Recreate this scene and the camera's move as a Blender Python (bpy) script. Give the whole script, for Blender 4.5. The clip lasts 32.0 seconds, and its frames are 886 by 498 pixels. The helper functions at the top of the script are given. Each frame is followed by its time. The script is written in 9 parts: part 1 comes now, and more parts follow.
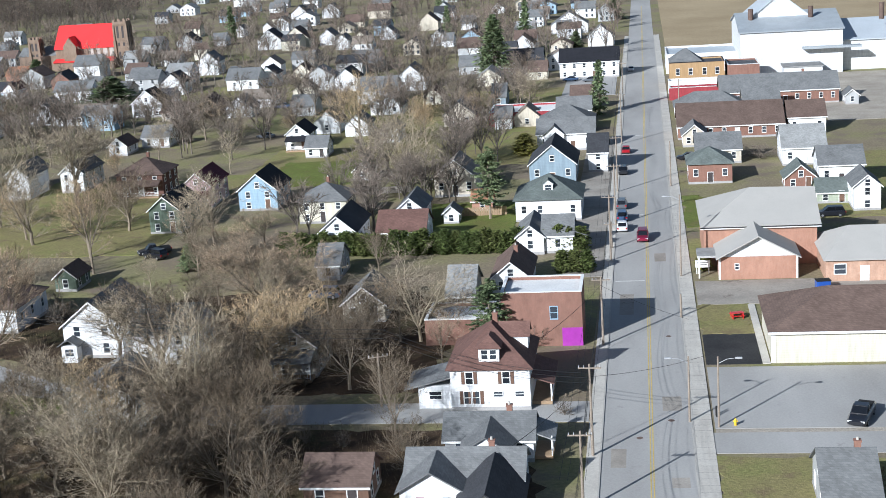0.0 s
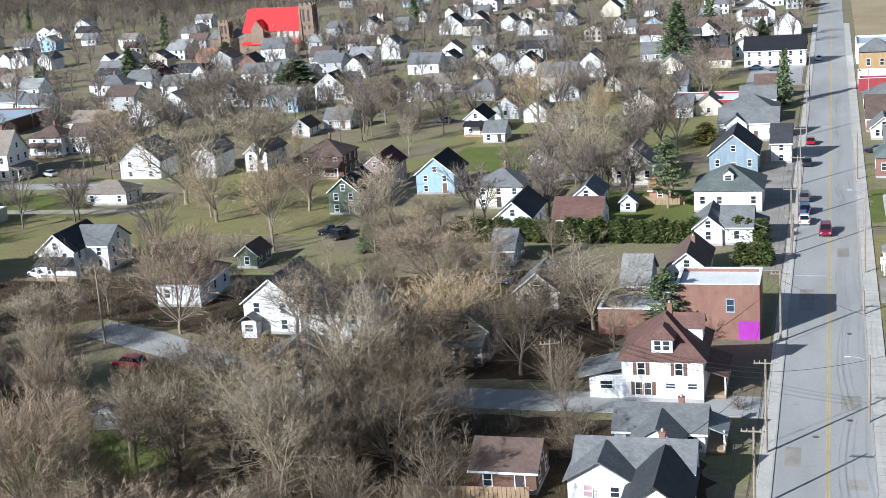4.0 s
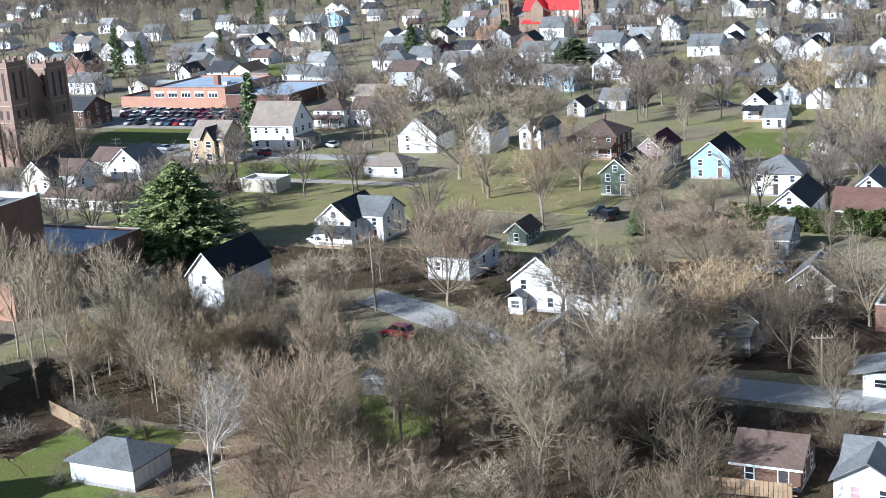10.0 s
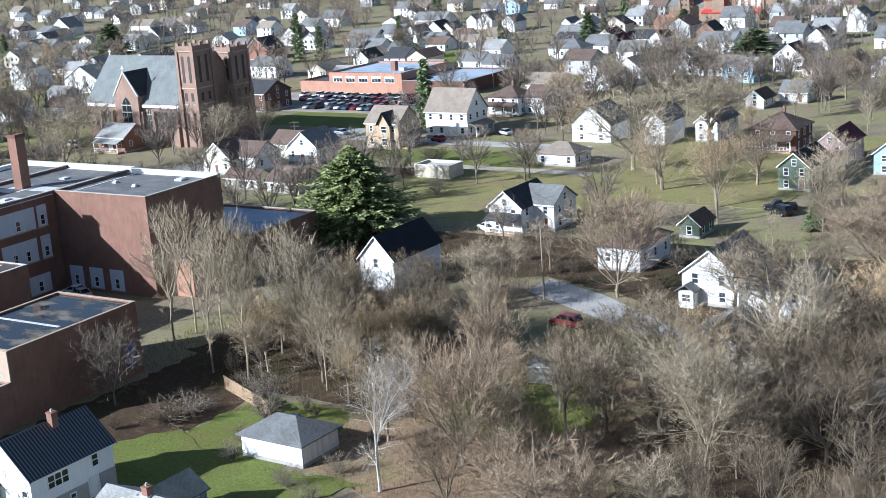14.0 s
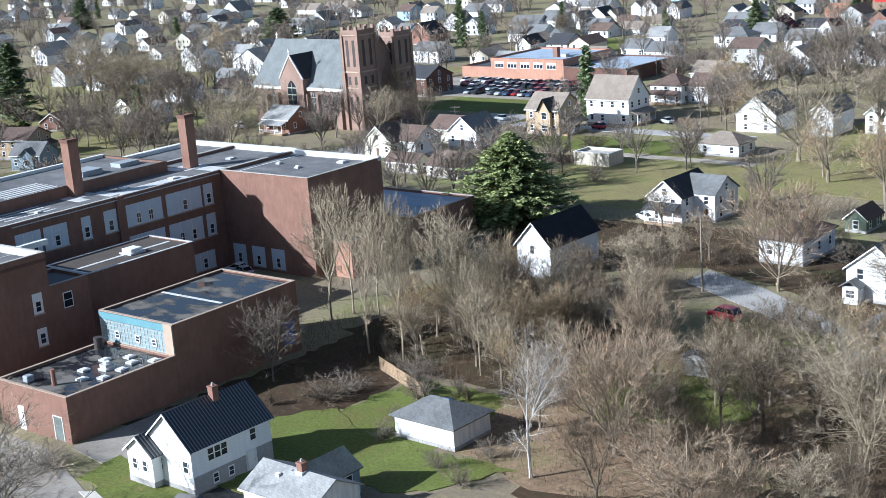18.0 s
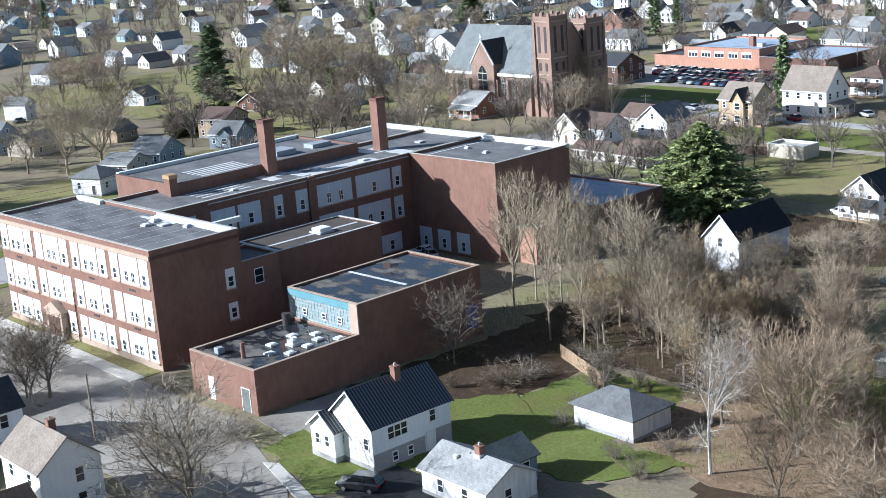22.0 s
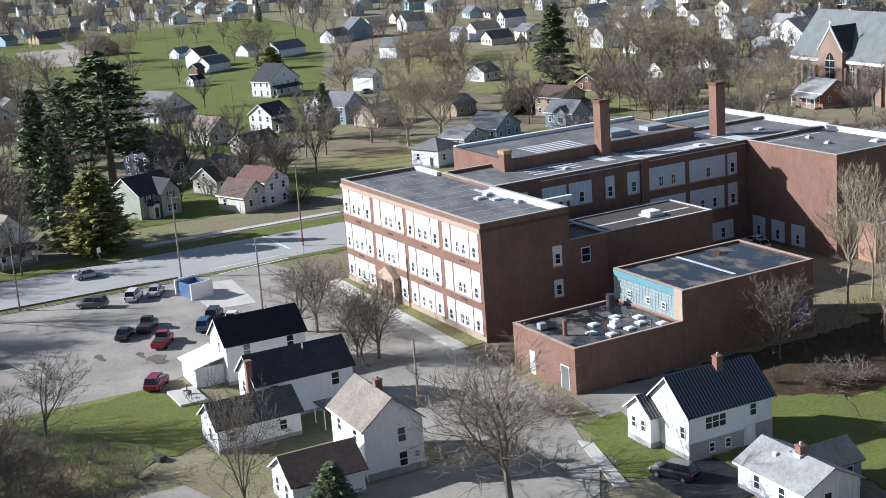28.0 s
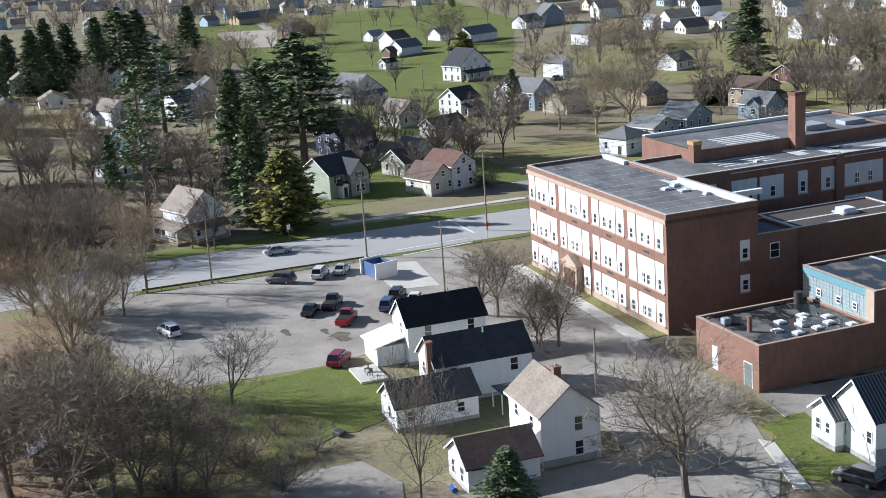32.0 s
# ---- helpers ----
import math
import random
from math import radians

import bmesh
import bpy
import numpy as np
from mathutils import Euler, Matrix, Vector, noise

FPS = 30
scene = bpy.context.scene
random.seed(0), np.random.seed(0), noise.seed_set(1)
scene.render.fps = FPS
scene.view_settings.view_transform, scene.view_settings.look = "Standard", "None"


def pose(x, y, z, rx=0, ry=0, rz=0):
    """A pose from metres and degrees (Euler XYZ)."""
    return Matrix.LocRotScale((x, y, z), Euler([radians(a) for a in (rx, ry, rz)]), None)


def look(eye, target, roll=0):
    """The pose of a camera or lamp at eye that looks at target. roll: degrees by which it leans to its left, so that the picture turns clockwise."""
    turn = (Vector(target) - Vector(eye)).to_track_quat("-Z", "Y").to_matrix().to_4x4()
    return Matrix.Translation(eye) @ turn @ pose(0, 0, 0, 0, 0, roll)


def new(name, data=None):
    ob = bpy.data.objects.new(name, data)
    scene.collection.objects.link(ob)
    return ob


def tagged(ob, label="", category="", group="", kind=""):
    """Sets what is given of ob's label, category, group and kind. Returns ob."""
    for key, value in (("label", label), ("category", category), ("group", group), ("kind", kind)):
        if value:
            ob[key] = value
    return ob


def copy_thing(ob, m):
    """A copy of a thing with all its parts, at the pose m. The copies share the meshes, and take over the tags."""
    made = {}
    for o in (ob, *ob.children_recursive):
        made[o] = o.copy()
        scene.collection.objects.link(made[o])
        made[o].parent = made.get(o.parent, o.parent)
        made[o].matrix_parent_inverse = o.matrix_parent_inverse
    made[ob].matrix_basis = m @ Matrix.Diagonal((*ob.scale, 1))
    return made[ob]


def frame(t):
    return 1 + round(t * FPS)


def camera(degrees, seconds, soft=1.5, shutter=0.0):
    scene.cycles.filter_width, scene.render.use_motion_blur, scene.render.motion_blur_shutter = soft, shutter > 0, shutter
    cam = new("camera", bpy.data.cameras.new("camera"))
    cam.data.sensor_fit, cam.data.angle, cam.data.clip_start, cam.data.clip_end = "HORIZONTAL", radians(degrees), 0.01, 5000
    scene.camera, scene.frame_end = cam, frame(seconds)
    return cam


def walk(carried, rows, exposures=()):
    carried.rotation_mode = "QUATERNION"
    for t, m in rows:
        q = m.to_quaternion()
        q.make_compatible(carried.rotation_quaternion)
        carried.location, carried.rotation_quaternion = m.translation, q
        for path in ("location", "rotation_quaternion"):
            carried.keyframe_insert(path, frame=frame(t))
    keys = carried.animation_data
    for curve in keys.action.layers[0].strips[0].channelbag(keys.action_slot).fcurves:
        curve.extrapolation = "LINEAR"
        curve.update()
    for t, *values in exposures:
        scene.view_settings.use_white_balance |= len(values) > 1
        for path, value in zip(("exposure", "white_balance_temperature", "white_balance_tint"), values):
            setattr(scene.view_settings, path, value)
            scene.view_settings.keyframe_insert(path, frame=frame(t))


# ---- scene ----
cam = camera(35.63, 32.0, soft=0.55)
EYE, TURN = 58.0, 8.77     # a drone hovering over the street, turning slowly to its left
ROWS = [
    (0.0, -0.95, -14.25, 3.75),
    (0.5, 0.03, -14.24, 3.77),
    (1.0, 1.01, -14.25, 3.77),
    (1.5, 1.96, -14.25, 3.83),
    (2.0, 2.98, -14.26, 3.86),
    (2.5, 4.00, -14.27, 3.87),
    (3.0, 4.94, -14.27, 3.87),
    (3.5, 5.72, -14.30, 3.89),
    (5.5, 9.08, -14.40, 3.91),
    (6.0, 9.98, -14.41, 3.92),
    (6.5, 10.99, -14.42, 3.94),
    (7.0, 11.94, -14.42, 3.94),
    (7.5, 12.78, -14.43, 3.93),
    (8.0, 13.75, -14.43, 3.95),
    (8.5, 14.77, -14.42, 3.99),
    (9.0, 15.79, -14.41, 3.99),
    (9.5, 16.86, -14.40, 4.01),
    (10.0, 18.00, -14.38, 4.02),
    (10.5, 19.10, -14.36, 3.99),
    (11.0, 19.96, -14.37, 3.97),
    (11.5, 20.81, -14.37, 4.01),
    (12.0, 21.86, -14.35, 4.00),
    (12.5, 22.75, -14.36, 4.05),
    (13.0, 23.58, -14.35, 4.04),
    (13.5, 24.37, -14.37, 4.06),
    (14.0, 25.29, -14.36, 4.08),
    (14.5, 26.21, -14.37, 4.09),
    (16.5, 29.51, -14.39, 4.15),
    (17.0, 30.36, -14.40, 4.16),
    (17.5, 31.18, -14.42, 4.15),
    (18.0, 32.00, -14.45, 4.19),
    (18.5, 32.90, -14.47, 4.17),
    (19.0, 33.88, -14.48, 4.21),
    (19.5, 34.90, -14.48, 4.24),
    (20.0, 35.93, -14.47, 4.26),
    (20.5, 36.91, -14.46, 4.24),
    (21.0, 37.87, -14.46, 4.21),
    (21.5, 38.89, -14.45, 4.19),
    (22.0, 39.93, -14.43, 4.20),
    (22.5, 40.98, -14.41, 4.21),
    (23.0, 42.04, -14.41, 4.17),
    (23.5, 43.06, -14.41, 4.20),
    (24.0, 44.11, -14.39, 4.24),
    (24.5, 45.21, -14.37, 4.27),
    (26.5, 50.10, -14.30, 4.00),
    (27.0, 51.54, -14.27, 3.98),
    (27.5, 52.99, -14.23, 4.03),
    (28.0, 54.00, -14.22, 4.01),
    (28.5, 55.04, -14.20, 3.98),
    (29.0, 56.15, -14.18, 3.90),
    (29.5, 57.28, -14.18, 3.89),
    (30.0, 58.20, -14.18, 3.86),
    (30.5, 59.11, -14.18, 3.80),
    (31.0, 59.93, -14.23, 3.76),
    (31.5, 60.93, -14.24, 3.76),
    (32.0, 61.94, -14.25, 3.75),
]
walk(cam, [(t, pose(0, 0, EYE, 90 + pitch, roll, TURN + yaw)) for t, yaw, pitch, roll in ROWS], exposures=((0.0, 0.46, 5700, 9), (3.0, 0.58, 5700, 9), (9.0, 0.88, 5450, 9), (17.0, 0.94, 5500, 9), (23.0, 0.90, 5500, 9), (28.0, 0.76, 5750, 11), (32.0, 0.77, 5750, 11)))

# ---------------- light ----------------
SUN_EL, SUN_AZ = 25.0, 216.3        # degrees; azimuth clockwise from +y, where the light comes from
world = bpy.data.worlds.new("sky")
scene.world = world
world.use_nodes = True
wn = world.node_tree
sky = wn.nodes.new("ShaderNodeTexSky")
sky.sky_type = 'NISHITA'
sky.sun_disc = False
sky.sun_elevation = radians(SUN_EL)
sky.sun_rotation = radians(SUN_AZ)
bg = wn.nodes["Background"]
bg.inputs["Strength"].default_value = 0.056
wn.links.new(sky.outputs["Color"], bg.inputs["Color"])
sun_lamp = bpy.data.lights.new("sun", 'SUN')
sun_lamp.energy, sun_lamp.angle, sun_lamp.color = 5.0, radians(0.55), (1.0, 0.97, 0.92)
sun = new("sun", sun_lamp)
_a, _e = radians(SUN_AZ), radians(SUN_EL)
SUN_DIR = Vector((math.sin(_a) * math.cos(_e), math.cos(_a) * math.cos(_e), math.sin(_e)))
sun.matrix_world = look(SUN_DIR * 300, (0, 0, 0))


# ---------------- materials ----------------
def material(name, rough=0.8, metal=0.0, spec=0.5):
    m = bpy.data.materials.new(name)
    m.use_nodes = True
    b = m.node_tree.nodes["Principled BSDF"]
    b.inputs["Roughness"].default_value = rough
    b.inputs["Metallic"].default_value = metal
    b.inputs["Specular IOR Level"].default_value = spec
    return m, m.node_tree, b


def node(nt, kind, **inputs):
    n = nt.nodes.new(kind)
    for k, v in inputs.items():
        n.inputs[k.replace("_", " ")].default_value = v
    return n


def coords(nt, scale=(1, 1, 1)):
    g = nt.nodes.new("ShaderNodeNewGeometry")
    mp = node(nt, "ShaderNodeMapping", Scale=scale)
    nt.links.new(g.outputs["Position"], mp.inputs["Vector"])
    return mp.outputs["Vector"]


def noise_tex(nt, vec, scale, detail=4.0, rough=0.6):
    n = node(nt, "ShaderNodeTexNoise", Scale=scale, Detail=detail, Roughness=rough)
    nt.links.new(vec, n.inputs["Vector"])
    return n.outputs["Fac"]


def ramp(nt, fac, *stops):
    r = nt.nodes.new("ShaderNodeValToRGB")
    e = r.color_ramp.elements
    while len(e) < len(stops):
        e.new(0.5)
    for s, (p, c) in zip(e, stops):
        s.position = p
        s.color = (*c, 1) if len(c) == 3 else c
    nt.links.new(fac, r.inputs["Fac"])
    return r.outputs["Color"]


def mix(nt, fac, a, b, how='MIX'):
    m = nt.nodes.new("ShaderNodeMix")
    m.data_type, m.blend_type = 'RGBA', how
    for sock, v in ((m.inputs[0], fac), (m.inputs[6], a), (m.inputs[7], b)):
        if isinstance(v, (int, float)):
            sock.default_value = v
        elif isinstance(v, tuple):
            sock.default_value = (*v, 1)
        else:
            nt.links.new(v, sock)
    return m.outputs[2]


def bump(nt, b, height, strength=0.4, dist=0.05):
    n = node(nt, "ShaderNodeBump", Strength=strength, Distance=dist)
    nt.links.new(height, n.inputs["Height"])
    nt.links.new(n.outputs["Normal"], b.inputs["Normal"])


def rnd(nt):
    return nt.nodes.new("ShaderNodeObjectInfo").outputs["Random"]


def shade(c, k):
    return tuple(min(1.0, v * k) for v in c)


def mottled(name, col, rough=0.85, vary=0.25, scale=0.6, fine=6.0, bumpy=0.25, each=0.0, spec=0.3):
    """A surface with large stains and fine grain; each: how much objects differ."""
    m, nt, b = material(name, rough, spec=spec)
    v = coords(nt)
    big = noise_tex(nt, v, scale, 5, 0.6)
    small = noise_tex(nt, v, fine, 3, 0.7)
    c = ramp(nt, big, (0.3, shade(col, 1 - vary)), (0.7, shade(col, 1 + vary)))
    c = mix(nt, 0.45, c, ramp(nt, small, (0.3, shade(col, 1 - vary * 1.3)), (0.7, shade(col, 1 + vary))), 'MIX')
    if each:
        c = mix(nt, each, c, ramp(nt, rnd(nt), (0.0, (0.25, 0.25, 0.25)), (1.0, (0.8, 0.78, 0.74))), 'OVERLAY')
    nt.links.new(c, b.inputs["Base Color"])
    bump(nt, b, small, bumpy, 0.03)
    return m


def siding(name, col, board=0.16, each=0.12, grime=0.16):
    """Painted clapboard: boards as relief, weather streaks down the wall."""
    m, nt, b = material(name, 0.62, spec=0.35)
    v = coords(nt)
    w = nt.nodes.new("ShaderNodeTexWave")
    w.wave_type, w.bands_direction, w.wave_profile = 'BANDS', 'Z', 'SAW'
    w.inputs["Scale"].default_value = 1.0 / board / 20 * 6.2832 / 2
    w.inputs["Distortion"].default_value = 0.0
    nt.links.new(v, w.inputs["Vector"])
    streak = noise_tex(nt, coords(nt, (1.6, 1.6, 0.25)), 1.4, 5, 0.65)
    c = ramp(nt, streak, (0.32, shade(col, 1 - grime * 1.5)), (0.62, col))
    c = mix(nt, 0.10, c, w.outputs["Color"], 'MULTIPLY')
    if each:
        c = mix(nt, each, c, ramp(nt, rnd(nt), (0.0, (0.42, 0.42, 0.43)), (1.0, (0.62, 0.6, 0.55))), 'OVERLAY')
    nt.links.new(c, b.inputs["Base Color"])
    bump(nt, b, w.outputs["Fac"], 0.5, 0.02)
    return m


def shingles(name, col, each=0.25):
    """Asphalt shingles: courses and tabs of uneven tone, with streaks."""
    m, nt, b = material(name, 0.88, spec=0.25)
    v = coords(nt)
    br = nt.nodes.new("ShaderNodeTexBrick")
    br.inputs["Scale"].default_value = 1.0
    br.inputs["Brick Width"].default_value = 0.33
    br.inputs["Row Height"].default_value = 0.14
    br.inputs["Mortar Size"].default_value = 0.006
    br.inputs["Color1"].default_value = (*shade(col, 0.72), 1)
    br.inputs["Color2"].default_value = (*shade(col, 1.3), 1)
    br.inputs["Mortar"].default_value = (*shade(col, 0.45), 1)
    x = nt.nodes.new("ShaderNodeSeparateXYZ")
    nt.links.new(v, x.inputs[0])
    add = node(nt, "ShaderNodeMath")
    add.operation = 'ADD'
    nt.links.new(x.outputs["X"], add.inputs[0])
    nt.links.new(x.outputs["Y"], add.inputs[1])
    cmb = nt.nodes.new("ShaderNodeCombineXYZ")
    nt.links.new(add.outputs[0], cmb.inputs["X"])
    nt.links.new(x.outputs["Z"], cmb.inputs["Y"])
    nt.links.new(cmb.outputs[0], br.inputs["Vector"])
    stain = noise_tex(nt, coords(nt, (0.5, 0.5, 0.3)), 0.9, 5, 0.65)
    c = mix(nt, 0.55, br.outputs["Color"], ramp(nt, stain, (0.3, shade(col, 0.7)), (0.7, shade(col, 1.35))))
    if each:
        c = mix(nt, each, c, ramp(nt, rnd(nt), (0.0, (0.3, 0.3, 0.3)), (1.0, (0.72, 0.7, 0.68))), 'OVERLAY')
    nt.links.new(c, b.inputs["Base Color"])
    bump(nt, b, br.outputs["Fac"], 0.3, 0.02)
    return m


def brickwork(name, c1, c2, mortar, each=0.0):
    """Brick courses; the runs follow the wall whichever way it faces."""
    m, nt, b = material(name, 0.85, spec=0.25)
    v = coords(nt)
    x = nt.nodes.new("ShaderNodeSeparateXYZ")
    nt.links.new(v, x.inputs[0])
    add = node(nt, "ShaderNodeMath")
    add.operation = 'ADD'
    nt.links.new(x.outputs["X"], add.inputs[0])
    nt.links.new(x.outputs["Y"], add.inputs[1])
    cmb = nt.nodes.new("ShaderNodeCombineXYZ")
    nt.links.new(add.outputs[0], cmb.inputs["X"])
    nt.links.new(x.outputs["Z"], cmb.inputs["Y"])
    br = nt.nodes.new("ShaderNodeTexBrick")
    br.inputs["Scale"].default_value = 1.0
    br.inputs["Brick Width"].default_value = 0.22
    br.inputs["Row Height"].default_value = 0.072
    br.inputs["Mortar Size"].default_value = 0.008
    br.inputs["Color1"].default_value = (*c1, 1)
    br.inputs["Color2"].default_value = (*c2, 1)
    br.inputs["Mortar"].default_value = (*mortar, 1)
    nt.links.new(cmb.outputs[0], br.inputs["Vector"])
    big = noise_tex(nt, v, 0.25, 6, 0.65)
    mid = noise_tex(nt, coords(nt, (1.5, 1.5, 0.5)), 1.2, 5, 0.7)
    c = mix(nt, 0.6, br.outputs["Color"], ramp(nt, big, (0.3, shade(c1, 0.75)), (0.7, shade(c2, 1.2))))
    c = mix(nt, 0.3, c, ramp(nt, mid, (0.3, shade(c1, 0.6)), (0.7, shade(c2, 1.25))))
    nt.links.new(c, b.inputs["Base Color"])
    bump(nt, b, br.outputs["Fac"], 0.4, 0.01)
    return m


def flat_roof(name, dark, light, wet=0.35):
    """Rolled roofing: seams, ponding stains and patches of silver coat."""
    m, nt, b = material(name, 0.6, spec=0.4)
    v = coords(nt)
    big = noise_tex(nt, coords(nt, (0.16, 0.3, 0.2)), 1.0, 6, 0.62)
    mid = noise_tex(nt, v, 0.8, 5, 0.7)
    c = ramp(nt, big, (0.36, dark), (0.5, shade(dark, 1.9)), (0.72, light))
    c = mix(nt, 0.4, c, ramp(nt, mid, (0.35, shade(dark, 0.8)), (0.75, light)), 'MIX')
    nt.links.new(c, b.inputs["Base Color"])
    nt.links.new(ramp(nt, big, (0.3, (wet, wet, wet)), (0.5, (0.8, 0.8, 0.8))), b.inputs["Roughness"])
    bump(nt, b, mid, 0.2, 0.03)
    return m


def puddled(name, wet, dry):
    """Ponded surface: dry silt, damp rims and still water that mirrors the sky."""
    m, nt, b = material(name, 0.8, spec=0.4)
    v = coords(nt, (0.22, 0.32, 0.2))
    big = noise_tex(nt, v, 1.0, 6, 0.6)
    mid = noise_tex(nt, coords(nt), 0.9, 5, 0.7)
    c = ramp(nt, big, (0.49, wet), (0.53, shade(dry, 0.45)), (0.60, dry))
    c = mix(nt, 0.3, c, ramp(nt, mid, (0.3, shade(dry, 0.5)), (0.75, shade(dry, 1.2))), 'MULTIPLY')
    nt.links.new(c, b.inputs["Base Color"])
    nt.links.new(ramp(nt, big, (0.50, (0.05, 0.05, 0.05)), (0.54, (0.85, 0.85, 0.85))), b.inputs["Roughness"])
    return m


def ground_mat(name, stops, scale, fine=3.0, second=None, streak=(1, 1, 1), rough=0.95, grain=0.7):
    m, nt, b = material(name, rough, spec=0.15)
    big = noise_tex(nt, coords(nt, streak), scale, 7, 0.62)
    small = noise_tex(nt, coords(nt), fine, 4, 0.75)
    c = ramp(nt, big, *stops)
    c = mix(nt, grain, c, ramp(nt, small, (0.25, (0.25, 0.25, 0.25)), (0.75, (0.78, 0.76, 0.72))), 'OVERLAY')
    if second:
        s = noise_tex(nt, coords(nt), second[0], 5, 0.7)
        c = mix(nt, ramp(nt, s, (second[2], (0, 0, 0)), (second[3], (1, 1, 1))), c, second[1])
    nt.links.new(c, b.inputs["Base Color"])
    bump(nt, b, small, 0.6 if grain > 0.5 else 0.12, 0.15 if grain > 0.5 else 0.02)
    return m


M = {}
for _n, _c in dict(white=(0.80, 0.81, 0.82), cream=(0.70, 0.66, 0.54), tan=(0.50, 0.38, 0.25), grey=(0.47, 0.48, 0.48),
                   blue=(0.36, 0.50, 0.62), green=(0.12, 0.16, 0.12), beige=(0.62, 0.56, 0.46), darkblue=(0.06, 0.08, 0.13),
                   teal=(0.22, 0.42, 0.45), pink=(0.52, 0.35, 0.38), redwall=(0.34, 0.05, 0.06), ochre=(0.46, 0.30, 0.15),
                   yellow=(0.72, 0.62, 0.30), bluegrey=(0.28, 0.36, 0.42), brownwall=(0.17, 0.10, 0.07), sage=(0.42, 0.46, 0.36)).items():
    M[_n] = siding(_n + "_siding", _c)
M["vinyl"] = siding("clean_vinyl", (0.90, 0.905, 0.90), 0.16, 0, 0.05)
M["brick"] = brickwork("red_brick", (0.215, 0.112, 0.085), (0.27, 0.145, 0.108), (0.26, 0.20, 0.165))
M["orangebrick"] = brickwork("orange_brick", (0.365, 0.190, 0.130), (0.415, 0.228, 0.160), (0.40, 0.32, 0.26))
M["darkbrick"] = brickwork("dark_brick", (0.11, 0.055, 0.045), (0.15, 0.08, 0.06), (0.16, 0.13, 0.11))
M["paintbrick"] = brickwork("mixed_brick", (0.36, 0.19, 0.12), (0.55, 0.36, 0.26), (0.5, 0.42, 0.35))
M["stone"] = brickwork("sandstone", (0.20, 0.14, 0.10), (0.27, 0.20, 0.15), (0.22, 0.17, 0.13))
for _n, _c in dict(charcoal=(0.050, 0.052, 0.058), black=(0.018, 0.019, 0.024), slate=(0.160, 0.165, 0.166), brown=(0.13, 0.092, 0.076),
                   redbrown=(0.15, 0.085, 0.070), tanroof=(0.25, 0.212, 0.175), pale=(0.27, 0.275, 0.27), greenish=(0.13, 0.15, 0.14),
                   orange=(0.30, 0.15, 0.09), lightgrey=(0.42, 0.415, 0.40), maroonroof=(0.10, 0.022, 0.035)).items():
    M[_n] = shingles(_n + "_shingles", _c)
M["redroof"] = mottled("red_metal_roof", (0.72, 0.045, 0.045), 0.45, 0.12, 0.2, 3, 0.1)
M["metalroof"] = mottled("pale_metal_roof", (0.46, 0.50, 0.53), 0.42, 0.14, 0.12, 2, 0.1)
M["graymetal"] = mottled("weathered_metal", (0.33, 0.36, 0.38), 0.5, 0.2, 0.2, 2, 0.1)
M["flatdark"] = flat_roof("rolled_roofing", (0.035, 0.038, 0.044), (0.17, 0.175, 0.18))
# bluish base tones stand in for sky reflected in ponded water
M["flatblue"] = flat_roof("sky_tinted_ponding", (0.22, 0.28, 0.35), (0.46, 0.48, 0.50), 0.45)
M["flatwhite"] = mottled("white_membrane", (0.74, 0.74, 0.72), 0.6, 0.16, 0.4, 3, 0.1)
M["trim"] = mottled("white_trim", (0.80, 0.80, 0.78), 0.5, 0.08, 1, 8, 0.05)
M["darktrim"] = mottled("dark_trim", (0.06, 0.05, 0.05), 0.6, 0.2, 1, 8, 0.05)
M["concrete"] = mottled("concrete", (0.44, 0.42, 0.38), 0.9, 0.16, 0.5, 5, 0.3)
M["foundation"] = mottled("block_foundation", (0.36, 0.35, 0.34), 0.9, 0.2, 0.8, 5, 0.4)
M["asphalt"] = ground_mat("worn_asphalt", ((0.3, (0.315, 0.307, 0.292)), (0.5, (0.375, 0.368, 0.352)), (0.72, (0.43, 0.422, 0.405))), 0.09, 4, (0.35, (0.28, 0.272, 0.258), 0.64, 0.74), (1, 0.25, 1), 0.9, 0.22)
M["lot"] = ground_mat("patched_lot_asphalt", ((0.3, (0.235, 0.212, 0.185)), (0.5, (0.315, 0.29, 0.255)), (0.7, (0.40, 0.37, 0.325))), 0.12, 3, (0.22, (0.15, 0.12, 0.10), 0.60, 0.70), (1, 1, 1), 0.9, 0.35)
M["newasphalt"] = ground_mat("fresh_asphalt", ((0.3, (0.030, 0.031, 0.034)), (0.7, (0.055, 0.056, 0.058))), 0.2, 5)
M["sidewalk"] = ground_mat("sidewalk_concrete", ((0.3, (0.46, 0.435, 0.39)), (0.7, (0.58, 0.555, 0.50))), 0.3, 4, None, (1, 1, 1), 0.9, 0.3)
M["gravel"] = ground_mat("gravel", ((0.3, (0.30, 0.27, 0.23)), (0.7, (0.46, 0.42, 0.36))), 0.12, 3)
M["grass"] = ground_mat("lawn", ((0.28, (0.150, 0.135, 0.050)), (0.5, (0.130, 0.155, 0.040)), (0.72, (0.155, 0.195, 0.050))), 0.12, 2.5, (0.3, (0.17, 0.135, 0.065), 0.56, 0.74))
M["drygrass"] = ground_mat("winter_lawn", ((0.28, (0.215, 0.18, 0.095)), (0.5, (0.235, 0.215, 0.095)), (0.72, (0.175, 0.205, 0.065))), 0.10, 2.5, (0.25, (0.19, 0.145, 0.085), 0.53, 0.70))
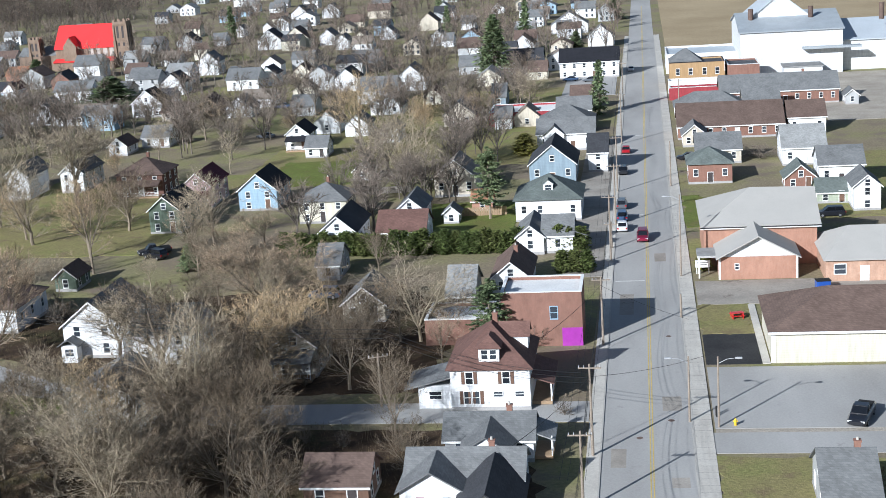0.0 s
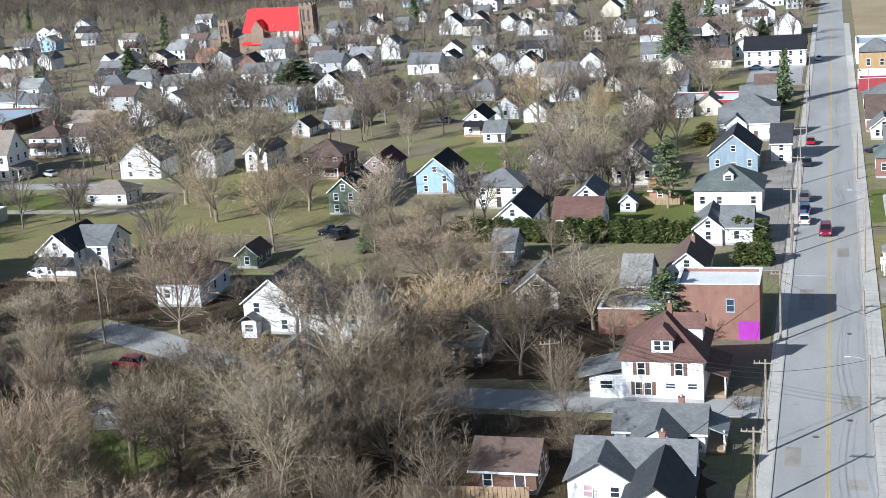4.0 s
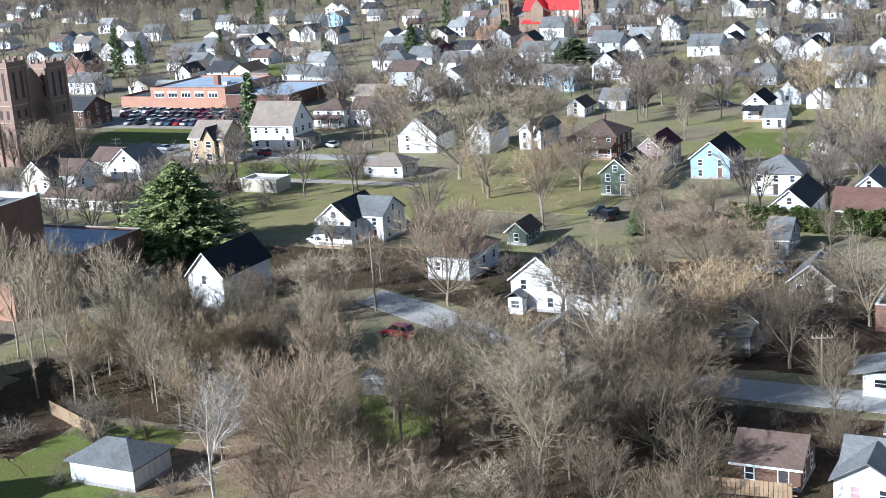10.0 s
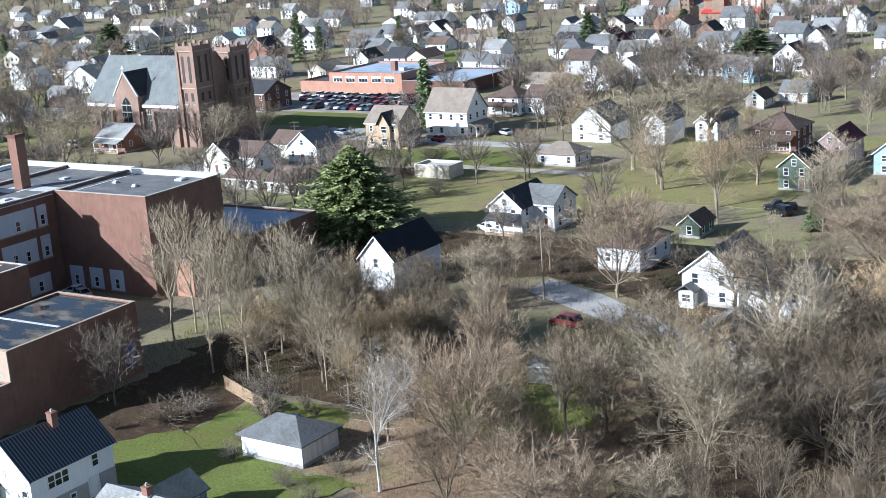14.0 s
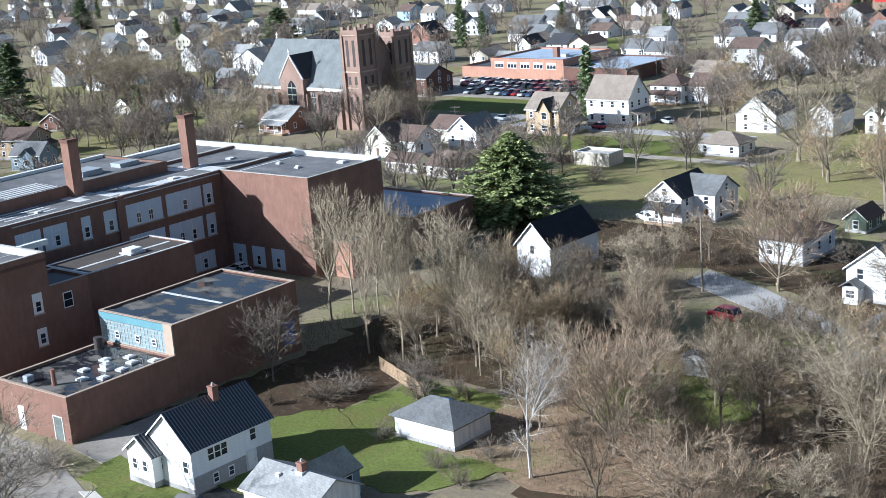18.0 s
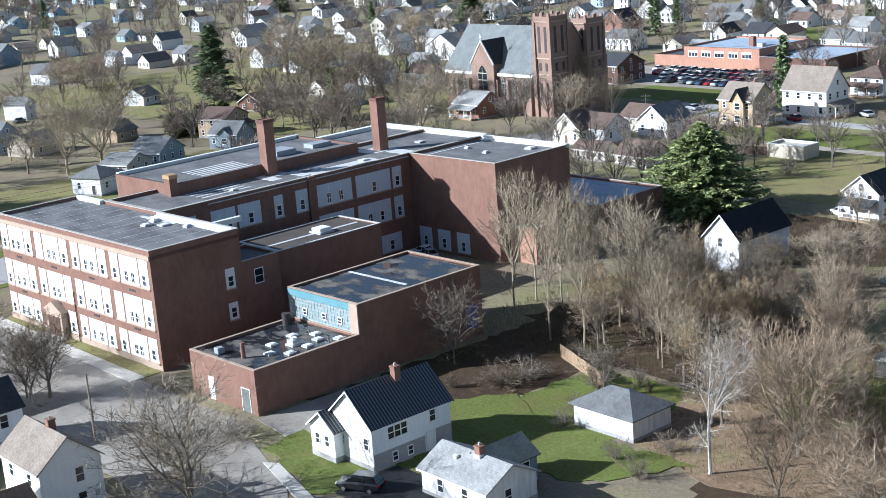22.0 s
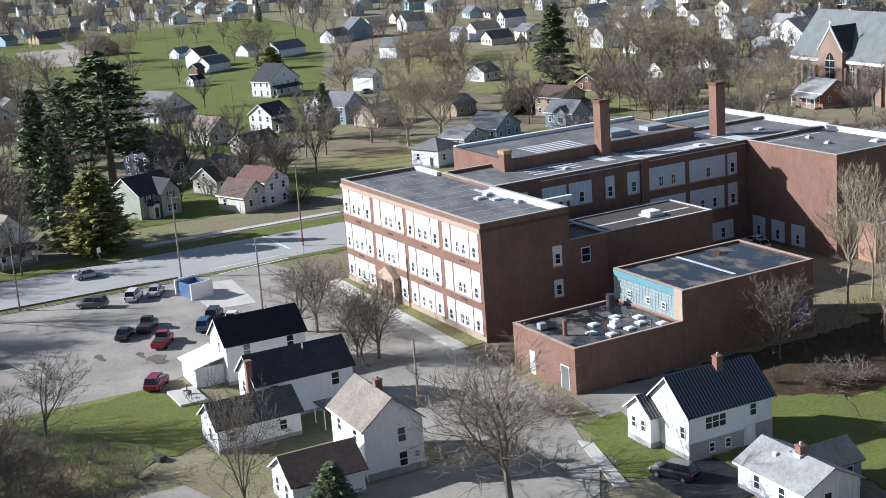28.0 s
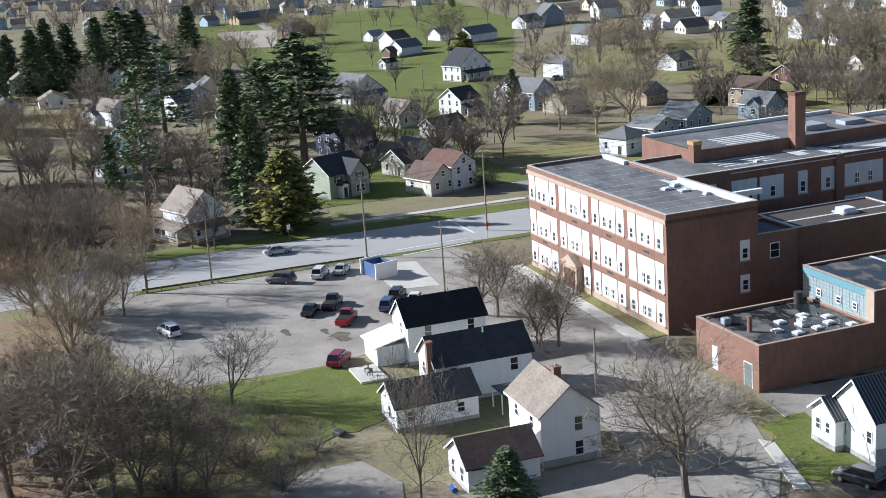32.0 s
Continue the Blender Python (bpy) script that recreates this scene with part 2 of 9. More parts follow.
# leaf litter set dark for woodland shade; paler noise patches for sun flecks
M["litter"] = ground_mat("shaded_leaf_litter", ((0.25, (0.032, 0.023, 0.016)), (0.5, (0.070, 0.048, 0.031)), (0.75, (0.055, 0.058, 0.024))), 0.09, 1.8, (0.3, (0.14, 0.093, 0.058), 0.56, 0.68))
M["mud"] = ground_mat("silt_stain", ((0.3, (0.10, 0.085, 0.07)), (0.6, (0.17, 0.15, 0.125))), 0.5, 3)
M["hallroof"] = mottled("pale_shingles", (0.40, 0.385, 0.355), 0.85, 0.08, 0.3, 6, 0.2)
# lighter copy of the leaf litter, sunlight put into its colour
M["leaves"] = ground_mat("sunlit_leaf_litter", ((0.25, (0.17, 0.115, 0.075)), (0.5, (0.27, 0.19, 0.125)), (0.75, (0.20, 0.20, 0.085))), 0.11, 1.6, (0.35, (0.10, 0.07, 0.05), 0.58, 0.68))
M["straw"] = ground_mat("straw_field", ((0.3, (0.30, 0.235, 0.145)), (0.7, (0.42, 0.34, 0.22))), 0.02, 1.5)
M["ground"] = ground_mat("leaf_littered_ground", ((0.25, (0.18, 0.14, 0.10)), (0.45, (0.235, 0.20, 0.135)), (0.58, (0.225, 0.215, 0.105)), (0.78, (0.175, 0.205, 0.072))), 0.035, 1.8, (0.11, (0.20, 0.16, 0.12), 0.50, 0.64))
M["palebark"] = mottled("pale_tan_bark", (0.35, 0.295, 0.21), 0.95, 0.3, 1.5, 12, 0.6, 0.3)
M["bark"] = mottled("bark", (0.235, 0.195, 0.148), 0.95, 0.35, 1.5, 12, 0.6, 0.35)
M["birch"] = mottled("pale_bark", (0.46, 0.435, 0.40), 0.9, 0.25, 1.5, 12, 0.4)


def twig_mat(name, a, b2):
    m, nt, b = material(name, 0.9, spec=0.15)
    c = mix(nt, rnd(nt), a, b2)
    g = nt.nodes.new("ShaderNodeNewGeometry")
    c = mix(nt, 0.75, c, ramp(nt, g.outputs["Random Per Island"], (0.0, (0.12, 0.12, 0.12)), (0.55, (0.42, 0.42, 0.42)), (1.0, (0.86, 0.85, 0.82))), 'OVERLAY')
    nt.links.new(c, b.inputs["Base Color"])
    return m


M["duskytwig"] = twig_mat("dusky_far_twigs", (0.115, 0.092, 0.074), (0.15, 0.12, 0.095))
M["twig"] = twig_mat("bare_twigs", (0.34, 0.28, 0.20), (0.42, 0.35, 0.25))
M["redtwig"] = twig_mat("reddish_twigs", (0.37, 0.275, 0.19), (0.36, 0.275, 0.185))
M["goldtwig"] = twig_mat("golden_twigs", (0.52, 0.38, 0.22), (0.47, 0.36, 0.22))
M["paletwig"] = twig_mat("pale_twigs", (0.40, 0.36, 0.32), (0.36, 0.32, 0.28))
M["needles"] = twig_mat("dark_needles", (0.155, 0.20, 0.10), (0.19, 0.235, 0.118))
M["spruce"] = twig_mat("spruce_needles", (0.26, 0.31, 0.125), (0.29, 0.335, 0.14))
M["arbor"] = twig_mat("arborvitae_leaves", (0.085, 0.115, 0.035), (0.115, 0.130, 0.042))
M["goldconifer"] = twig_mat("golden_evergreen", (0.34, 0.30, 0.085), (0.28, 0.28, 0.09))
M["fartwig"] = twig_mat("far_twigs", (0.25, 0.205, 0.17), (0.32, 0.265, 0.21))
M["farredtwig"] = twig_mat("far_reddish_twigs", (0.27, 0.205, 0.17), (0.31, 0.24, 0.19))
M["darktwig"] = twig_mat("dark_twigs", (0.135, 0.104, 0.072), (0.18, 0.14, 0.096))
M["opentwig"] = twig_mat("grey_brown_twigs", (0.20, 0.17, 0.135), (0.25, 0.205, 0.16))
M["darkbark"] = mottled("dark_bark", (0.17, 0.145, 0.12), 0.95, 0.35, 1.5, 12, 0.6)
M["weeds"] = twig_mat("dry_weeds", (0.15, 0.115, 0.07), (0.11, 0.095, 0.045))


def glass_mat(name, col, rough=0.08):
    m, nt, b = material(name, rough, spec=0.6)
    c = ramp(nt, rnd(nt), (0.0, shade(col, 0.5)), (1.0, shade(col, 1.6)))
    nt.links.new(c, b.inputs["Base Color"])
    return m


M["pane"] = glass_mat("window_glass", (0.035, 0.042, 0.052))
M["carglass"] = glass_mat("car_glass", (0.012, 0.014, 0.018), 0.05)


def paint(name, col, rough=0.3, metal=0.0):
    m, nt, b = material(name, rough, metal)
    nt.links.new(ramp(nt, noise_tex(nt, coords(nt), 1.2), (0.3, shade(col, 0.85)), (0.7, shade(col, 1.1))), b.inputs["Base Color"])
    b.inputs["Coat Weight"].default_value = 0.5
    return m


for _n, _c in dict(car_red=(0.35, 0.012, 0.02), car_white=(0.75, 0.75, 0.75), car_black=(0.015, 0.016, 0.02), car_silver=(0.42, 0.44, 0.46),
                   car_grey=(0.10, 0.11, 0.125), car_blue=(0.05, 0.09, 0.17), car_maroon=(0.20, 0.01, 0.035), signal_yellow=(0.75, 0.5, 0.03),
                   bin_blue=(0.02, 0.08, 0.35), pure_red=(0.6, 0.02, 0.02), magenta=(0.36, 0.05, 0.36), dump_blue=(0.10, 0.16, 0.30)).items():
    M[_n] = paint(_n + "_paint", _c)
M["tyre"] = mottled("tyre_rubber", (0.02, 0.02, 0.02), 0.9, 0.2, 3, 20, 0.1)
M["wheel"] = paint("wheel_alloy", (0.35, 0.36, 0.37), 0.35, 0.6)
M["lamp_red"] = paint("tail_lamp", (0.4, 0.01, 0.01), 0.2)
M["lamp_clear"] = paint("head_lamp", (0.7, 0.7, 0.68), 0.15)
M["wood"] = mottled("weathered_pole", (0.27, 0.225, 0.18), 0.9, 0.3, 1, 8, 0.4)
M["deckwood"] = mottled("deck_boards", (0.34, 0.24, 0.15), 0.85, 0.25, 1, 8, 0.4)
M["wire"] = mottled("black_cable", (0.02, 0.02, 0.02), 0.6, 0.2, 1, 8, 0.05)
M["steel"] = mottled("galvanised_steel", (0.42, 0.43, 0.44), 0.45, 0.15, 1, 8, 0.05)
M["yellowline"] = mottled("yellow_road_paint", (0.55, 0.42, 0.14), 0.8, 0.3, 0.5, 5, 0.1)
M["whiteline"] = mottled("white_road_paint", (0.66, 0.66, 0.63), 0.8, 0.25, 0.5, 5, 0.1)
M["panel"] = mottled("white_window_panel", (0.78, 0.77, 0.74), 0.55, 0.06, 0.8, 5, 0.05)
M["bluepanel"] = mottled("pale_blue_panel", (0.56, 0.62, 0.68), 0.55, 0.08, 0.8, 5, 0.05)


# ---------------- building blocks ----------------
def part(name, bm, mat, parent=None, label=""):
    me = bpy.data.meshes.new(name)
    bm.to_mesh(me)
    bm.free()
    return link(name, me, mat, parent, label)


def link(name, me, mat=None, parent=None, label=""):
    if mat is not None and not me.materials:
        me.materials.append(M[mat] if isinstance(mat, str) else mat)
    ob = new(name, me)
    ob.parent = parent
    if label:
        ob["label"] = label
    return ob


def raw(name, verts, faces, mat, parent=None, label="", smooth=False):
    me = bpy.data.meshes.new(name)
    me.from_pydata([tuple(v) for v in verts], [], [tuple(f) for f in faces])
    if smooth:
        me.polygons.foreach_set("use_smooth", [True] * len(me.polygons))
    me.update()
    return link(name, me, mat, parent, label)


def thing(name, x, y, z=0.0, rz=0.0, label="", category="", group="", kind=""):
    ob = new(name)
    ob.matrix_basis = pose(x, y, z, 0, 0, rz)
    ob.empty_display_size = 0.5
    return tagged(ob, label, category, group, kind)


def add_box(bm, x0, x1, y0, y1, z0, z1, taper=0.0, bev=0.0):
    vs = [bm.verts.new(p) for p in ((x0, y0, z0), (x1, y0, z0), (x1, y1, z0), (x0, y1, z0),
          (x0 + taper, y0 + taper, z1), (x1 - taper, y0 + taper, z1), (x1 - taper, y1 - taper, z1), (x0 + taper, y1 - taper, z1))]
    for f in ((3, 2, 1, 0), (4, 5, 6, 7), (0, 1, 5, 4), (1, 2, 6, 5), (2, 3, 7, 6), (3, 0, 4, 7)):
        bm.faces.new([vs[i] for i in f])
    return bm


def bevelled(bm, r, seg=1):
    bmesh.ops.bevel(bm, geom=list(bm.edges), offset=r, segments=seg, affect='EDGES', clamp_overlap=True)
    return bm


def boxes(*dims):
    bm = bmesh.new()
    for d in dims:
        add_box(bm, *d)
    return bm


def add_prism(bm, ring, x0, x1, axis='y'):
    """A ring of (u, z) swept along an axis."""
    def at(u, z, s):
        return (u, s, z) if axis == 'y' else (s, u, z)
    a = [bm.verts.new(at(u, z, x0)) for u, z in ring]
    b = [bm.verts.new(at(u, z, x1)) for u, z in ring]
    n = len(ring)
    fs = [bm.faces.new(a), bm.faces.new(b[::-1])]
    for i in range(n):
        fs.append(bm.faces.new((a[i], b[i], b[(i + 1) % n], a[(i + 1) % n])))
    return fs


def tidy(bm):
    bmesh.ops.recalc_face_normals(bm, faces=list(bm.faces))
    return bm


def add_tube(bm, p, q, r0, r1, n=6):
    p, q = Vector(p), Vector(q)
    d = (q - p).normalized()
    u = d.orthogonal().normalized()
    w = d.cross(u)
    ra = [bm.verts.new(p + (u * math.cos(6.28318 * i / n) + w * math.sin(6.28318 * i / n)) * r0) for i in range(n)]
    rb = [bm.verts.new(q + (u * math.cos(6.28318 * i / n) + w * math.sin(6.28318 * i / n)) * r1) for i in range(n)]
    for i in range(n):
        bm.faces.new((ra[i], ra[(i + 1) % n], rb[(i + 1) % n], rb[i]))
    bm.faces.new(ra[::-1])
    bm.faces.new(rb)
    return bm


def tube(p, q, r0, r1, n=6):
    return add_tube(bmesh.new(), p, q, r0, r1, n)


_shared = {}


def shared(key, make):
    if key not in _shared:
        bm = make()
        me = bpy.data.meshes.new(key)
        tidy(bm).to_mesh(me)
        bm.free()
        _shared[key] = me
    return _shared[key]


def with_mat(me, mat):
    """The same mesh in another material, made once."""
    key = me.name + "|" + mat
    if key not in _shared:
        c = me if not me.materials else me.copy()
        c.materials.clear()
        c.materials.append(M[mat])
        _shared[key] = c
    return _shared[key]


def face_pose(side, u, off, z):
    """A pose on a wall: side s, e, n or w; u along the wall, off out from the house's middle."""
    if side == 's':
        return pose(u, -off, z, 0, 0, 0)
    if side == 'n':
        return pose(-u, off, z, 0, 0, 180)
    if side == 'e':
        return pose(off, u, z, 0, 0, 90)
    return pose(-off, -u, z, 0, 0, -90)


def lattice(xs, zs, holes, y0, y1):
    """A plate cut by rectangular holes, in one piece: cells of a grid without the holes."""
    bm = bmesh.new()
    nx, nz = len(xs) - 1, len(zs) - 1
    v = {(i, k, s): bm.verts.new((xs[i], y, zs[k])) for i in range(nx + 1) for k in range(nz + 1) for s, y in ((0, y0), (1, y1))}

    def solid(i, k):
        return 0 <= i < nx and 0 <= k < nz and (i, k) not in holes
    for i in range(nx):
        for k in range(nz):
            if not solid(i, k):
                continue
            bm.faces.new((v[i, k, 0], v[i + 1, k, 0], v[i + 1, k + 1, 0], v[i, k + 1, 0]))
            bm.faces.new((v[i, k, 1], v[i, k + 1, 1], v[i + 1, k + 1, 1], v[i + 1, k, 1]))
            for di, dk, p, q in ((-1, 0, (i, k + 1), (i, k)), (1, 0, (i + 1, k), (i + 1, k + 1)), (0, -1, (i, k), (i + 1, k)), (0, 1, (i + 1, k + 1), (i, k + 1))):
                if not solid(i + di, k + dk):
                    bm.faces.new((v[(*p, 0)], v[(*p, 1)], v[(*q, 1)], v[(*q, 0)]))
    return bm


def window(parent, m, w=0.8, h=1.3, trim="trim", pane="pane", shutters=None, sill=True):
    """A sash window: frame with a meeting rail, two panes set back in it, a sill."""
    key = "sash %.2f %.2f" % (w, h)
    t = 0.10
    f = link("window", with_mat(shared(key, lambda: lattice((-w / 2 - t, -w / 2, w / 2, w / 2 + t), (-h / 2 - t * 1.5, -h / 2, -0.04, 0.04, h / 2, h / 2 + t * 1.3), ((1, 1), (1, 3)), -0.06, 0.05)), trim), None, parent)
    f.matrix_basis = m
    link("pane", with_mat(shared("pane" + key, lambda: boxes((-w / 2 - 0.02, w / 2 + 0.02, -0.022, 0.02, -h / 2 - 0.02, h / 2 + 0.02))), pane), None, f)
    if shutters:
        for s in (-1, 1):
            k = link("shutter", with_mat(shared("shutter %.2f" % h, lambda: boxes((-0.2, 0.2, -0.05, 0.0, -h / 2 - 0.05, h / 2 + 0.05))), shutters), None, f)
            k.matrix_basis = pose(s * (w / 2 + 0.33), 0, 0)
    return f


def door(parent, m, w=0.95, h=2.05, mat="darktrim"):
    d = link("door", with_mat(shared("door %.2f %.2f" % (w, h), lambda: boxes((-w / 2, w / 2, -0.03, 0.03, 0, h))), mat), None, parent)
    d.matrix_basis = m
    link("door_frame", with_mat(shared("dframe %.2f %.2f" % (w, h), lambda: boxes((-w / 2 - 0.1, -w / 2, -0.06, 0.03, 0, h + 0.1), (w / 2, w / 2 + 0.1, -0.06, 0.03, 0, h + 0.1), (-w / 2, w / 2, -0.06, 0.03, h, h + 0.1))), "trim"), None, d)
    link("handle", with_mat(shared("knob", lambda: boxes((-0.03, 0.03, -0.09, -0.03, -0.05, 0.05))), "steel"), None, d).matrix_basis = pose(w / 2 - 0.1, 0, 1.0)
    return d


def gable_body(bm, w, d, z0, eave, rise, axis, x0=0.0, y0=0.0):
    if axis == 'y':
        fs = add_prism(bm, [(x0 - w / 2, z0), (x0 + w / 2, z0), (x0 + w / 2, eave), (x0, eave + rise), (x0 - w / 2, eave)], y0 - d / 2, y0 + d / 2, 'y')
    else:
        fs = add_prism(bm, [(y0 - d / 2, z0), (y0 + d / 2, z0), (y0 + d / 2, eave), (y0, eave + rise), (y0 - d / 2, eave)], x0 - w / 2, x0 + w / 2, 'x')
    return bm


def gable_roof(bm, w, d, eave, rise, axis, x0=0.0, y0=0.0, over=0.4, thick=0.16):
    """Two slabs that meet at the ridge, with eaves and verges."""
    half, run = (w / 2, d) if axis == 'y' else (d / 2, w)
    c, s = (x0, y0) if axis == 'y' else (y0, x0)
    k = rise / half
    lo = eave - over * k + 0.03
    top = eave + rise + 0.03
    for g in (-1, 1):
        ring = [(c + g * (half + over), lo), (c, top), (c, top + thick), (c + g * (half + over), lo + thick)]
        if g < 0:
            ring = ring[::-1]
        add_prism(bm, ring, s - run / 2 - over * 0.8, s + run / 2 + over * 0.8, axis)
    return bm


def hip_roof(bm, w, d, eave, rise, over=0.45, x0=0.0, y0=0.0, ridge=None, thick=0.14):
    a, b = w / 2 + over, d / 2 + over
    r = max(0.0, abs(w - d) / 2) if ridge is None else ridge / 2
    top = ((x0 - r, y0), (x0 + r, y0)) if w >= d else ((x0, y0 - r), (x0, y0 + r))
    base = [(x0 - a, y0 - b), (x0 + a, y0 - b), (x0 + a, y0 + b), (x0 - a, y0 + b)]
    lo = [bm.verts.new((*p, eave - 0.05)) for p in base]
    up = [bm.verts.new((*p, eave - 0.05 + thick)) for p in base]
    t = [bm.verts.new((*p, eave + rise)) for p in top]
    for i in range(4):
        bm.faces.new((lo[i], lo[(i + 1) % 4], up[(i + 1) % 4], up[i]))
    bm.faces.new(lo[::-1])
    if w >= d:
        fs = ((0, 1, 'b', 'a'), (1, 2, 'b'), (2, 3, 'a', 'b'), (3, 0, 'a'))
    else:
        fs = ((0, 1, 'a'), (1, 2, 'b', 'a'), (2, 3, 'b'), (3, 0, 'a', 'b'))
    for f in fs:
        bm.faces.new([t[0] if i == 'a' else t[1] if i == 'b' else up[i] for i in f])
    return bm


def chimney(parent, x, y, z0, z1, s=0.6, mat="brick"):
    c = part("chimney", tidy(boxes((x - s / 2, x + s / 2, y - s / 2, y + s / 2, z0, z1 - 0.15), (x - s / 2 - 0.06, x + s / 2 + 0.06, y - s / 2 - 0.06, y + s / 2 + 0.06, z1 - 0.15, z1))), mat, parent)
    part("chimney_pot", tube((x, y, z1), (x, y, z1 + 0.3), 0.14, 0.12, 8), "concrete", c)
    return c


def wall_windows(h, side, length, off, eave, storeys, every=3.0, w=0.8, hh=1.3, gable=0.0, shutters=None, skip=0.0, ground=True):
    n = max(1, int(length / every + 0.3))
    fl = eave / storeys
    for s in range(storeys):
        for i in range(n):
            u = (i + 0.5) / n * length - length / 2
            if random.random() < skip:
                continue
            z = s * fl + fl * 0.56
            if s == 0 and ground and side == 's' and i == n // 2 and n > 1:
                door(h, face_pose(side, u, off, 0.25), mat=random.choice(("darktrim", "trim", "brownwall")))
                continue
            window(h, face_pose(side, u, off, z), w, min(hh, fl * 0.55), shutters=shutters)
    if gable > 1.6:
        window(h, face_pose(side, 0, off, eave + gable * 0.3), 0.8, 1.1)


LOOKS = dict(vinyl="bright white vinyl-sided", white="white-painted clapboard", cream="cream clapboard", tan="tan clapboard", grey="grey clapboard", blue="light blue clapboard", green="dark green clapboard",
             beige="beige clapboard", darkblue="dark blue clapboard", teal="teal clapboard", pink="dusty pink clapboard", redwall="dark red clapboard", ochre="orange-ochre clapboard",
             yellow="pale yellow clapboard", bluegrey="blue-grey clapboard", brownwall="brown clapboard", sage="sage green clapboard", brick="red brick", orangebrick="orange brick",
             darkbrick="dark brick", paintbrick="mixed brown and cream brick", stone="brown stone")
ROOFS = dict(charcoal="charcoal shingle", black="black shingle", slate="grey shingle", brown="brown shingle", redbrown="reddish-brown shingle", tanroof="tan shingle", pale="pale grey shingle",
             greenish="grey-green shingle", orange="rusty orange shingle", lightgrey="light grey shingle", maroonroof="maroon", redroof="bright red metal", metalroof="pale metal", graymetal="grey metal",
             flatdark="flat dark", flatblue="flat ponded", flatwhite="flat white")


FOOT = []


def free(x, y, r=1.5):
    return all(abs(x - a) > w / 2 + r or abs(y - b) > d / 2 + r for a, b, w, d in FOOT)


def house(x, y, w, d, eave, rise, axis, wall, roof, east=True, west=False, porch="", chim=0, name="house", rz=0.0, wins=True, shutters=None, dormer=0, found=True, near=True, z=0.0, cross=None):
    """A timber house with its middle at x, y; the ridge along axis x or y, or hipped (h)."""
    FOOT.append((x, y, w, d))
    storeys = 1 if eave < 4.2 else 2 if eave < 7.5 else 3
    form = {"x": "side-gabled", "y": "front-gabled", "h": "hip-roofed"}[axis]
    kind_word = "garage" if name == "garage" else "shed" if name == "shed" else "house"
    h = thing(name, x, y, z, rz, "%s %s %s with a %s roof" % (LOOKS[wall], form, kind_word, ROOFS[roof]), kind_word)
    bm = bmesh.new()
    if axis == 'h':
        add_box(bm, -w / 2, w / 2, -d / 2, d / 2, 0.0, eave)
    else:
        gable_body(bm, w, d, 0.0, eave, rise, axis)
    part("wall", tidy(bm), wall, h)
    bm = bmesh.new()
    if axis == 'h':
        hip_roof(bm, w, d, eave, rise)
    else:
        gable_roof(bm, w, d, eave, rise, axis)
    part("roof", tidy(bm), roof, h)
    if near:
        o = 0.43 if axis == 'h' else 0.40
        if axis == 'x':
            k = rise / (d / 2)
            part("fascia", boxes((-w / 2 - 0.3, w / 2 + 0.3, -d / 2 - o - 0.05, -d / 2 - o, eave - o * k - 0.08, eave - o * k + 0.16)), "trim", h)
        elif axis == 'y':
            bm = bmesh.new()
            k = rise / (w / 2)
            for g in (-1, 1):
                lo = eave - 0.4 * k
                ring = [(g * (w / 2 + 0.4), lo - 0.05), (0, eave + rise - 0.06), (0, eave + rise + 0.16), (g * (w / 2 + 0.4), lo + 0.17)]
                add_prism(bm, ring, -d / 2 - 0.36, -d / 2 - 0.32, 'y')
            part("bargeboard", tidy(bm), "trim", h)
        if found:
            part("foundation", boxes((-w / 2 - 0.03, w / 2 + 0.03, -d / 2 - 0.03, d / 2 + 0.03, -0.3, 0.45)), "foundation", h)
    side_on = x < -1.35 * y
    if math.hypot(x, y) > 520:
        wins = False
    if wins and not near:
        s = 'e' if side_on else 's'
        wall_windows(h, s, d if side_on else w, w / 2 if side_on else d / 2, eave, storeys, every=4.2, w=0.85, hh=1.25, ground=False)
    elif wins:
        wall_windows(h, 's', w, d / 2, eave, storeys, gable=rise if axis == 'y' else 0, shutters=shutters)
        if east:
            wall_windows(h, 'e', d, w / 2, eave, storeys, gable=rise if axis == 'x' else 0, every=3.4)
        if west:
            wall_windows(h, 'w', d, w / 2, eave, storeys, gable=rise if axis == 'x' else 0, every=3.4)
    for i in range(chim):
        if axis == 'x':
            chimney(h, w * (0.22 if i == 0 else -0.3), 0.25, eave + rise * 0.6, eave + rise + 0.8)
        else:
            chimney(h, 0.3, d * (0.1 if i == 0 else -0.3), eave + rise * 0.6, eave + rise + 0.8)
    for i in range(dormer):
        u = (i + 0.5) / dormer * w * 0.8 - w * 0.4
        yy = -d / 4
        zz = eave + rise * 0.30
        bm = gable_body(bmesh.new(), 1.8, 2.2, zz, zz + 1.4, 0.7, 'y', u, yy)
        dm = part("dormer", tidy(bm), wall, h)
        part("dormer_roof", tidy(gable_roof(bmesh.new(), 1.8, 2.2, zz + 1.4, 0.7, 'y', u, yy, 0.2, 0.1)), roof, dm)
        window(h, pose(u, yy - 1.1, zz + 0.75), 1.1, 0.9)
    if cross is not None:
        u, cw, cy = cross * w, min(w * 0.42, 4.6), -d / 2 - 0.6
        part("front_gable", tidy(gable_body(bmesh.new(), cw, 2.0, 0.0, eave, cw * 0.42, 'y', u, cy + 0.9)), wall, h)
        part("front_gable_roof", tidy(gable_roof(bmesh.new(), cw, d * 0.5 + 0.6, eave, cw * 0.42, 'y', u, cy + d * 0.25, 0.3, 0.14)), roof, h)
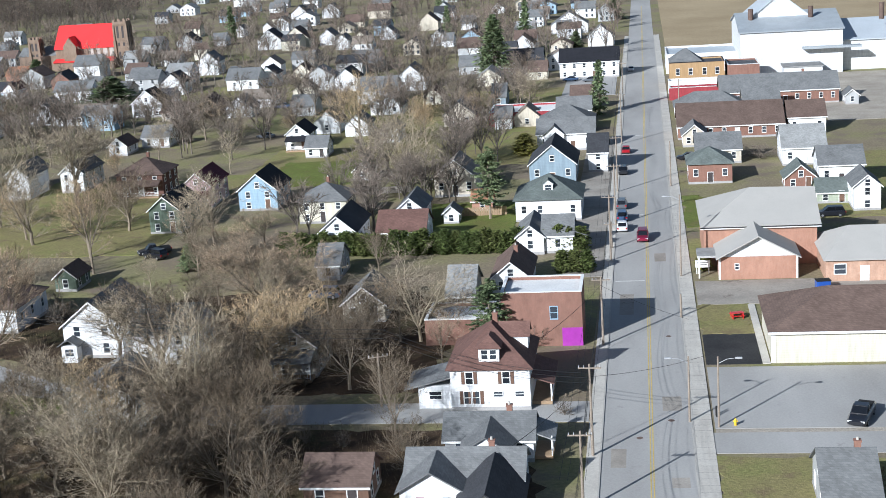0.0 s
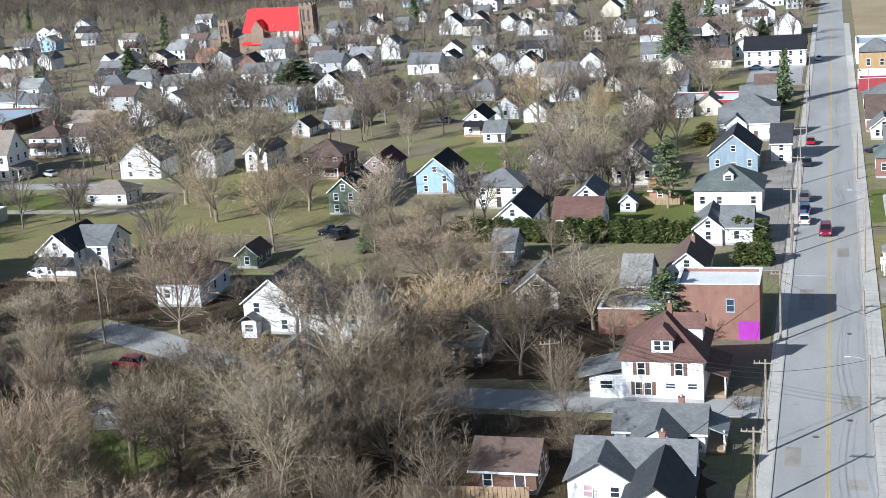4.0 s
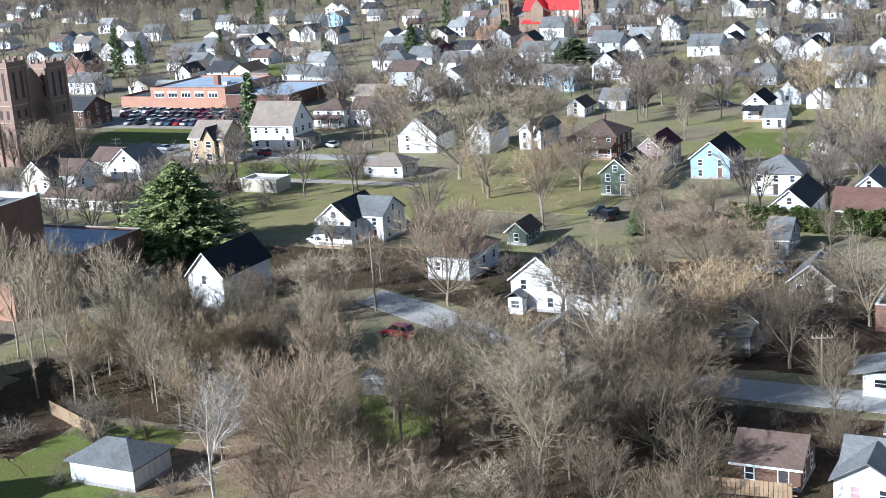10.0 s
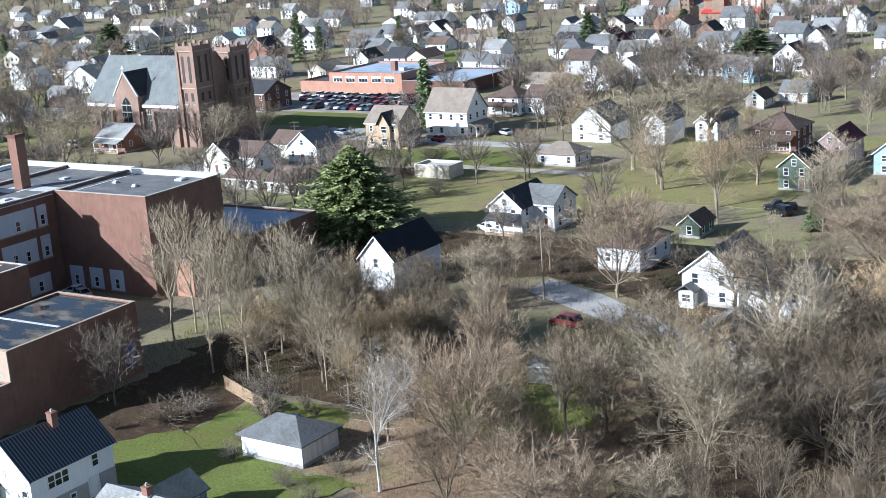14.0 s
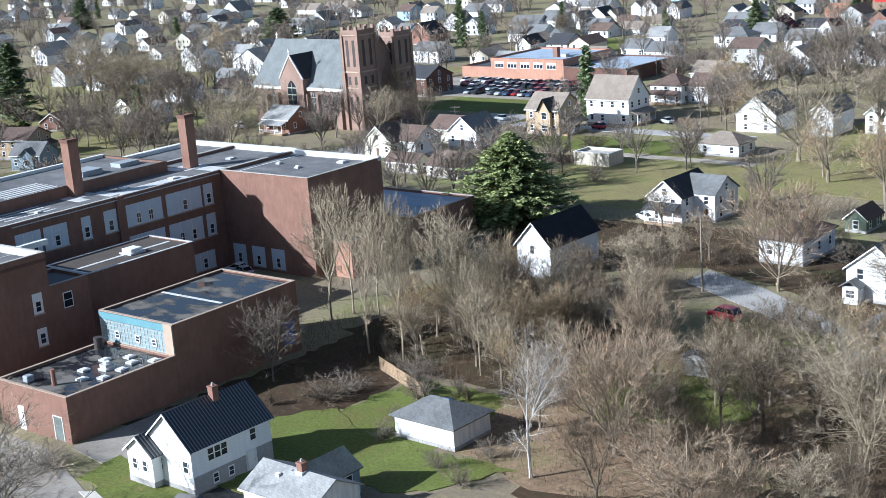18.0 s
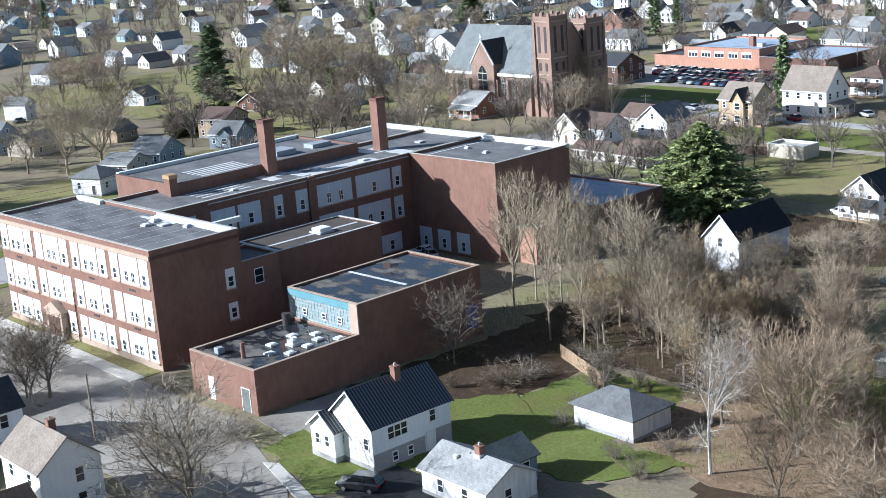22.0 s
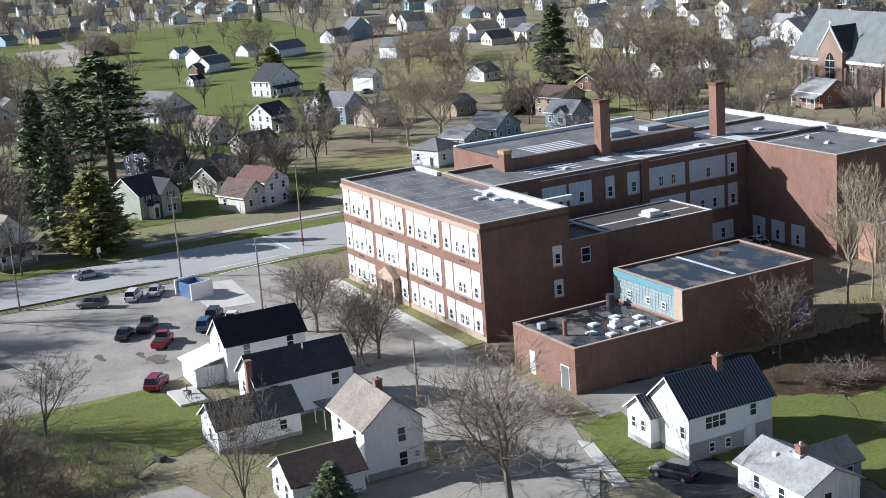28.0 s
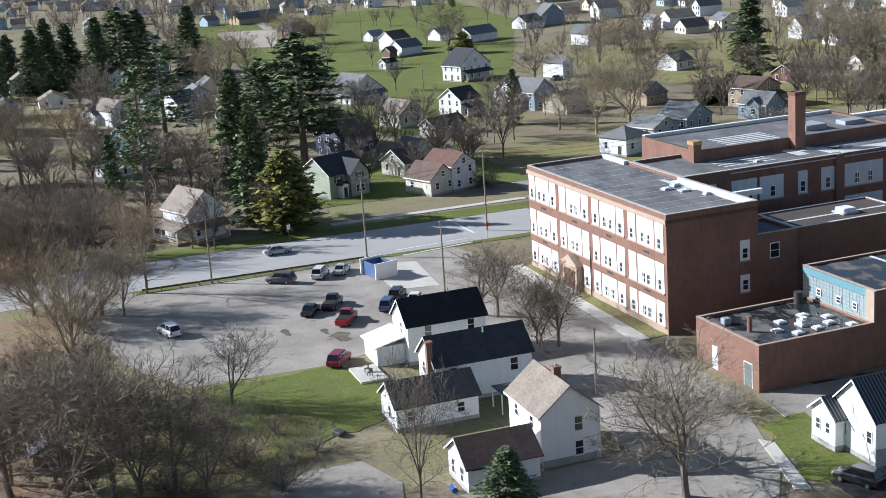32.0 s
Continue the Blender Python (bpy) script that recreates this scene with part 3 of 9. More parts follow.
        for s in range(storeys):
            window(h, pose(u, cy - 0.1, eave / storeys * (s + 0.55)), 1.3, 1.3)
    for s in porch:
        add_porch(h, s, w, d, roof)
    return h


def add_porch(h, s, w, d, roof, depth=2.2, high=2.7, wide=0.9):
    """A porch on side s: deck, posts, railing and lean-to roof."""
    L, off = (w, d / 2) if s in "sn" else (d, w / 2)
    L = L * wide
    base = face_pose(s, 0, off, 0)
    deck = part("porch_deck", boxes((-L / 2, L / 2, -depth, -0.02, 0.1, 0.5)), "deckwood", h)
    deck.matrix_basis = base
    bm = bmesh.new()
    add_prism(bm, [(-depth - 0.3, high), (-0.01, high + 0.9), (-0.01, high + 1.04), (-depth - 0.3, high + 0.14)], -L / 2 - 0.2, L / 2 + 0.2, 'x')
    r = part("porch_roof", tidy(bm), roof, h)
    r.matrix_basis = base
    n = max(2, int(L / 2.6) + 1)
    me = shared("porch_post", lambda: boxes((-0.07, 0.07, -0.07, 0.07, 0.5, high + 0.1)))
    for i in range(n):
        p = link("porch_post", with_mat(me, "trim"), None, h)
        p.matrix_basis = base @ pose(-L / 2 + 0.1 + (L - 0.2) * i / (n - 1), -depth + 0.1, 0)
    p = part("railing", boxes((-L / 2, L / 2, -depth + 0.07, -depth + 0.13, 1.3, 1.38), (-L / 2, L / 2, -depth + 0.07, -depth + 0.13, 0.65, 0.71), *[(-L / 2 + q * 0.3 - 0.02, -L / 2 + q * 0.3 + 0.02, -depth + 0.08, -depth + 0.12, 0.71, 1.3) for q in range(1, int(L / 0.3))]), "trim", h)
    p.matrix_basis = base


def ring_wall(a, b, c, d, z0, z1, t=0.3):
    """Four walls round a rectangle in one closed piece."""
    bm = bmesh.new()
    def loop(e, z):
        return [bm.verts.new(p) for p in ((a + e, c + e, z), (b - e, c + e, z), (b - e, d - e, z), (a + e, d - e, z))]
    o0, o1, i1, i0 = loop(0, z0), loop(0, z1), loop(t, z1), loop(t, z0)
    for p, q in ((o0, o1), (o1, i1), (i1, i0), (i0, o0)):
        for k in range(4):
            bm.faces.new((p[k], p[(k + 1) % 4], q[(k + 1) % 4], q[k]))
    return tidy(bm)


def block(x0, x1, y0, y1, z1, wall, roof, name="building", label="", z0=0.0, parapet=0.45, coping="trim", parent=None, category="building"):
    """A flat-roofed block with parapets and coping."""
    FOOT.append(((x0 + x1) / 2, (y0 + y1) / 2, x1 - x0, y1 - y0))
    t = 0.3
    h = parent or thing(name, (x0 + x1) / 2, y0, 0, 0, label, category)
    ox, oy = (x0 + x1) / 2, y0
    if parent:
        ox, oy = parent.matrix_basis.translation.x, parent.matrix_basis.translation.y
    a, b, c, d = x0 - ox, x1 - ox, y0 - oy, y1 - oy
    zr = z1 - parapet
    part("wall", ring_wall(a, b, c, d, z0, z1, t), wall, h)
    part("roof", boxes((a + t, b - t, c + t, d - t, zr - 0.3, zr)), roof, h)
    if coping:
        e = 0.06
        part("coping", ring_wall(a - e, b + e, c - e, d + e, z1, z1 + 0.1, t + 2 * e), coping, h)
    return h


def ribbed(name, dark, light):
    """Ribbed sheet roofing: narrow pale ribs on a dark sheet, running down the slope."""
    m, nt, b = material(name, 0.38, spec=0.5)
    w = nt.nodes.new("ShaderNodeTexWave")
    w.wave_type, w.bands_direction, w.wave_profile = 'BANDS', 'Y', 'SIN'
    w.inputs["Scale"].default_value = 0.78
    nt.links.new(coords(nt), w.inputs["Vector"])
    c = ramp(nt, w.outputs["Fac"], (0.62, dark), (0.9, light))
    nt.links.new(c, b.inputs["Base Color"])
    bump(nt, b, w.outputs["Fac"], 0.7, 0.05)
    return m


M["metalribs"] = ribbed("ribbed_metal_roof", (0.022, 0.024, 0.030), (0.16, 0.17, 0.18))
ROOFS["metalribs"] = "ribbed dark metal"
# ---------------- trees ----------------
def limb_mesh(segs, sides):
    """Tapered prisms for (p, q, r0, r1), as vertices and faces."""
    V, F = [], []
    for p, q, r0, r1 in segs:
        d = (q - p)
        if d.length < 1e-6:
            continue
        d = d.normalized()
        u = d.orthogonal().normalized()
        w = d.cross(u)
        b = len(V)
        n = sides if r0 > 0.05 else 3
        for c, r in ((p, r0), (q, r1)):
            for i in range(n):
                a = 6.28318 * i / n
                V.append(c + (u * math.cos(a) + w * math.sin(a)) * r)
        for i in range(n):
            F.append((b + i, b + (i + 1) % n, b + n + (i + 1) % n, b + n + i))
    return V, F


def bare_tree(rng, height, spread, leaders, shoots, low=0.2, rise=0.5, droop=0.0, twig_w=0.0145, boughs=8, open_=0.9, first=1):
    """A leafless tree: a trunk that parts into leaders; boughs leave them in turn, bend upwards and carry ever finer shoots."""
    segs, TV, TF = [], [], []
    up = Vector((0, 0, 1))

    def aside(d, a, tilt):
        u = d.orthogonal().normalized()
        w = d.cross(u)
        return (d * math.cos(tilt) + (u * math.cos(a) + w * math.sin(a)) * math.sin(tilt)).normalized()

    def shoot(p, d, L, w):
        """A thin tapering shoot with two or three side shoots."""
        s = d.cross(Vector((rng.uniform(-1, 1), rng.uniform(-1, 1), rng.uniform(-1, 1)))).normalized() * w
        m = p + d * L * 0.5
        e = m + (d + up * 0.25 * rise + Vector((rng.uniform(-1, 1), rng.uniform(-1, 1), rng.uniform(-1, 1))) * 0.22) * L * 0.5
        b = len(TV)
        TV.extend((p - s, p + s, m + s * 0.6, m - s * 0.6, e))
        TF.extend(((b, b + 1, b + 2), (b, b + 2, b + 3), (b + 3, b + 2, b + 4)))
        for k in range(2 if L > 0.5 else 1):
            o = p.lerp(m, rng.uniform(0.35, 1.0))
            q = o + aside(d, rng.uniform(0, 6.2832), rng.uniform(0.45, 0.85)) * L * rng.uniform(0.35, 0.6)
            b = len(TV)
            TV.extend((o - s * 0.6, o + s * 0.6, q))
            TF.append((b, b + 1, b + 2))

    def bough(p, d, L, r, level):
        n = (6, 5, 4, 3)[level]
        lift = (0.05, 0.10, 0.12, 0.10)[level] * rise - droop * 0.1
        pts = [p]
        a = rng.uniform(0, 6.2832)
        for i in range(n):
            bend = (0.10, 0.17, 0.22, 0.24)[level]
            d = (d + Vector((rng.uniform(-1, 1), rng.uniform(-1, 1), rng.uniform(-0.7, 0.7))) * bend + up * lift).normalized()
            q = p + d * L / n
            ra, rb = r * (1 - 0.72 * i / n), r * (1 - 0.72 * (i + 1) / n)
            segs.append((p, q, max(ra, 0.014), max(rb, 0.012)))
            kids = (0, 2 if i > 0 else 1, 2, 2)[level] if level else (2 if i > 0 else 0)
            for k in range(kids):
                a += 2.4 + rng.uniform(-0.5, 0.5)
                o = p.lerp(q, rng.uniform(0.2, 1.0))
                e = aside(d, a, rng.uniform(0.5, 1.0) * open_)
                if level < 2 or (level == 2 and rng.random() < 0.8):
                    bough(o, e, L * (0.60 - 0.30 * i / n) * rng.uniform(0.75, 1.15), rb * 0.6, level + 1)
                else:
                    shoot(o, e, shoots * rng.uniform(0.5, 1.3), twig_w)
            p = q
        if level < 3:
            bough(p, d, L * 0.34, r * 0.26, 3)
        else:
            for k in range(3):
                shoot(p, aside(d, rng.uniform(0, 6.2832), rng.uniform(0.1, 0.5)), shoots * rng.uniform(0.6, 1.2), twig_w)

    r0 = (height * 0.0098 + 0.05) * (0.62 if leaders == 2 else 1.0)
    base = Vector((0, 0, -0.3))
    d = Vector((rng.uniform(-.05, .05), rng.uniform(-.05, .05), 1)).normalized()
    split = height * (low + rng.uniform(0.0, 0.05)) + 0.3
    bent = base + d * split * 0.5 + Vector((rng.uniform(-.1, .1), rng.uniform(-.1, .1), 0))
    top = base + d * split
    segs.extend(((base, base + (bent - base) * 0.3, r0 * 1.5, r0 * 1.08), (base + (bent - base) * 0.3, bent, r0 * 1.08, r0), (bent, top, r0, r0 * 0.9)))
    for k in range(boughs // 3):                      # boughs low on the trunk
        a = 2.4 * k + rng.uniform(-0.4, 0.4)
        bough(bent.lerp(top, rng.random()), Vector((math.cos(a), math.sin(a), rng.uniform(0.1, 0.7))).normalized(), spread * rng.uniform(0.26, 0.4), r0 * 0.3, 2)
    lean = spread / height * 0.55
    for k in range(leaders):
        a = 6.2832 * k / leaders + rng.uniform(-0.5, 0.5)
        out = lean * rng.uniform(0.6, 1.25) if k or leaders > 3 else lean * 0.2
        e = Vector((math.cos(a) * out, math.sin(a) * out, 1.0)).normalized()
        bough(top - d * split * rng.uniform(0.0, 0.15), e, (height - split) * rng.uniform(0.66, 0.86), r0 * (0.82 if leaders < 3 else 0.62), first)
    V, F = limb_mesh(segs, 6)
    return V, F, TV, TF


def far_tree(rng, height, spread, twigs, limbs=6, subs=5, w=0.042):
    """A light leafless tree for the distance: rising limbs, boughs and a haze of fine shoots."""
    segs = [(Vector((0, 0, -0.3)), Vector((0, 0, height * 0.32)), 0.20, 0.16)]
    tips = []
    for k in range(limbs):
        a = k * 6.2832 / limbs + rng.uniform(-0.4, 0.4)
        out = rng.uniform(0.15, 0.62) * spread / height * 1.5
        o = Vector((0, 0, height * rng.uniform(0.18, 0.34)))
        d = Vector((math.cos(a) * out, math.sin(a) * out, 1.0)).normalized()
        L = height * rng.uniform(0.5, 0.7)
        q = o + d * L
        segs.append((o, q, 0.13, 0.04))
        for j in range(subs):
            p = o.lerp(q, 0.25 + 0.75 * j / subs)
            b = a + rng.uniform(-1.6, 1.6)
            e = Vector((math.cos(b), math.sin(b), rng.uniform(0.3, 1.1))).normalized()
            r = p + e * spread * rng.uniform(0.16, 0.3) * (1.15 - 0.7 * j / subs)
            segs.append((p, r, 0.06, 0.03))
            tips.append((p, r))
        tips.append((o.lerp(q, 0.6), q))
    V, F = limb_mesh(segs, 3)
    TV, TF = [], []
    for k in range(twigs):
        p, q = tips[rng.randrange(len(tips))]
        a = p.lerp(q, 0.2 + 0.85 * rng.random())
        d = ((q - p).normalized() * 0.9 + Vector((rng.uniform(-1, 1), rng.uniform(-1, 1), rng.uniform(-0.4, 0.9)))).normalized()
        L = spread * 0.16 * rng.uniform(0.5, 1.4)
        s = d.cross(Vector((rng.uniform(-1, 1), rng.uniform(-1, 1), rng.uniform(-1, 1)))).normalized() * w * rng.uniform(0.6, 1.3)
        b = len(TV)
        TV += [a - s, a + s, a + d * L]
        TF.append((b, b + 1, b + 2))
    return V, F, TV, TF


def conifer(rng, height, radius, layers, per, clumps, droop=0.25, bare=0.08, size=0.55, shape=1.0):
    """Trunk, and whorls of branches that carry flat sprays of needles."""
    segs = [(Vector((0, 0, -0.3)), Vector((0, 0, height)), height * 0.016, 0.03)]
    TV, TF = [], []
    for i in range(layers):
        f = i / (layers - 1)
        z = height * (bare + (1 - bare) * f)
        R = radius * ((1 - f) ** shape) * min(1.0, 0.6 + 1.8 * f) * rng.uniform(0.7, 1.12) + 0.15
        for k in range(per):
            a = rng.uniform(0, 6.2832)
            L = R * rng.uniform(0.55, 1.12)
            z = height * (bare + (1 - bare) * f) + rng.uniform(-1.0, 1.0) * height / layers
            e = Vector((math.cos(a) * L, math.sin(a) * L, z - droop * L + rng.uniform(-0.3, 0.3)))
            o = Vector((0, 0, z))
            segs.append((o, e, 0.045, 0.015))
            for c in range(clumps):
                t = rng.uniform(0.25, 1.05)
                m = o.lerp(e, t) + Vector((rng.uniform(-.5, .5), rng.uniform(-.5, .5), rng.uniform(-.35, .4))) * size * 1.3
                s = size * rng.uniform(0.5, 1.3)
                ang = a + rng.uniform(-1.2, 1.2)
                d = Vector((math.cos(ang), math.sin(ang), rng.uniform(-0.8, 0.7))) * s
                w = Vector((-math.sin(ang) * 0.8, math.cos(ang) * 0.8, rng.uniform(-1.2, 1.2))) * s * 0.36
                b = len(TV)
                TV += [m - d * 0.4, m + w, m + d, m - w]
                TF.append((b, b + 1, b + 2, b + 3))
    V, F = limb_mesh(segs, 6)
    return V, F, TV, TF


def mesh_of(name, V, F, mat):
    me = bpy.data.meshes.new(name)
    me.from_pydata([tuple(v) for v in V], [], F)
    me.materials.append(M[mat])
    me.update()
    return me


TREES = {}


def tree_kind(key, made, bark, leaf):
    V, F, TV, TF = made
    TREES[key] = (mesh_of("trunk", V, F, bark), mesh_of("crown", TV, TF, leaf), (np.array([tuple(v) for v in V]), F, np.array([tuple(v) for v in TV]), TF))


_r = random.Random(7)
for _i in range(5):
    tree_kind("bare%d" % _i, bare_tree(_r, 13.0, 9.5, 3 + _i % 2, 0.95, 0.14 + 0.04 * _i, 0.9), "bark", ("twig", "darktwig", "redtwig", "twig", "goldtwig")[_i])
for _i in range(2):
    tree_kind("big%d" % _i, bare_tree(_r, 17.0, 15.0, 5, 1.0, 0.16, 0.5, 0.0, 0.016, 9, 1.0), "palebark", "twig")
for _i in range(2):
    tree_kind("dark%d" % _i, bare_tree(_r, 12.0, 9.0, 4, 0.9, 0.14, 0.9), "bark", "darktwig")
tree_kind("gold0", bare_tree(_r, 11.0, 9.0, 5, 0.9, 0.08, 1.3), "palebark", "goldtwig")
tree_kind("red0", bare_tree(_r, 9.0, 9.0, 6, 0.75, 0.14, 0.8, 0.0, 0.013), "bark", "redtwig")
tree_kind("birch0", bare_tree(_r, 15.0, 7.5, 3, 1.0, 0.30, 0.5, 0.3, 0.014, 12, 1.1), "birch", "paletwig")
tree_kind("slim0", bare_tree(_r, 14.0, 5.5, 2, 0.8, 0.30, 1.4, 0.0, 0.015), "palebark", "twig")
tree_kind("slim1", bare_tree(_r, 12.0, 5.0, 2, 0.8, 0.26, 1.4, 0.0, 0.015), "bark", "twig")
tree_kind("open0", bare_tree(_r, 11.0, 9.5, 4, 0.9, 0.14, 0.4, 0.0, 0.0145, 8, 1.1), "darkbark", "opentwig")
tree_kind("open1", bare_tree(_r, 12.0, 9.5, 3, 0.9, 0.18, 0.4, 0.0, 0.0145, 8, 1.1), "darkbark", "opentwig")
for _i in range(2):
    tree_kind("shrub%d" % _i, bare_tree(_r, 3.2 - 0.5 * _i, 3.8, 9, 0.55, 0.03, 0.6, 0.0, 0.012, 9, 1.1, 2), "darkbark", ("opentwig", "darktwig")[_i])
for _i in range(2):
    tree_kind("mid%d" % _i, far_tree(_r, 12.5, 10.5 - 1.5 * _i, 1000, 8, 7, 0.025), "bark", "fartwig")
tree_kind("far0", far_tree(_r, 12.5, 10.0, 330), "bark", "fartwig")
tree_kind("far1", far_tree(_r, 12.5, 8.5, 330), "bark", "fartwig")
tree_kind("spruce0", conifer(_r, 16.5, 8.0, 40, 20, 60, -0.08, 0.02, 0.36, 0.72), "bark", "spruce")
tree_kind("pine0", conifer(_r, 22.0, 5.5, 24, 7, 46, -0.05, 0.25, 0.46, 0.5), "bark", "needles")
tree_kind("sparse0", conifer(_r, 22.0, 4.6, 15, 5, 26, -0.02, 0.30, 0.46, 0.45), "darkbark", "needles")
tree_kind("fir0", conifer(_r, 18.0, 3.9, 38, 9, 20, 0.25, 0.04, 0.46, 0.75), "bark", "needles")
tree_kind("arbor0", conifer(_r, 4.2, 1.0, 24, 9, 16, -0.5, 0.01, 0.26, 0.45), "bark", "arbor")
tree_kind("cedar0", conifer(_r, 10.0, 2.4, 34, 12, 26, -0.3, 0.02, 0.30, 0.6), "bark", "goldconifer")
tree_kind("farfir0", conifer(_r, 15.0, 3.6, 20, 7, 9, 0.25, 0.05, 0.8, 0.9), "bark", "needles")
WORDS = dict(bare=("bare deciduous tree with fine grey-brown twigs", "tree"), big=("large bare spreading tree with heavy limbs", "tree"), gold=("bare tree with golden-brown upright twigs", "tree"),
             red=("bare round-crowned tree with reddish twigs", "tree"), birch=("pale-barked bare birch tree", "tree"), slim=("slim bare tree with upright branches", "tree"), dark=("bare brown tree with dark limbs and twigs", "tree"), open=("open bare tree with dark limbs", "tree"),
             shrub=("bare brown shrub with many thin stems", "shrub"), far=("bare deciduous tree", "tree"), spruce=("broad green spruce tree", "conifer"), pine=("tall dark pine tree with a bare lower trunk", "conifer"), sparse=("tall thin pine with open boughs and a bare trunk", "conifer"),
             fir=("dark green conical fir tree", "conifer"), arbor=("clipped green arborvitae of a hedge", "evergreen shrub"), cedar=("golden-green columnar evergreen with dense foliage", "evergreen"), farfir=("dark conifer far off", "conifer"))


def tree(kind, x, y, high=None, wide=None, rz=None, z=0.0, group=""):
    """One tree: its base at x, y, scaled to a height and width."""
    trunk, crown, arr = TREES[kind]
    ext = float(arr[2][:, 2].max())
    r = float(np.percentile(np.hypot(arr[2][:, 0], arr[2][:, 1]), 96))
    sz = (high / ext) if high else random.uniform(0.85, 1.15)
    sx = (wide / 2 / r) if wide else sz
    word = kind.rstrip("0123456789")
    label, cat = WORDS[word]
    t = thing({"arbor": "hedge_shrub", "shrub": "shrub", "cedar": "evergreen", "spruce": "spruce_tree", "pine": "pine_tree", "sparse": "pine_tree", "fir": "fir_tree", "farfir": "fir_tree"}.get(word, "tree"), x, y, z, 0, label, cat, group)
    t.matrix_basis = pose(x, y, z, 0, 0, random.uniform(0, 360) if rz is None else rz) @ Matrix.Diagonal((sx, sx, sz, 1))
    for n, me in (("trunk", trunk), ("crown", crown)):
        new(n, me).parent = t
    return t


def far_woods(name, label, places, kinds, mats=("bark", "twig")):
    """Many far trees in one mesh. places: x, y, height."""
    for which, mat in ((0, mats[0]), (2, mats[1])):
        VV, FF, off = [], [], 0
        for i, (x, y, hgt, a) in enumerate(places):
            V, F = TREES[kinds[i % len(kinds)]][2][which:which + 2]
            if which == 0:
                F = [f for f in F if len(f) == 4]
            s = hgt / 12.5
            ca, sa = math.cos(a) * s, math.sin(a) * s
            P = np.empty_like(V)
            P[:, 0] = V[:, 0] * ca - V[:, 1] * sa + x
            P[:, 1] = V[:, 0] * sa + V[:, 1] * ca + y
            P[:, 2] = V[:, 2] * s
            VV.append(P)
            FF.append(np.array(F) + off)
            off += len(V)
        VV, FF = np.concatenate(VV), np.concatenate(FF)
        n, k = FF.shape
        me = bpy.data.meshes.new(name)
        me.vertices.add(len(VV))
        me.vertices.foreach_set("co", VV.astype(np.float32).ravel())
        me.loops.add(n * k)
        me.loops.foreach_set("vertex_index", FF.astype(np.int32).ravel())
        me.polygons.add(n)
        me.polygons.foreach_set("loop_start", np.arange(0, n * k, k, dtype=np.int32))
        me.update(calc_edges=True)
        me.materials.append(M[mat])
        if which == 0:
            top = tagged(new(name, me), label, "woods", kind="stuff")
        else:
            tagged(new("crown", me), kind="stuff").parent = top
    return top


def far_houses(name, label, rows):
    """Houses too far to tell apart, joined: walls in one mesh, roofs in another. rows: x, y, w, d, eave, rise, axis, wall, roof."""
    for which in (7, 8):
        mats = sorted({r[which] for r in rows})
        bm = bmesh.new()
        for r in rows:
            x, y, w, d, eave, rise, axis = r[:7]
            n = len(bm.faces)
            if which == 7:
                gable_body(bm, w, d, 0, eave, rise, axis, x, y)
            else:
                gable_roof(bm, w, d, eave, rise, axis, x, y)
            bm.faces.ensure_lookup_table()
            for f in bm.faces[n:]:
                f.material_index = mats.index(r[which])
        me = bpy.data.meshes.new(name)
        tidy(bm).to_mesh(me)
        bm.free()
        for m in mats:
            me.materials.append(M[m])
        if which == 7:
            top = tagged(new(name, me), label, "houses", kind="stuff")
        else:
            tagged(new("roof", me), kind="stuff").parent = top
    V, F = [], []
    for x, y, w, d, eave, rise, axis, wall, roof in rows:
        for s in range(1 if eave < 4 else 2):
            z = eave * (0.55 if eave < 4 else 0.28 + 0.5 * s)
            for u in (-0.3, 0.05, 0.33):
                n = len(V)
                if axis == 'y' or u > 0:
                    V += [(x + u * w + a, y - d / 2 - 0.04, z + c) for a, c in ((-.45, -.6), (.45, -.6), (.45, .6), (-.45, .6))]
                else:
                    V += [(x + w / 2 + 0.04, y + u * d + a, z + c) for a, c in ((-.45, -.6), (.45, -.6), (.45, .6), (-.45, .6))]
                F.append((n, n + 1, n + 2, n + 3))
    tagged(raw("panes", V, F, "pane"), kind="stuff").parent = top


def weeds(name, x0, x1, y0, y1, n, high, mat="weeds", label="dry weeds and low brush", seed=1):
    """Blades and stems scattered over a patch, one mesh."""
    r = random.Random(seed)
    V, F = [], []
    for i in range(n):
        x, y = r.uniform(x0, x1), r.uniform(y0, y1)
        h = high * r.uniform(0.3, 1.2)
        a = r.uniform(0, 6.28)
        w = 0.022
        b = len(V)
        lean = h * 0.5
        V += [(x - w * math.cos(a), y - w * math.sin(a), 0), (x + w * math.cos(a), y + w * math.sin(a), 0), (x + r.uniform(-lean, lean), y + r.uniform(-lean, lean), h)]
        F.append((b, b + 1, b + 2))
    return tagged(raw(name, V, F, mat), label, "weeds", kind="stuff")


# ---------------- cars ----------------
def rounded_loft(rings):
    bm = bmesh.new()
    rows = [[bm.verts.new(p) for p in r] for r in rings]
    n = len(rows[0])
    for a, b in zip(rows, rows[1:]):
        for i in range(n):
            bm.faces.new((a[i], a[(i + 1) % n], b[(i + 1) % n], b[i]))
    bm.faces.new(rows[0][::-1])
    bm.faces.new(rows[-1])
    return tidy(bm)


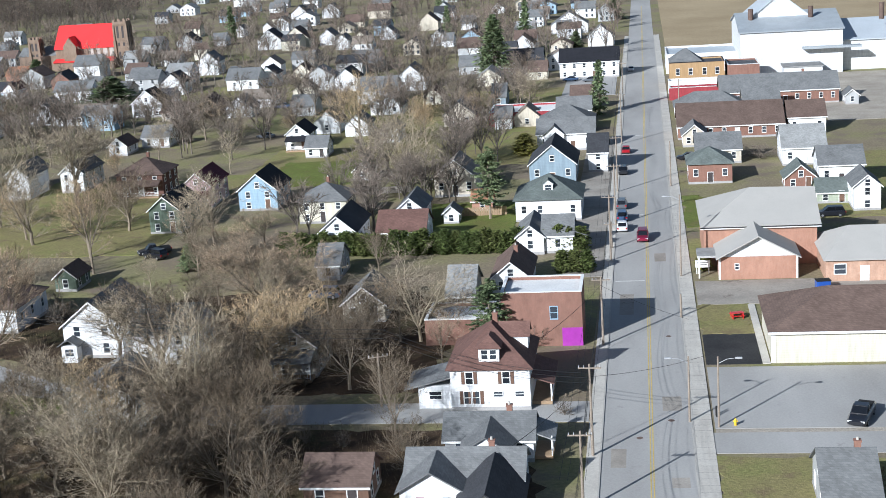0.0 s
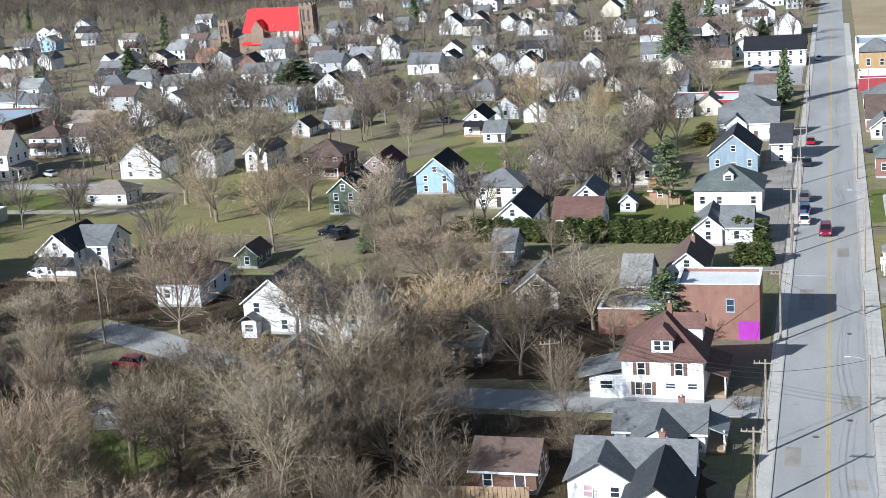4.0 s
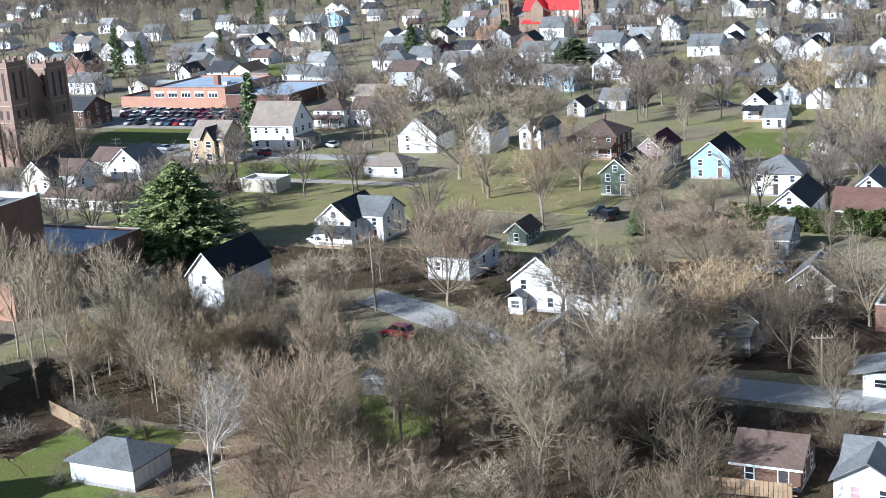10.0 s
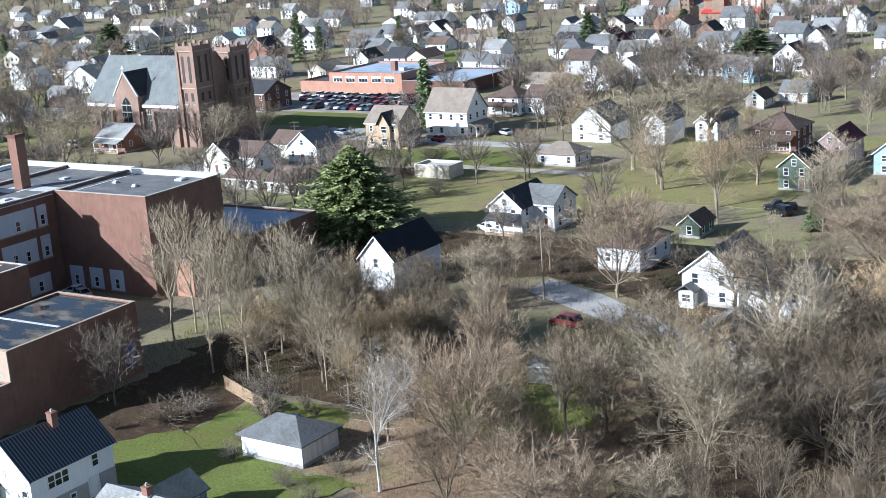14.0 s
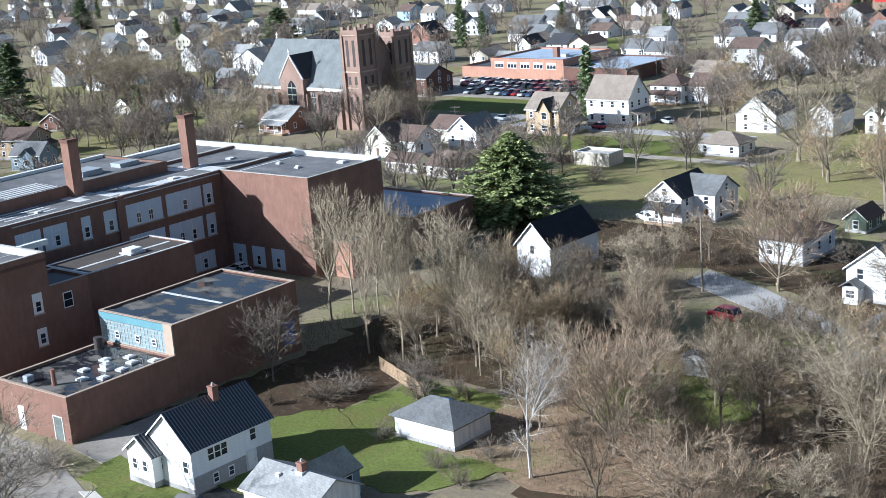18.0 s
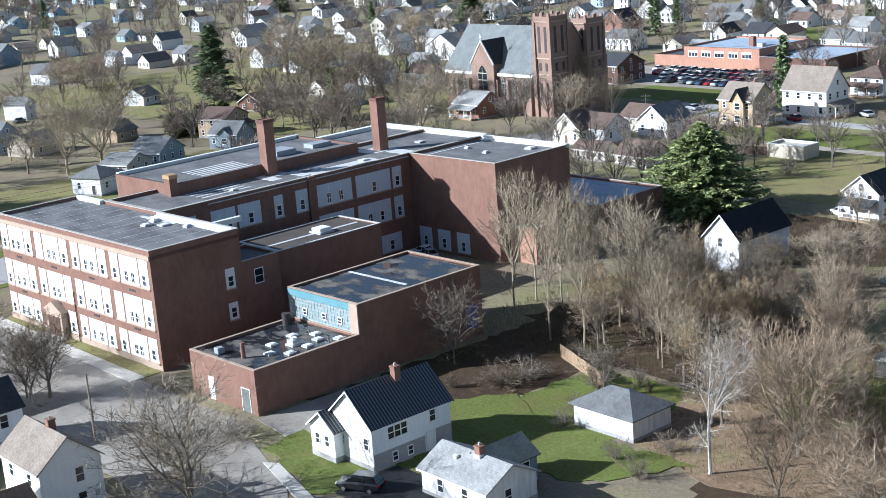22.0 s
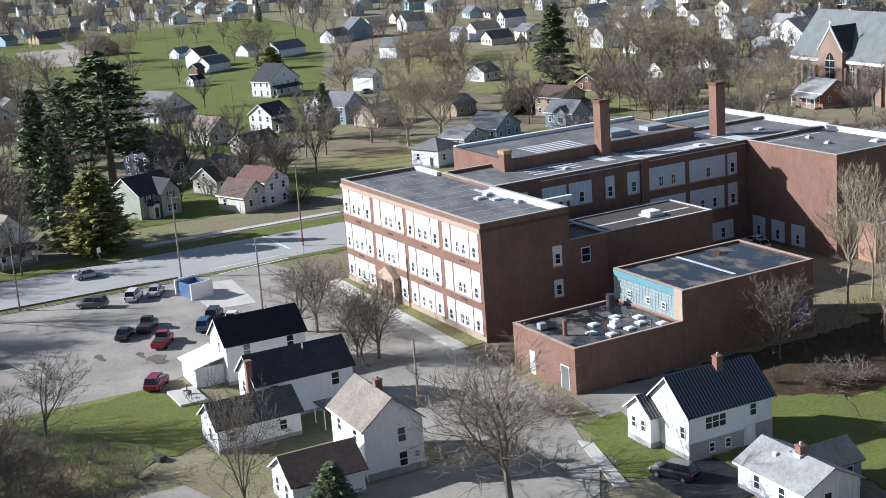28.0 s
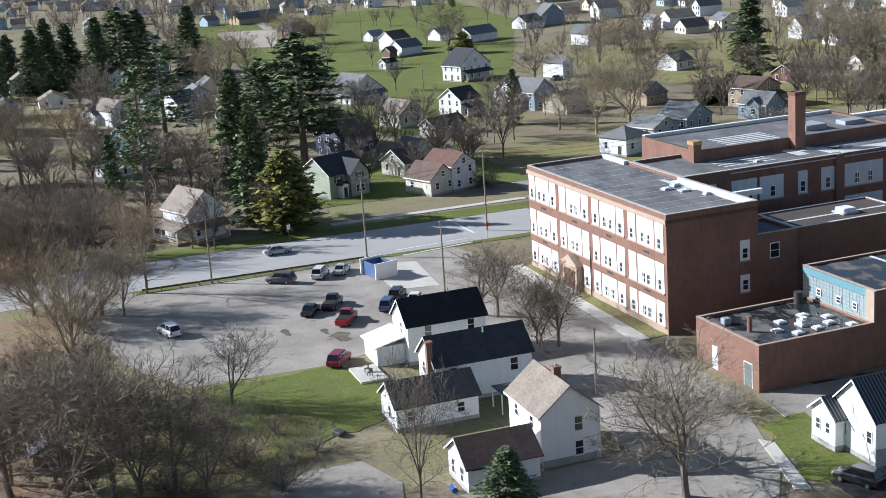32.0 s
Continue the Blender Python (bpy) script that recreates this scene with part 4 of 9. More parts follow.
def section(y, w, z0, z1, round_=0.16):
    r = min(round_, (z1 - z0) * 0.45, w * 0.3)
    h = w / 2
    return [(-h + r * 0.5, y, z0), (h - r * 0.5, y, z0), (h, y, z0 + r), (h, y, z1 - r), (h - r, y, z1), (-h + r, y, z1), (-h, y, z1 - r), (-h, y, z0 + r)]


def car(x, y, rz, paint_mat, shape="sedan", label="", group="", z=0.04, far=False):
    """A car whose nose points to +y at rz 0: body, cabin glass, roof, wheels, lamps."""
    L, W, Hb, Hr = dict(sedan=(4.6, 1.8, 0.92, 1.45), suv=(4.6, 1.86, 1.05, 1.70), pickup=(5.5, 1.95, 1.10, 1.80), hatch=(4.1, 1.75, 0.95, 1.52), van=(5.0, 1.95, 1.15, 1.8))[shape]
    word = paint_mat.replace("car_", "")
    c = thing("car", x, y, z, rz, label or "%s %s parked on the asphalt" % (word, {"suv": "sport utility car", "sedan": "saloon car", "pickup": "pickup truck", "hatch": "hatchback car", "van": "minivan"}[shape]), "car" if shape != "pickup" else "pickup truck", group)
    c.scale = (1.08, 1.08, 1.08)
    h = L / 2

    def body():
        return rounded_loft([section(-h, W * 0.82, 0.42, Hb * 0.80), section(-h + 0.12, W * 0.95, 0.30, Hb * 0.95), section(-h + 0.6, W, 0.24, Hb), section(0, W, 0.22, Hb), section(h - 1.2, W, 0.24, Hb * 0.96), section(h - 0.25, W * 0.94, 0.28, Hb * 0.82), section(h, W * 0.78, 0.38, Hb * 0.66)])
    key = "car_body " + shape
    link("body", with_mat(shared(key, body), paint_mat), None, c)
    if shape == "pickup":
        y0, y1, y2, y3 = -0.35, -0.2, 0.75, 1.35
    elif shape in ("suv", "van"):
        y0, y1, y2, y3 = -h + 0.15, -h + 0.5, 0.45, 1.15
    elif shape == "hatch":
        y0, y1, y2, y3 = -h + 0.2, -h + 0.75, 0.35, 1.05
    else:
        y0, y1, y2, y3 = -h + 0.75, -0.95, 0.3, 1.05

    def cabin():
        return rounded_loft([section(y0, W * 0.86, Hb - 0.06, Hb + 0.02, 0.02), section(y1, W * 0.78, Hb - 0.06, Hr - 0.06, 0.12), section(y2, W * 0.78, Hb - 0.06, Hr - 0.05, 0.12), section(y3, W * 0.86, Hb - 0.06, Hb + 0.02, 0.02)])
    g = link("cabin_glass", with_mat(shared("car_cabin " + shape, cabin), "carglass"), None, c)
    link("roof", with_mat(shared("car_roof " + shape, lambda: bevelled(boxes((-W * 0.36, W * 0.36, y1 - 0.05, y2 + 0.05, Hr - 0.09, Hr)), 0.04)), paint_mat), None, c)

    def pillars():
        bm = bmesh.new()
        for s in (-1, 1):
            add_tube(bm, (s * W * 0.40, y0, Hb - 0.02), (s * W * 0.355, y1, Hr - 0.06), 0.05, 0.05, 4)
            add_tube(bm, (s * W * 0.40, y3, Hb - 0.02), (s * W * 0.355, y2, Hr - 0.06), 0.04, 0.04, 4)
            add_tube(bm, (s * W * 0.42, (y1 + y2) / 2, Hb - 0.02), (s * W * 0.37, (y1 + y2) / 2, Hr - 0.06), 0.05, 0.05, 4)
        return bm
    if far:
        for sy in (-1, 1):
            link("wheel", with_mat(shared("axle mesh", lambda: tube((-0.86, 0, 0), (0.86, 0, 0), 0.33, 0.33, 10)), "tyre"), None, c).matrix_basis = pose(0, sy * L * 0.30, 0.33)
        return c
    link("pillars", with_mat(shared("car_pillar " + shape, pillars), paint_mat), None, c)
    if shape == "pickup":
        link("load_bed", with_mat(shared("bed", lambda: boxes((-W * 0.4, W * 0.4, -h + 0.15, -0.5, Hb - 0.02, Hb + 0.02))), "tyre"), None, c)
    for sx in (-1, 1):
        for sy in (-1, 1):
            wv = link("wheel", with_mat(shared("tyre mesh", lambda: tube((-0.1, 0, 0), (0.1, 0, 0), 0.33, 0.33, 14)), "tyre"), None, c)
            wv.matrix_basis = pose(sx * (W / 2 - 0.09), sy * (L * 0.30), 0.33)
            link("rim", with_mat(shared("rim mesh", lambda: tube((-0.115, 0, 0), (0.115, 0, 0), 0.2, 0.2, 10)), "wheel"), None, wv)
        link("headlight", with_mat(shared("car_lamp", lambda: boxes((-0.2, 0.2, -0.06, 0.06, -0.08, 0.08))), "lamp_clear"), None, c).matrix_basis = pose(sx * W * 0.33, h - 0.10, Hb * 0.66)
        link("tail_light", with_mat(shared("car_lamp2", lambda: boxes((-0.13, 0.13, -0.05, 0.05, -0.12, 0.12))), "lamp_red"), None, c).matrix_basis = pose(sx * W * 0.37, -h + 0.04, Hb * 0.76)
    return c


# ---------------- street furniture ----------------
def utility_pole(x, y, high=10.0, arms=1, rz=0.0, lamp=False, transformer=False, mat="wood"):
    p = thing("utility_pole", x, y, 0, rz, "weathered wooden utility pole with crossarm and cables", "utility pole", "poles along the street")
    part("pole", tube((0, 0, -0.3), (0, 0, high), 0.17, 0.11, 8), mat, p)
    for i in range(arms):
        z = high - 0.4 - i * 1.0
        a = part("crossarm", boxes((-1.2, 1.2, -0.2, -0.08, z - 0.07, z + 0.07)), mat, p)
        for u in (-1.1, -0.6, 0.6, 1.1):
            link("insulator", with_mat(shared("insulator", lambda: tube((0, 0, 0), (0, 0, 0.22), 0.05, 0.035, 6)), "steel"), None, a).matrix_basis = pose(u, -0.14, z + 0.07)
    if transformer:
        part("transformer", tube((0.32, 0, high - 2.6), (0.32, 0, high - 1.6), 0.24, 0.24, 10), "steel", p)
    if lamp:
        lamp_arm(p, high * 0.8)
    return p


def lamp_arm(p, z, out=2.0):
    bm = tube((0, 0, z - 0.5), (out * 0.5, 0, z), 0.04, 0.035, 6)
    add_tube(bm, (out * 0.5, 0, z), (out, 0, z + 0.12), 0.035, 0.03, 6)
    a = part("lamp_arm", bm, "steel", p)
    part("lamp_head", bevelled(boxes((out - 0.15, out + 0.6, -0.16, 0.16, z + 0.02, z + 0.2)), 0.05), "steel", a)


def street_lamp(x, y, high=8.0, rz=0.0, mat="wood"):
    p = thing("street_lamp", x, y, 0, rz, "street lamp on a tall brown pole with a curved arm", "street lamp")
    part("pole", tube((0, 0, -0.3), (0, 0, high), 0.13, 0.09, 8), mat, p)
    lamp_arm(p, high - 0.3)
    return p


def cables(name, pts, sag=0.6, r=0.016, offs=((0, 0),)):
    """Sagging cables from point to point, one curve object."""
    cu = bpy.data.curves.new(name, 'CURVE')
    cu.dimensions, cu.bevel_depth, cu.bevel_resolution = '3D', r, 0
    for ox, oz in offs:
        for a, b in zip(pts, pts[1:]):
            s = cu.splines.new('POLY')
            s.points.add(8)
            for i in range(9):
                t = i / 8
                p = Vector(a).lerp(Vector(b), t)
                s.points[i].co = (p.x + ox, p.y, p.z + oz - sag * 4 * t * (1 - t), 1)
    cu.materials.append(M["wire"])
    return tagged(new(name, cu), "black overhead cables strung between poles", "cable", kind="stuff")


_sheets = [0]


def sheet(name, mat, pts, z, label, kind="structure", thick=None, category="ground"):
    """A paved or planted area, as a slab with its top at z."""
    bm = bmesh.new()
    if mat in ("grass", "drygrass", "litter", "mud", "leaves"):       # planted ground has ragged edges
        r = random.Random(len(pts) * 31 + int(abs(pts[0][0])))
        ragged = []
        for i, (x0, y0) in enumerate(pts):
            x1, y1 = pts[(i + 1) % len(pts)]
            L = math.hypot(x1 - x0, y1 - y0)
            k = max(1, min(24, int(L / 1.6)))
            j = min(0.7, L * 0.08) if min(L, 99) > 3 else 0.1
            ragged += [(x0 + (x1 - x0) * q / k + r.uniform(-j, j), y0 + (y1 - y0) * q / k + r.uniform(-j, j)) for q in range(k)]
        pts = ragged
    _sheets[0] += 1
    z += 0.0021 * (_sheets[0] % 24)      # no two in one plane
    lo = -0.2
    a = [bm.verts.new((px, py, lo)) for px, py in pts]
    b = [bm.verts.new((px, py, z)) for px, py in pts]
    n = len(pts)
    bm.faces.new(b)
    bm.faces.new(a[::-1])
    for i in range(n):
        bm.faces.new((a[i], a[(i + 1) % n], b[(i + 1) % n], b[i]))
    return tagged(part(name, tidy(bm), mat), label, category, kind=kind)


def rect(name, mat, x0, x1, y0, y1, z, label, **k):
    return sheet(name, mat, [(x0, y0), (x1, y0), (x1, y1), (x0, y1)], z, label, **k)
# ---------------- ground, roads ----------------
tagged(raw("ground", [(-4000, -4000, 0), (4000, -4000, 0), (4000, 4000, 0), (-4000, 4000, 0)], [(0, 1, 2, 3)], "ground"), "leaf-littered winter ground with patchy grass", "ground", kind="structure")
road = rect("road", "asphalt", -5.6, 4.1, -60, 760, 0.04, "worn pale grey asphalt street with a double yellow line", category="road")
for x in (-0.55, -0.25):
    part("yellow_line", boxes((x, x + 0.13, -60, 700, 0.035, 0.048)), "yellowline", road)
for y in (203, 247, 330):
    part("stop_line", boxes((-5.2, -0.8, y, y + 0.25, 0.035, 0.048)), "whiteline", road)
for x0, x1, y0, y1 in ((1.0, 3.2, 149, 153.5), (-4.6, -3.0, 133, 138), (1.6, 3.4, 128, 130.5), (-4.4, -2.4, 186, 196), (0.8, 2.6, 214, 219)):
    part("asphalt_patch", boxes((x0, x1, y0, y1, 0.02, 0.0455)), "lot", road)
for x, y in ((-1.6, 141), (1.9, 146), (2.2, 176), (-3.4, 120)):
    part("manhole_cover", tube((x, y, 0.0), (x, y, 0.052), 0.36, 0.36, 14), "brown", road)
pav = rect("pavement", "sidewalk", 4.3, 6.3, -60, 560, 0.10, "concrete sidewalk beside the street", category="pavement")
pav2 = rect("pavement", "sidewalk", -7.2, -5.8, -60, 560, 0.10, "concrete sidewalk beside the street", category="pavement")
for p, a, b in ((pav, 4.1, 4.3), (pav2, -5.8, -5.6)):
    part("kerb", boxes((a, b, -60, 560, -0.2, 0.125)), "concrete", p)
for k in range(100):
    link("joint", with_mat(shared("walk joint", lambda: boxes((-1.0, 1.0, -0.012, 0.012, 0.096, 0.1068))), "darktrim"), None, pav).matrix_basis = pose(5.3, 90 + k * 1.6, 0)
rect("road", "asphalt", 6.3, 200, 136.6, 142.3, 0.035, "asphalt side street", category="road")
rect("verge", "gravel", 6.6, 200, 142.3, 143.4, 0.03, "gravel verge", category="verge")
rect("road", "asphalt", -66, -7.3, 146.0, 152.4, 0.035, "asphalt side street in the trees' shade", category="road")
sheet("road", "asphalt", [(-64, 152.3), (-58, 152.3), (-78, 162), (-92, 171), (-104, 176), (-104, 169), (-96, 165), (-80, 157)], 0.042, "asphalt lane bending between bare trees", category="road")
lot_a = rect("parking_lot", "asphalt", 6.6, 120, 143.5, 163.5, 0.03, "pale asphalt parking lot with joints", category="parking lot")
for y in (147.0, 151.5):
    part("seam", boxes((6.6, 90, y, y + 0.12, 0.025, 0.036)), "lot", lot_a)
rect("lawn", "drygrass", 6.5, 90, 100, 135.6, 0.06, "patchy green winter lawn", category="lawn")
rect("lawn", "drygrass", 6.6, 13.4, 176.6, 189.5, 0.06, "small patchy lawn", category="lawn")
rect("driveway", "newasphalt", 6.6, 13.4, 164.5, 176.4, 0.05, "fresh black asphalt driveway", category="driveway")
rect("pavement", "sidewalk", 13.45, 14.4, 164.5, 189.5, 0.10, "concrete path beside a building", category="pavement")
rect("parking_lot", "lot", 6.6, 90, 190, 202, 0.03, "asphalt parking lot with faded bays", category="parking lot")
rect("driveway", "lot", -13.5, -7.3, 206, 330, 0.045, "patched asphalt strip between street and houses", category="driveway")
rect("lawn", "grass", 6.6, 10, 236, 262, 0.05, "green verge lawn", category="lawn")
rect("lawn", "drygrass", 30, 90, 240, 300, 0.04, "patchy lawn between houses", category="lawn")
rect("yard", "gravel", 44, 140, 340, 425, 0.03, "gravel yard", category="yard")
rect("field", "straw", 8, 500, 485, 900, 0.03, "straw-coloured dry field", category="field")
rect("parking_lot", "asphalt", -24, -8.4, 400, 440, 0.03, "asphalt parking lot", category="parking lot")
rect("lawn", "grass", -42, -24, 228, 262, 0.05, "green back lawn", category="lawn")
rect("lawn", "grass", -84, -62, 284, 312, 0.05, "green back lawn", category="lawn")
rect("lawn", "drygrass", -135, -88, 228, 300, 0.04, "grassy lot under bare trees", category="lawn")
rect("lawn", "grass", -205, -150, 250, 264, 0.05, "green lawn", category="lawn")
rect("lawn", "drygrass", -172, -118, 205, 246, 0.04, "overgrown grassy lot", category="lawn")
rect("lane", "gravel", -176, -130, 246.2, 249.6, 0.04, "pale gravel lane", category="lane")
rect("lawn", "grass", -262, -215, 285, 306, 0.05, "green lawn in front of a car park", category="lawn")
lot_b = rect("parking_lot", "lot", -300, -226, 307, 339, 0.03, "asphalt car park", category="parking lot")
rect("lawn", "grass", -214, -175, 370, 440, 0.05, "green sports lawn", category="lawn")
rect("lawn", "grass", -320, -275, 395, 440, 0.05, "green yard", category="lawn")
rect("lawn", "drygrass", -150, -100, 400, 460, 0.04, "grassy yard", category="lawn")
# the school's surroundings
rect("road", "asphalt", -238, -219, -120, 300, 0.035, "asphalt street past the school", category="road")
lot_c = sheet("parking_lot", "lot", [(-218, 10), (-182, 14), (-168, 20), (-167.5, 40), (-172, 50), (-172, 62), (-158, 63), (-120, 60), (-116, 73), (-134, 79), (-200, 78), (-218, 74)], 0.03, "patched asphalt school car park", category="parking lot")
for k in range(9):
    part("bay_line", boxes((-212 + k * 0.0, -206.5, 20 + k * 2.9, 20.1 + k * 2.9, 0.025, 0.038)), "whiteline", lot_c)
sheet("concrete_pad", "sidewalk", [(-214, 57.5), (-197, 57), (-196, 64), (-212, 65.4)], 0.06, "pale concrete pad", category="pavement")
rect("pavement", "sidewalk", -200, -156, 77.4, 79.6, 0.10, "concrete path along the school front", category="pavement")
rect("verge", "drygrass", -200, -156, 79.6, 82.5, 0.06, "worn grass strip under the school windows", category="verge")
rect("verge", "grass", -219, -217.2, 20, 300, 0.05, "narrow green verge", category="verge")
rect("verge", "grass", -244, -238, -60, 220, 0.05, "green verge", category="verge")
rail = thing("guard_rail", -217.6, 21, 0, 0, "low rusted guard rail along the car park", "guard rail")
part("rail", boxes((-0.05, 0.05, 0, 37, 0.4, 0.7)), "brown", rail)
for k in range(13):
    link("post", with_mat(shared("rail post", lambda: boxes((-0.08, 0.08, -0.08, 0.08, 0, 0.75))), "wood"), None, rail).matrix_basis = pose(0.14, k * 3.05, 0)
sheet("lawn", "grass", [(-167, 21), (-140, 26), (-146, 42), (-160, 43), (-166.5, 39)], 0.05, "green lawn below the car park", category="lawn")
sheet("lawn", "drygrass", [(-164, 4), (-132, 8), (-138, 30), (-160, 24)], 0.035, "rough winter grass", category="lawn")
sheet("driveway", "lot", [(-134.6, 33.8), (-134.4, 27.2), (-131.5, 23.0), (-112, 22), (-112, 32), (-127, 36)], 0.045, "grey asphalt driveway", category="driveway")
sheet("road", "lot", [(-122, 40), (-112, 46), (-104, 66), (-116, 74), (-124, 72)], 0.04, "asphalt street beside a lawn", category="road")
sheet("pavement", "sidewalk", [(-119.8, 73.6), (-118.2, 74.6), (-106.6, 71.4), (-107.4, 70.0)], 0.12, "concrete sidewalk along a lawn", category="pavement")
sheet("driveway", "lot", [(-131.2, 80.5), (-118.5, 79.0), (-116.4, 90.5), (-119, 98), (-131.0, 100)], 0.03, "shaded asphalt drive beside a brick wall", category="driveway")
sheet("lawn", "grass", [(-117.5, 90.8), (-107.5, 90.8), (-107.0, 102), (-113, 105), (-119, 98.5)], 0.055, "green lawn in a house's shade", category="lawn")
sheet("lawn", "grass", [(-123, 76), (-124, 82), (-117, 82), (-109, 80), (-107, 74.5), (-109, 72.2), (-118, 74.8)], 0.06, "green front lawn", category="lawn")
rect("driveway", "newasphalt", -107.6, -98, 74, 82.5, 0.06, "black asphalt driveway", category="driveway")
sheet("lawn", "grass", [(-108, 82.6), (-101.5, 82.6), (-100.5, 91), (-90, 91), (-84, 101.5), (-107.8, 101.5)], 0.05, "green back lawn", category="lawn")
rect("lawn", "grass", -112, -95, 101.5, 118, 0.04, "green back lawn", category="lawn")
rect("lawn", "grass", -90, -60, 150.5, 158.5, 0.045, "shaded green lawn", category="lawn")
sheet("field", "grass", [(-760, 110), (-395, 92), (-330, 100), (-350, 140), (-440, 175), (-620, 250), (-760, 270)], 0.03, "wide green playing field", category="field")
sheet("lane", "gravel", [(-760, 150), (-560, 128), (-420, 104), (-418, 107), (-560, 132), (-760, 156)], 0.05, "pale gravel lane", category="lane")
sheet("ball_field", "gravel", [(-700, 120), (-610, 110), (-600, 128), (-690, 150)], 0.06, "bare dirt ball field", category="field")
rect("lawn", "grass", -300, -262, 60, 108, 0.05, "green lawn by a house", category="lawn")
rect("lawn", "drygrass", -300, -245, 110, 200, 0.04, "winter lawns behind the school", category="lawn")
rect("lawn", "grass", -520, -300, -60, -10, 0.04, "green fields behind trees", category="lawn")
rect("lawn", "drygrass", -470, -300, 200, 360, 0.03, "yards between houses", category="lawn")
rect("lawn", "drygrass", -90, -20, 300, 420, 0.03, "yards between houses", category="lawn")
rect("road", "asphalt", -222, -150, 270.5, 276, 0.036, "asphalt cross street", category="road")

# litter sheets carry the shade of the woods in their dark colour
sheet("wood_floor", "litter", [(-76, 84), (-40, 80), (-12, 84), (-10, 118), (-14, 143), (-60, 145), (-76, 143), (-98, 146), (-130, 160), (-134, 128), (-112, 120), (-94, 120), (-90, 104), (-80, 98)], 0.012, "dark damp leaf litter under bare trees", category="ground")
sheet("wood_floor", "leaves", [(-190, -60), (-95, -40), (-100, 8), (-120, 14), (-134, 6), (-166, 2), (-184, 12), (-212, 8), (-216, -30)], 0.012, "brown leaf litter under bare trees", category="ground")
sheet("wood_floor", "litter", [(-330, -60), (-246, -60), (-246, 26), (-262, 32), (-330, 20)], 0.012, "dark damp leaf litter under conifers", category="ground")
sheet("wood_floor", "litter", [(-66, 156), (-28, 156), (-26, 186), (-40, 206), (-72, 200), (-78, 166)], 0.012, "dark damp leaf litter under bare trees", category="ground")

rect("lane", "sidewalk", -247.5, -245.6, 60, 125, 0.08, "concrete sidewalk along the school street", category="pavement")
rect("driveway", "lot", -262, -246, 103, 110, 0.06, "asphalt driveway beside a house", category="driveway")
sheet("stop_line", "whiteline", [(-221.0, 64.6), (-220.6, 64.6), (-221.6, 78.4), (-222.0, 78.4)], 0.05, "white painted line on the street", category="road marking")
sheet("stop_line", "whiteline", [(-217.0, 64.8), (-216.6, 64.8), (-218.6, 78), (-219.0, 78)], 0.05, "white painted line on the street", category="road marking")
sheet("stop_line", "whiteline", [(-238, 80.0), (-224.8, 80.4), (-224.8, 80.8), (-238, 80.4)], 0.05, "white stop line across the street", category="road marking")
for sx, sy, sl, sw in ((-178.5, 43.5, 4.6, 2.6), (-184.5, 37.0, 3.6, 1.1), (-182.0, 42.0, 3.0, 1.0), (-186.0, 29.5, 4.2, 0.9), (-176.0, 47.0, 2.6, 1.2)):
    sheet("stain", "mud", [(sx + sl * 0.5 * math.cos(q * 0.7), sy + sw * (0.5 + 0.22 * math.sin(q * 2.3)) * math.sin(q * 0.7)) for q in range(9)], 0.036, "dark silty stain on worn asphalt", category="stain")
sheet("dirt_edge", "drygrass", [(-172, 19), (-164, 20), (-163, 32), (-166, 38.5), (-169, 38), (-170, 28)], 0.034, "worn dirt edge of a lawn", category="ground")

# leaf litter and the shade by the lane in one dark sheet
sheet("wood_floor", "litter", [(-150, 178), (-128, 164), (-106, 177), (-92, 173), (-70, 160), (-62, 166), (-70, 186), (-84, 196), (-96, 190), (-110, 200), (-140, 196)], 0.014, "brown leaf litter beside a lane, darkened for shade", category="ground")

# litter whose dark colour also deepens the school's shadow here
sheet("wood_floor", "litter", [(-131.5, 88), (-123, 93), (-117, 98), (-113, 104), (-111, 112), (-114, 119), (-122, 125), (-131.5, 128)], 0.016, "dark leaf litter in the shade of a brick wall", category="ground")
sheet("lawn", "grass", [(-95, 129.6), (-88, 137), (-79, 139.3), (-70.7, 130), (-70.7, 123.3), (-83.5, 117.5)], 0.05, "green grass under bare trees", category="lawn")
# reddish leaves, coloured bright for the sun on them
sheet("leaf_floor", "leaves", [(-93, 103), (-78, 99), (-60, 108), (-62, 126), (-70, 140), (-96, 142), (-99, 124)], 0.03, "reddish-brown fallen leaves in a brighter tone for sunlight", category="ground")

# ---------------- the school ----------------
school = thing("school_building", -156, 82.4, 0, 2.0, "three-storey red brick school with flat roofs and white-panelled windows", "school")
FOOT.append((-176, 115, 48, 90))
FOOT.append((-139, 98, 16, 40))
M["sbrick"] = brickwork("school_brick", (0.190, 0.102, 0.074), (0.238, 0.132, 0.098), (0.22, 0.165, 0.13))
M["sroof"] = flat_roof("school_roofing", (0.085, 0.085, 0.086), (0.25, 0.245, 0.24), 0.6)
M["wetroof"] = puddled("wet_roofing", (0.030, 0.033, 0.040), (0.20, 0.185, 0.165))
M["brownroof"] = mottled("brown_roofing", (0.085, 0.072, 0.062), 0.9, 0.3, 0.3, 3, 0.2)
# glass block and aqua darkened in place of the main block's cast shadow
M["glassblock"] = mottled("glass_block", (0.24, 0.32, 0.34), 0.25, 0.2, 1.5, 8, 0.2, spec=0.6)
M["aqua"] = mottled("aqua_panel", (0.13, 0.27, 0.31), 0.5, 0.15, 0.6, 5, 0.05)
M["buff"] = mottled("buff_stone", (0.40, 0.31, 0.24), 0.85, 0.15, 0.8, 6, 0.2)
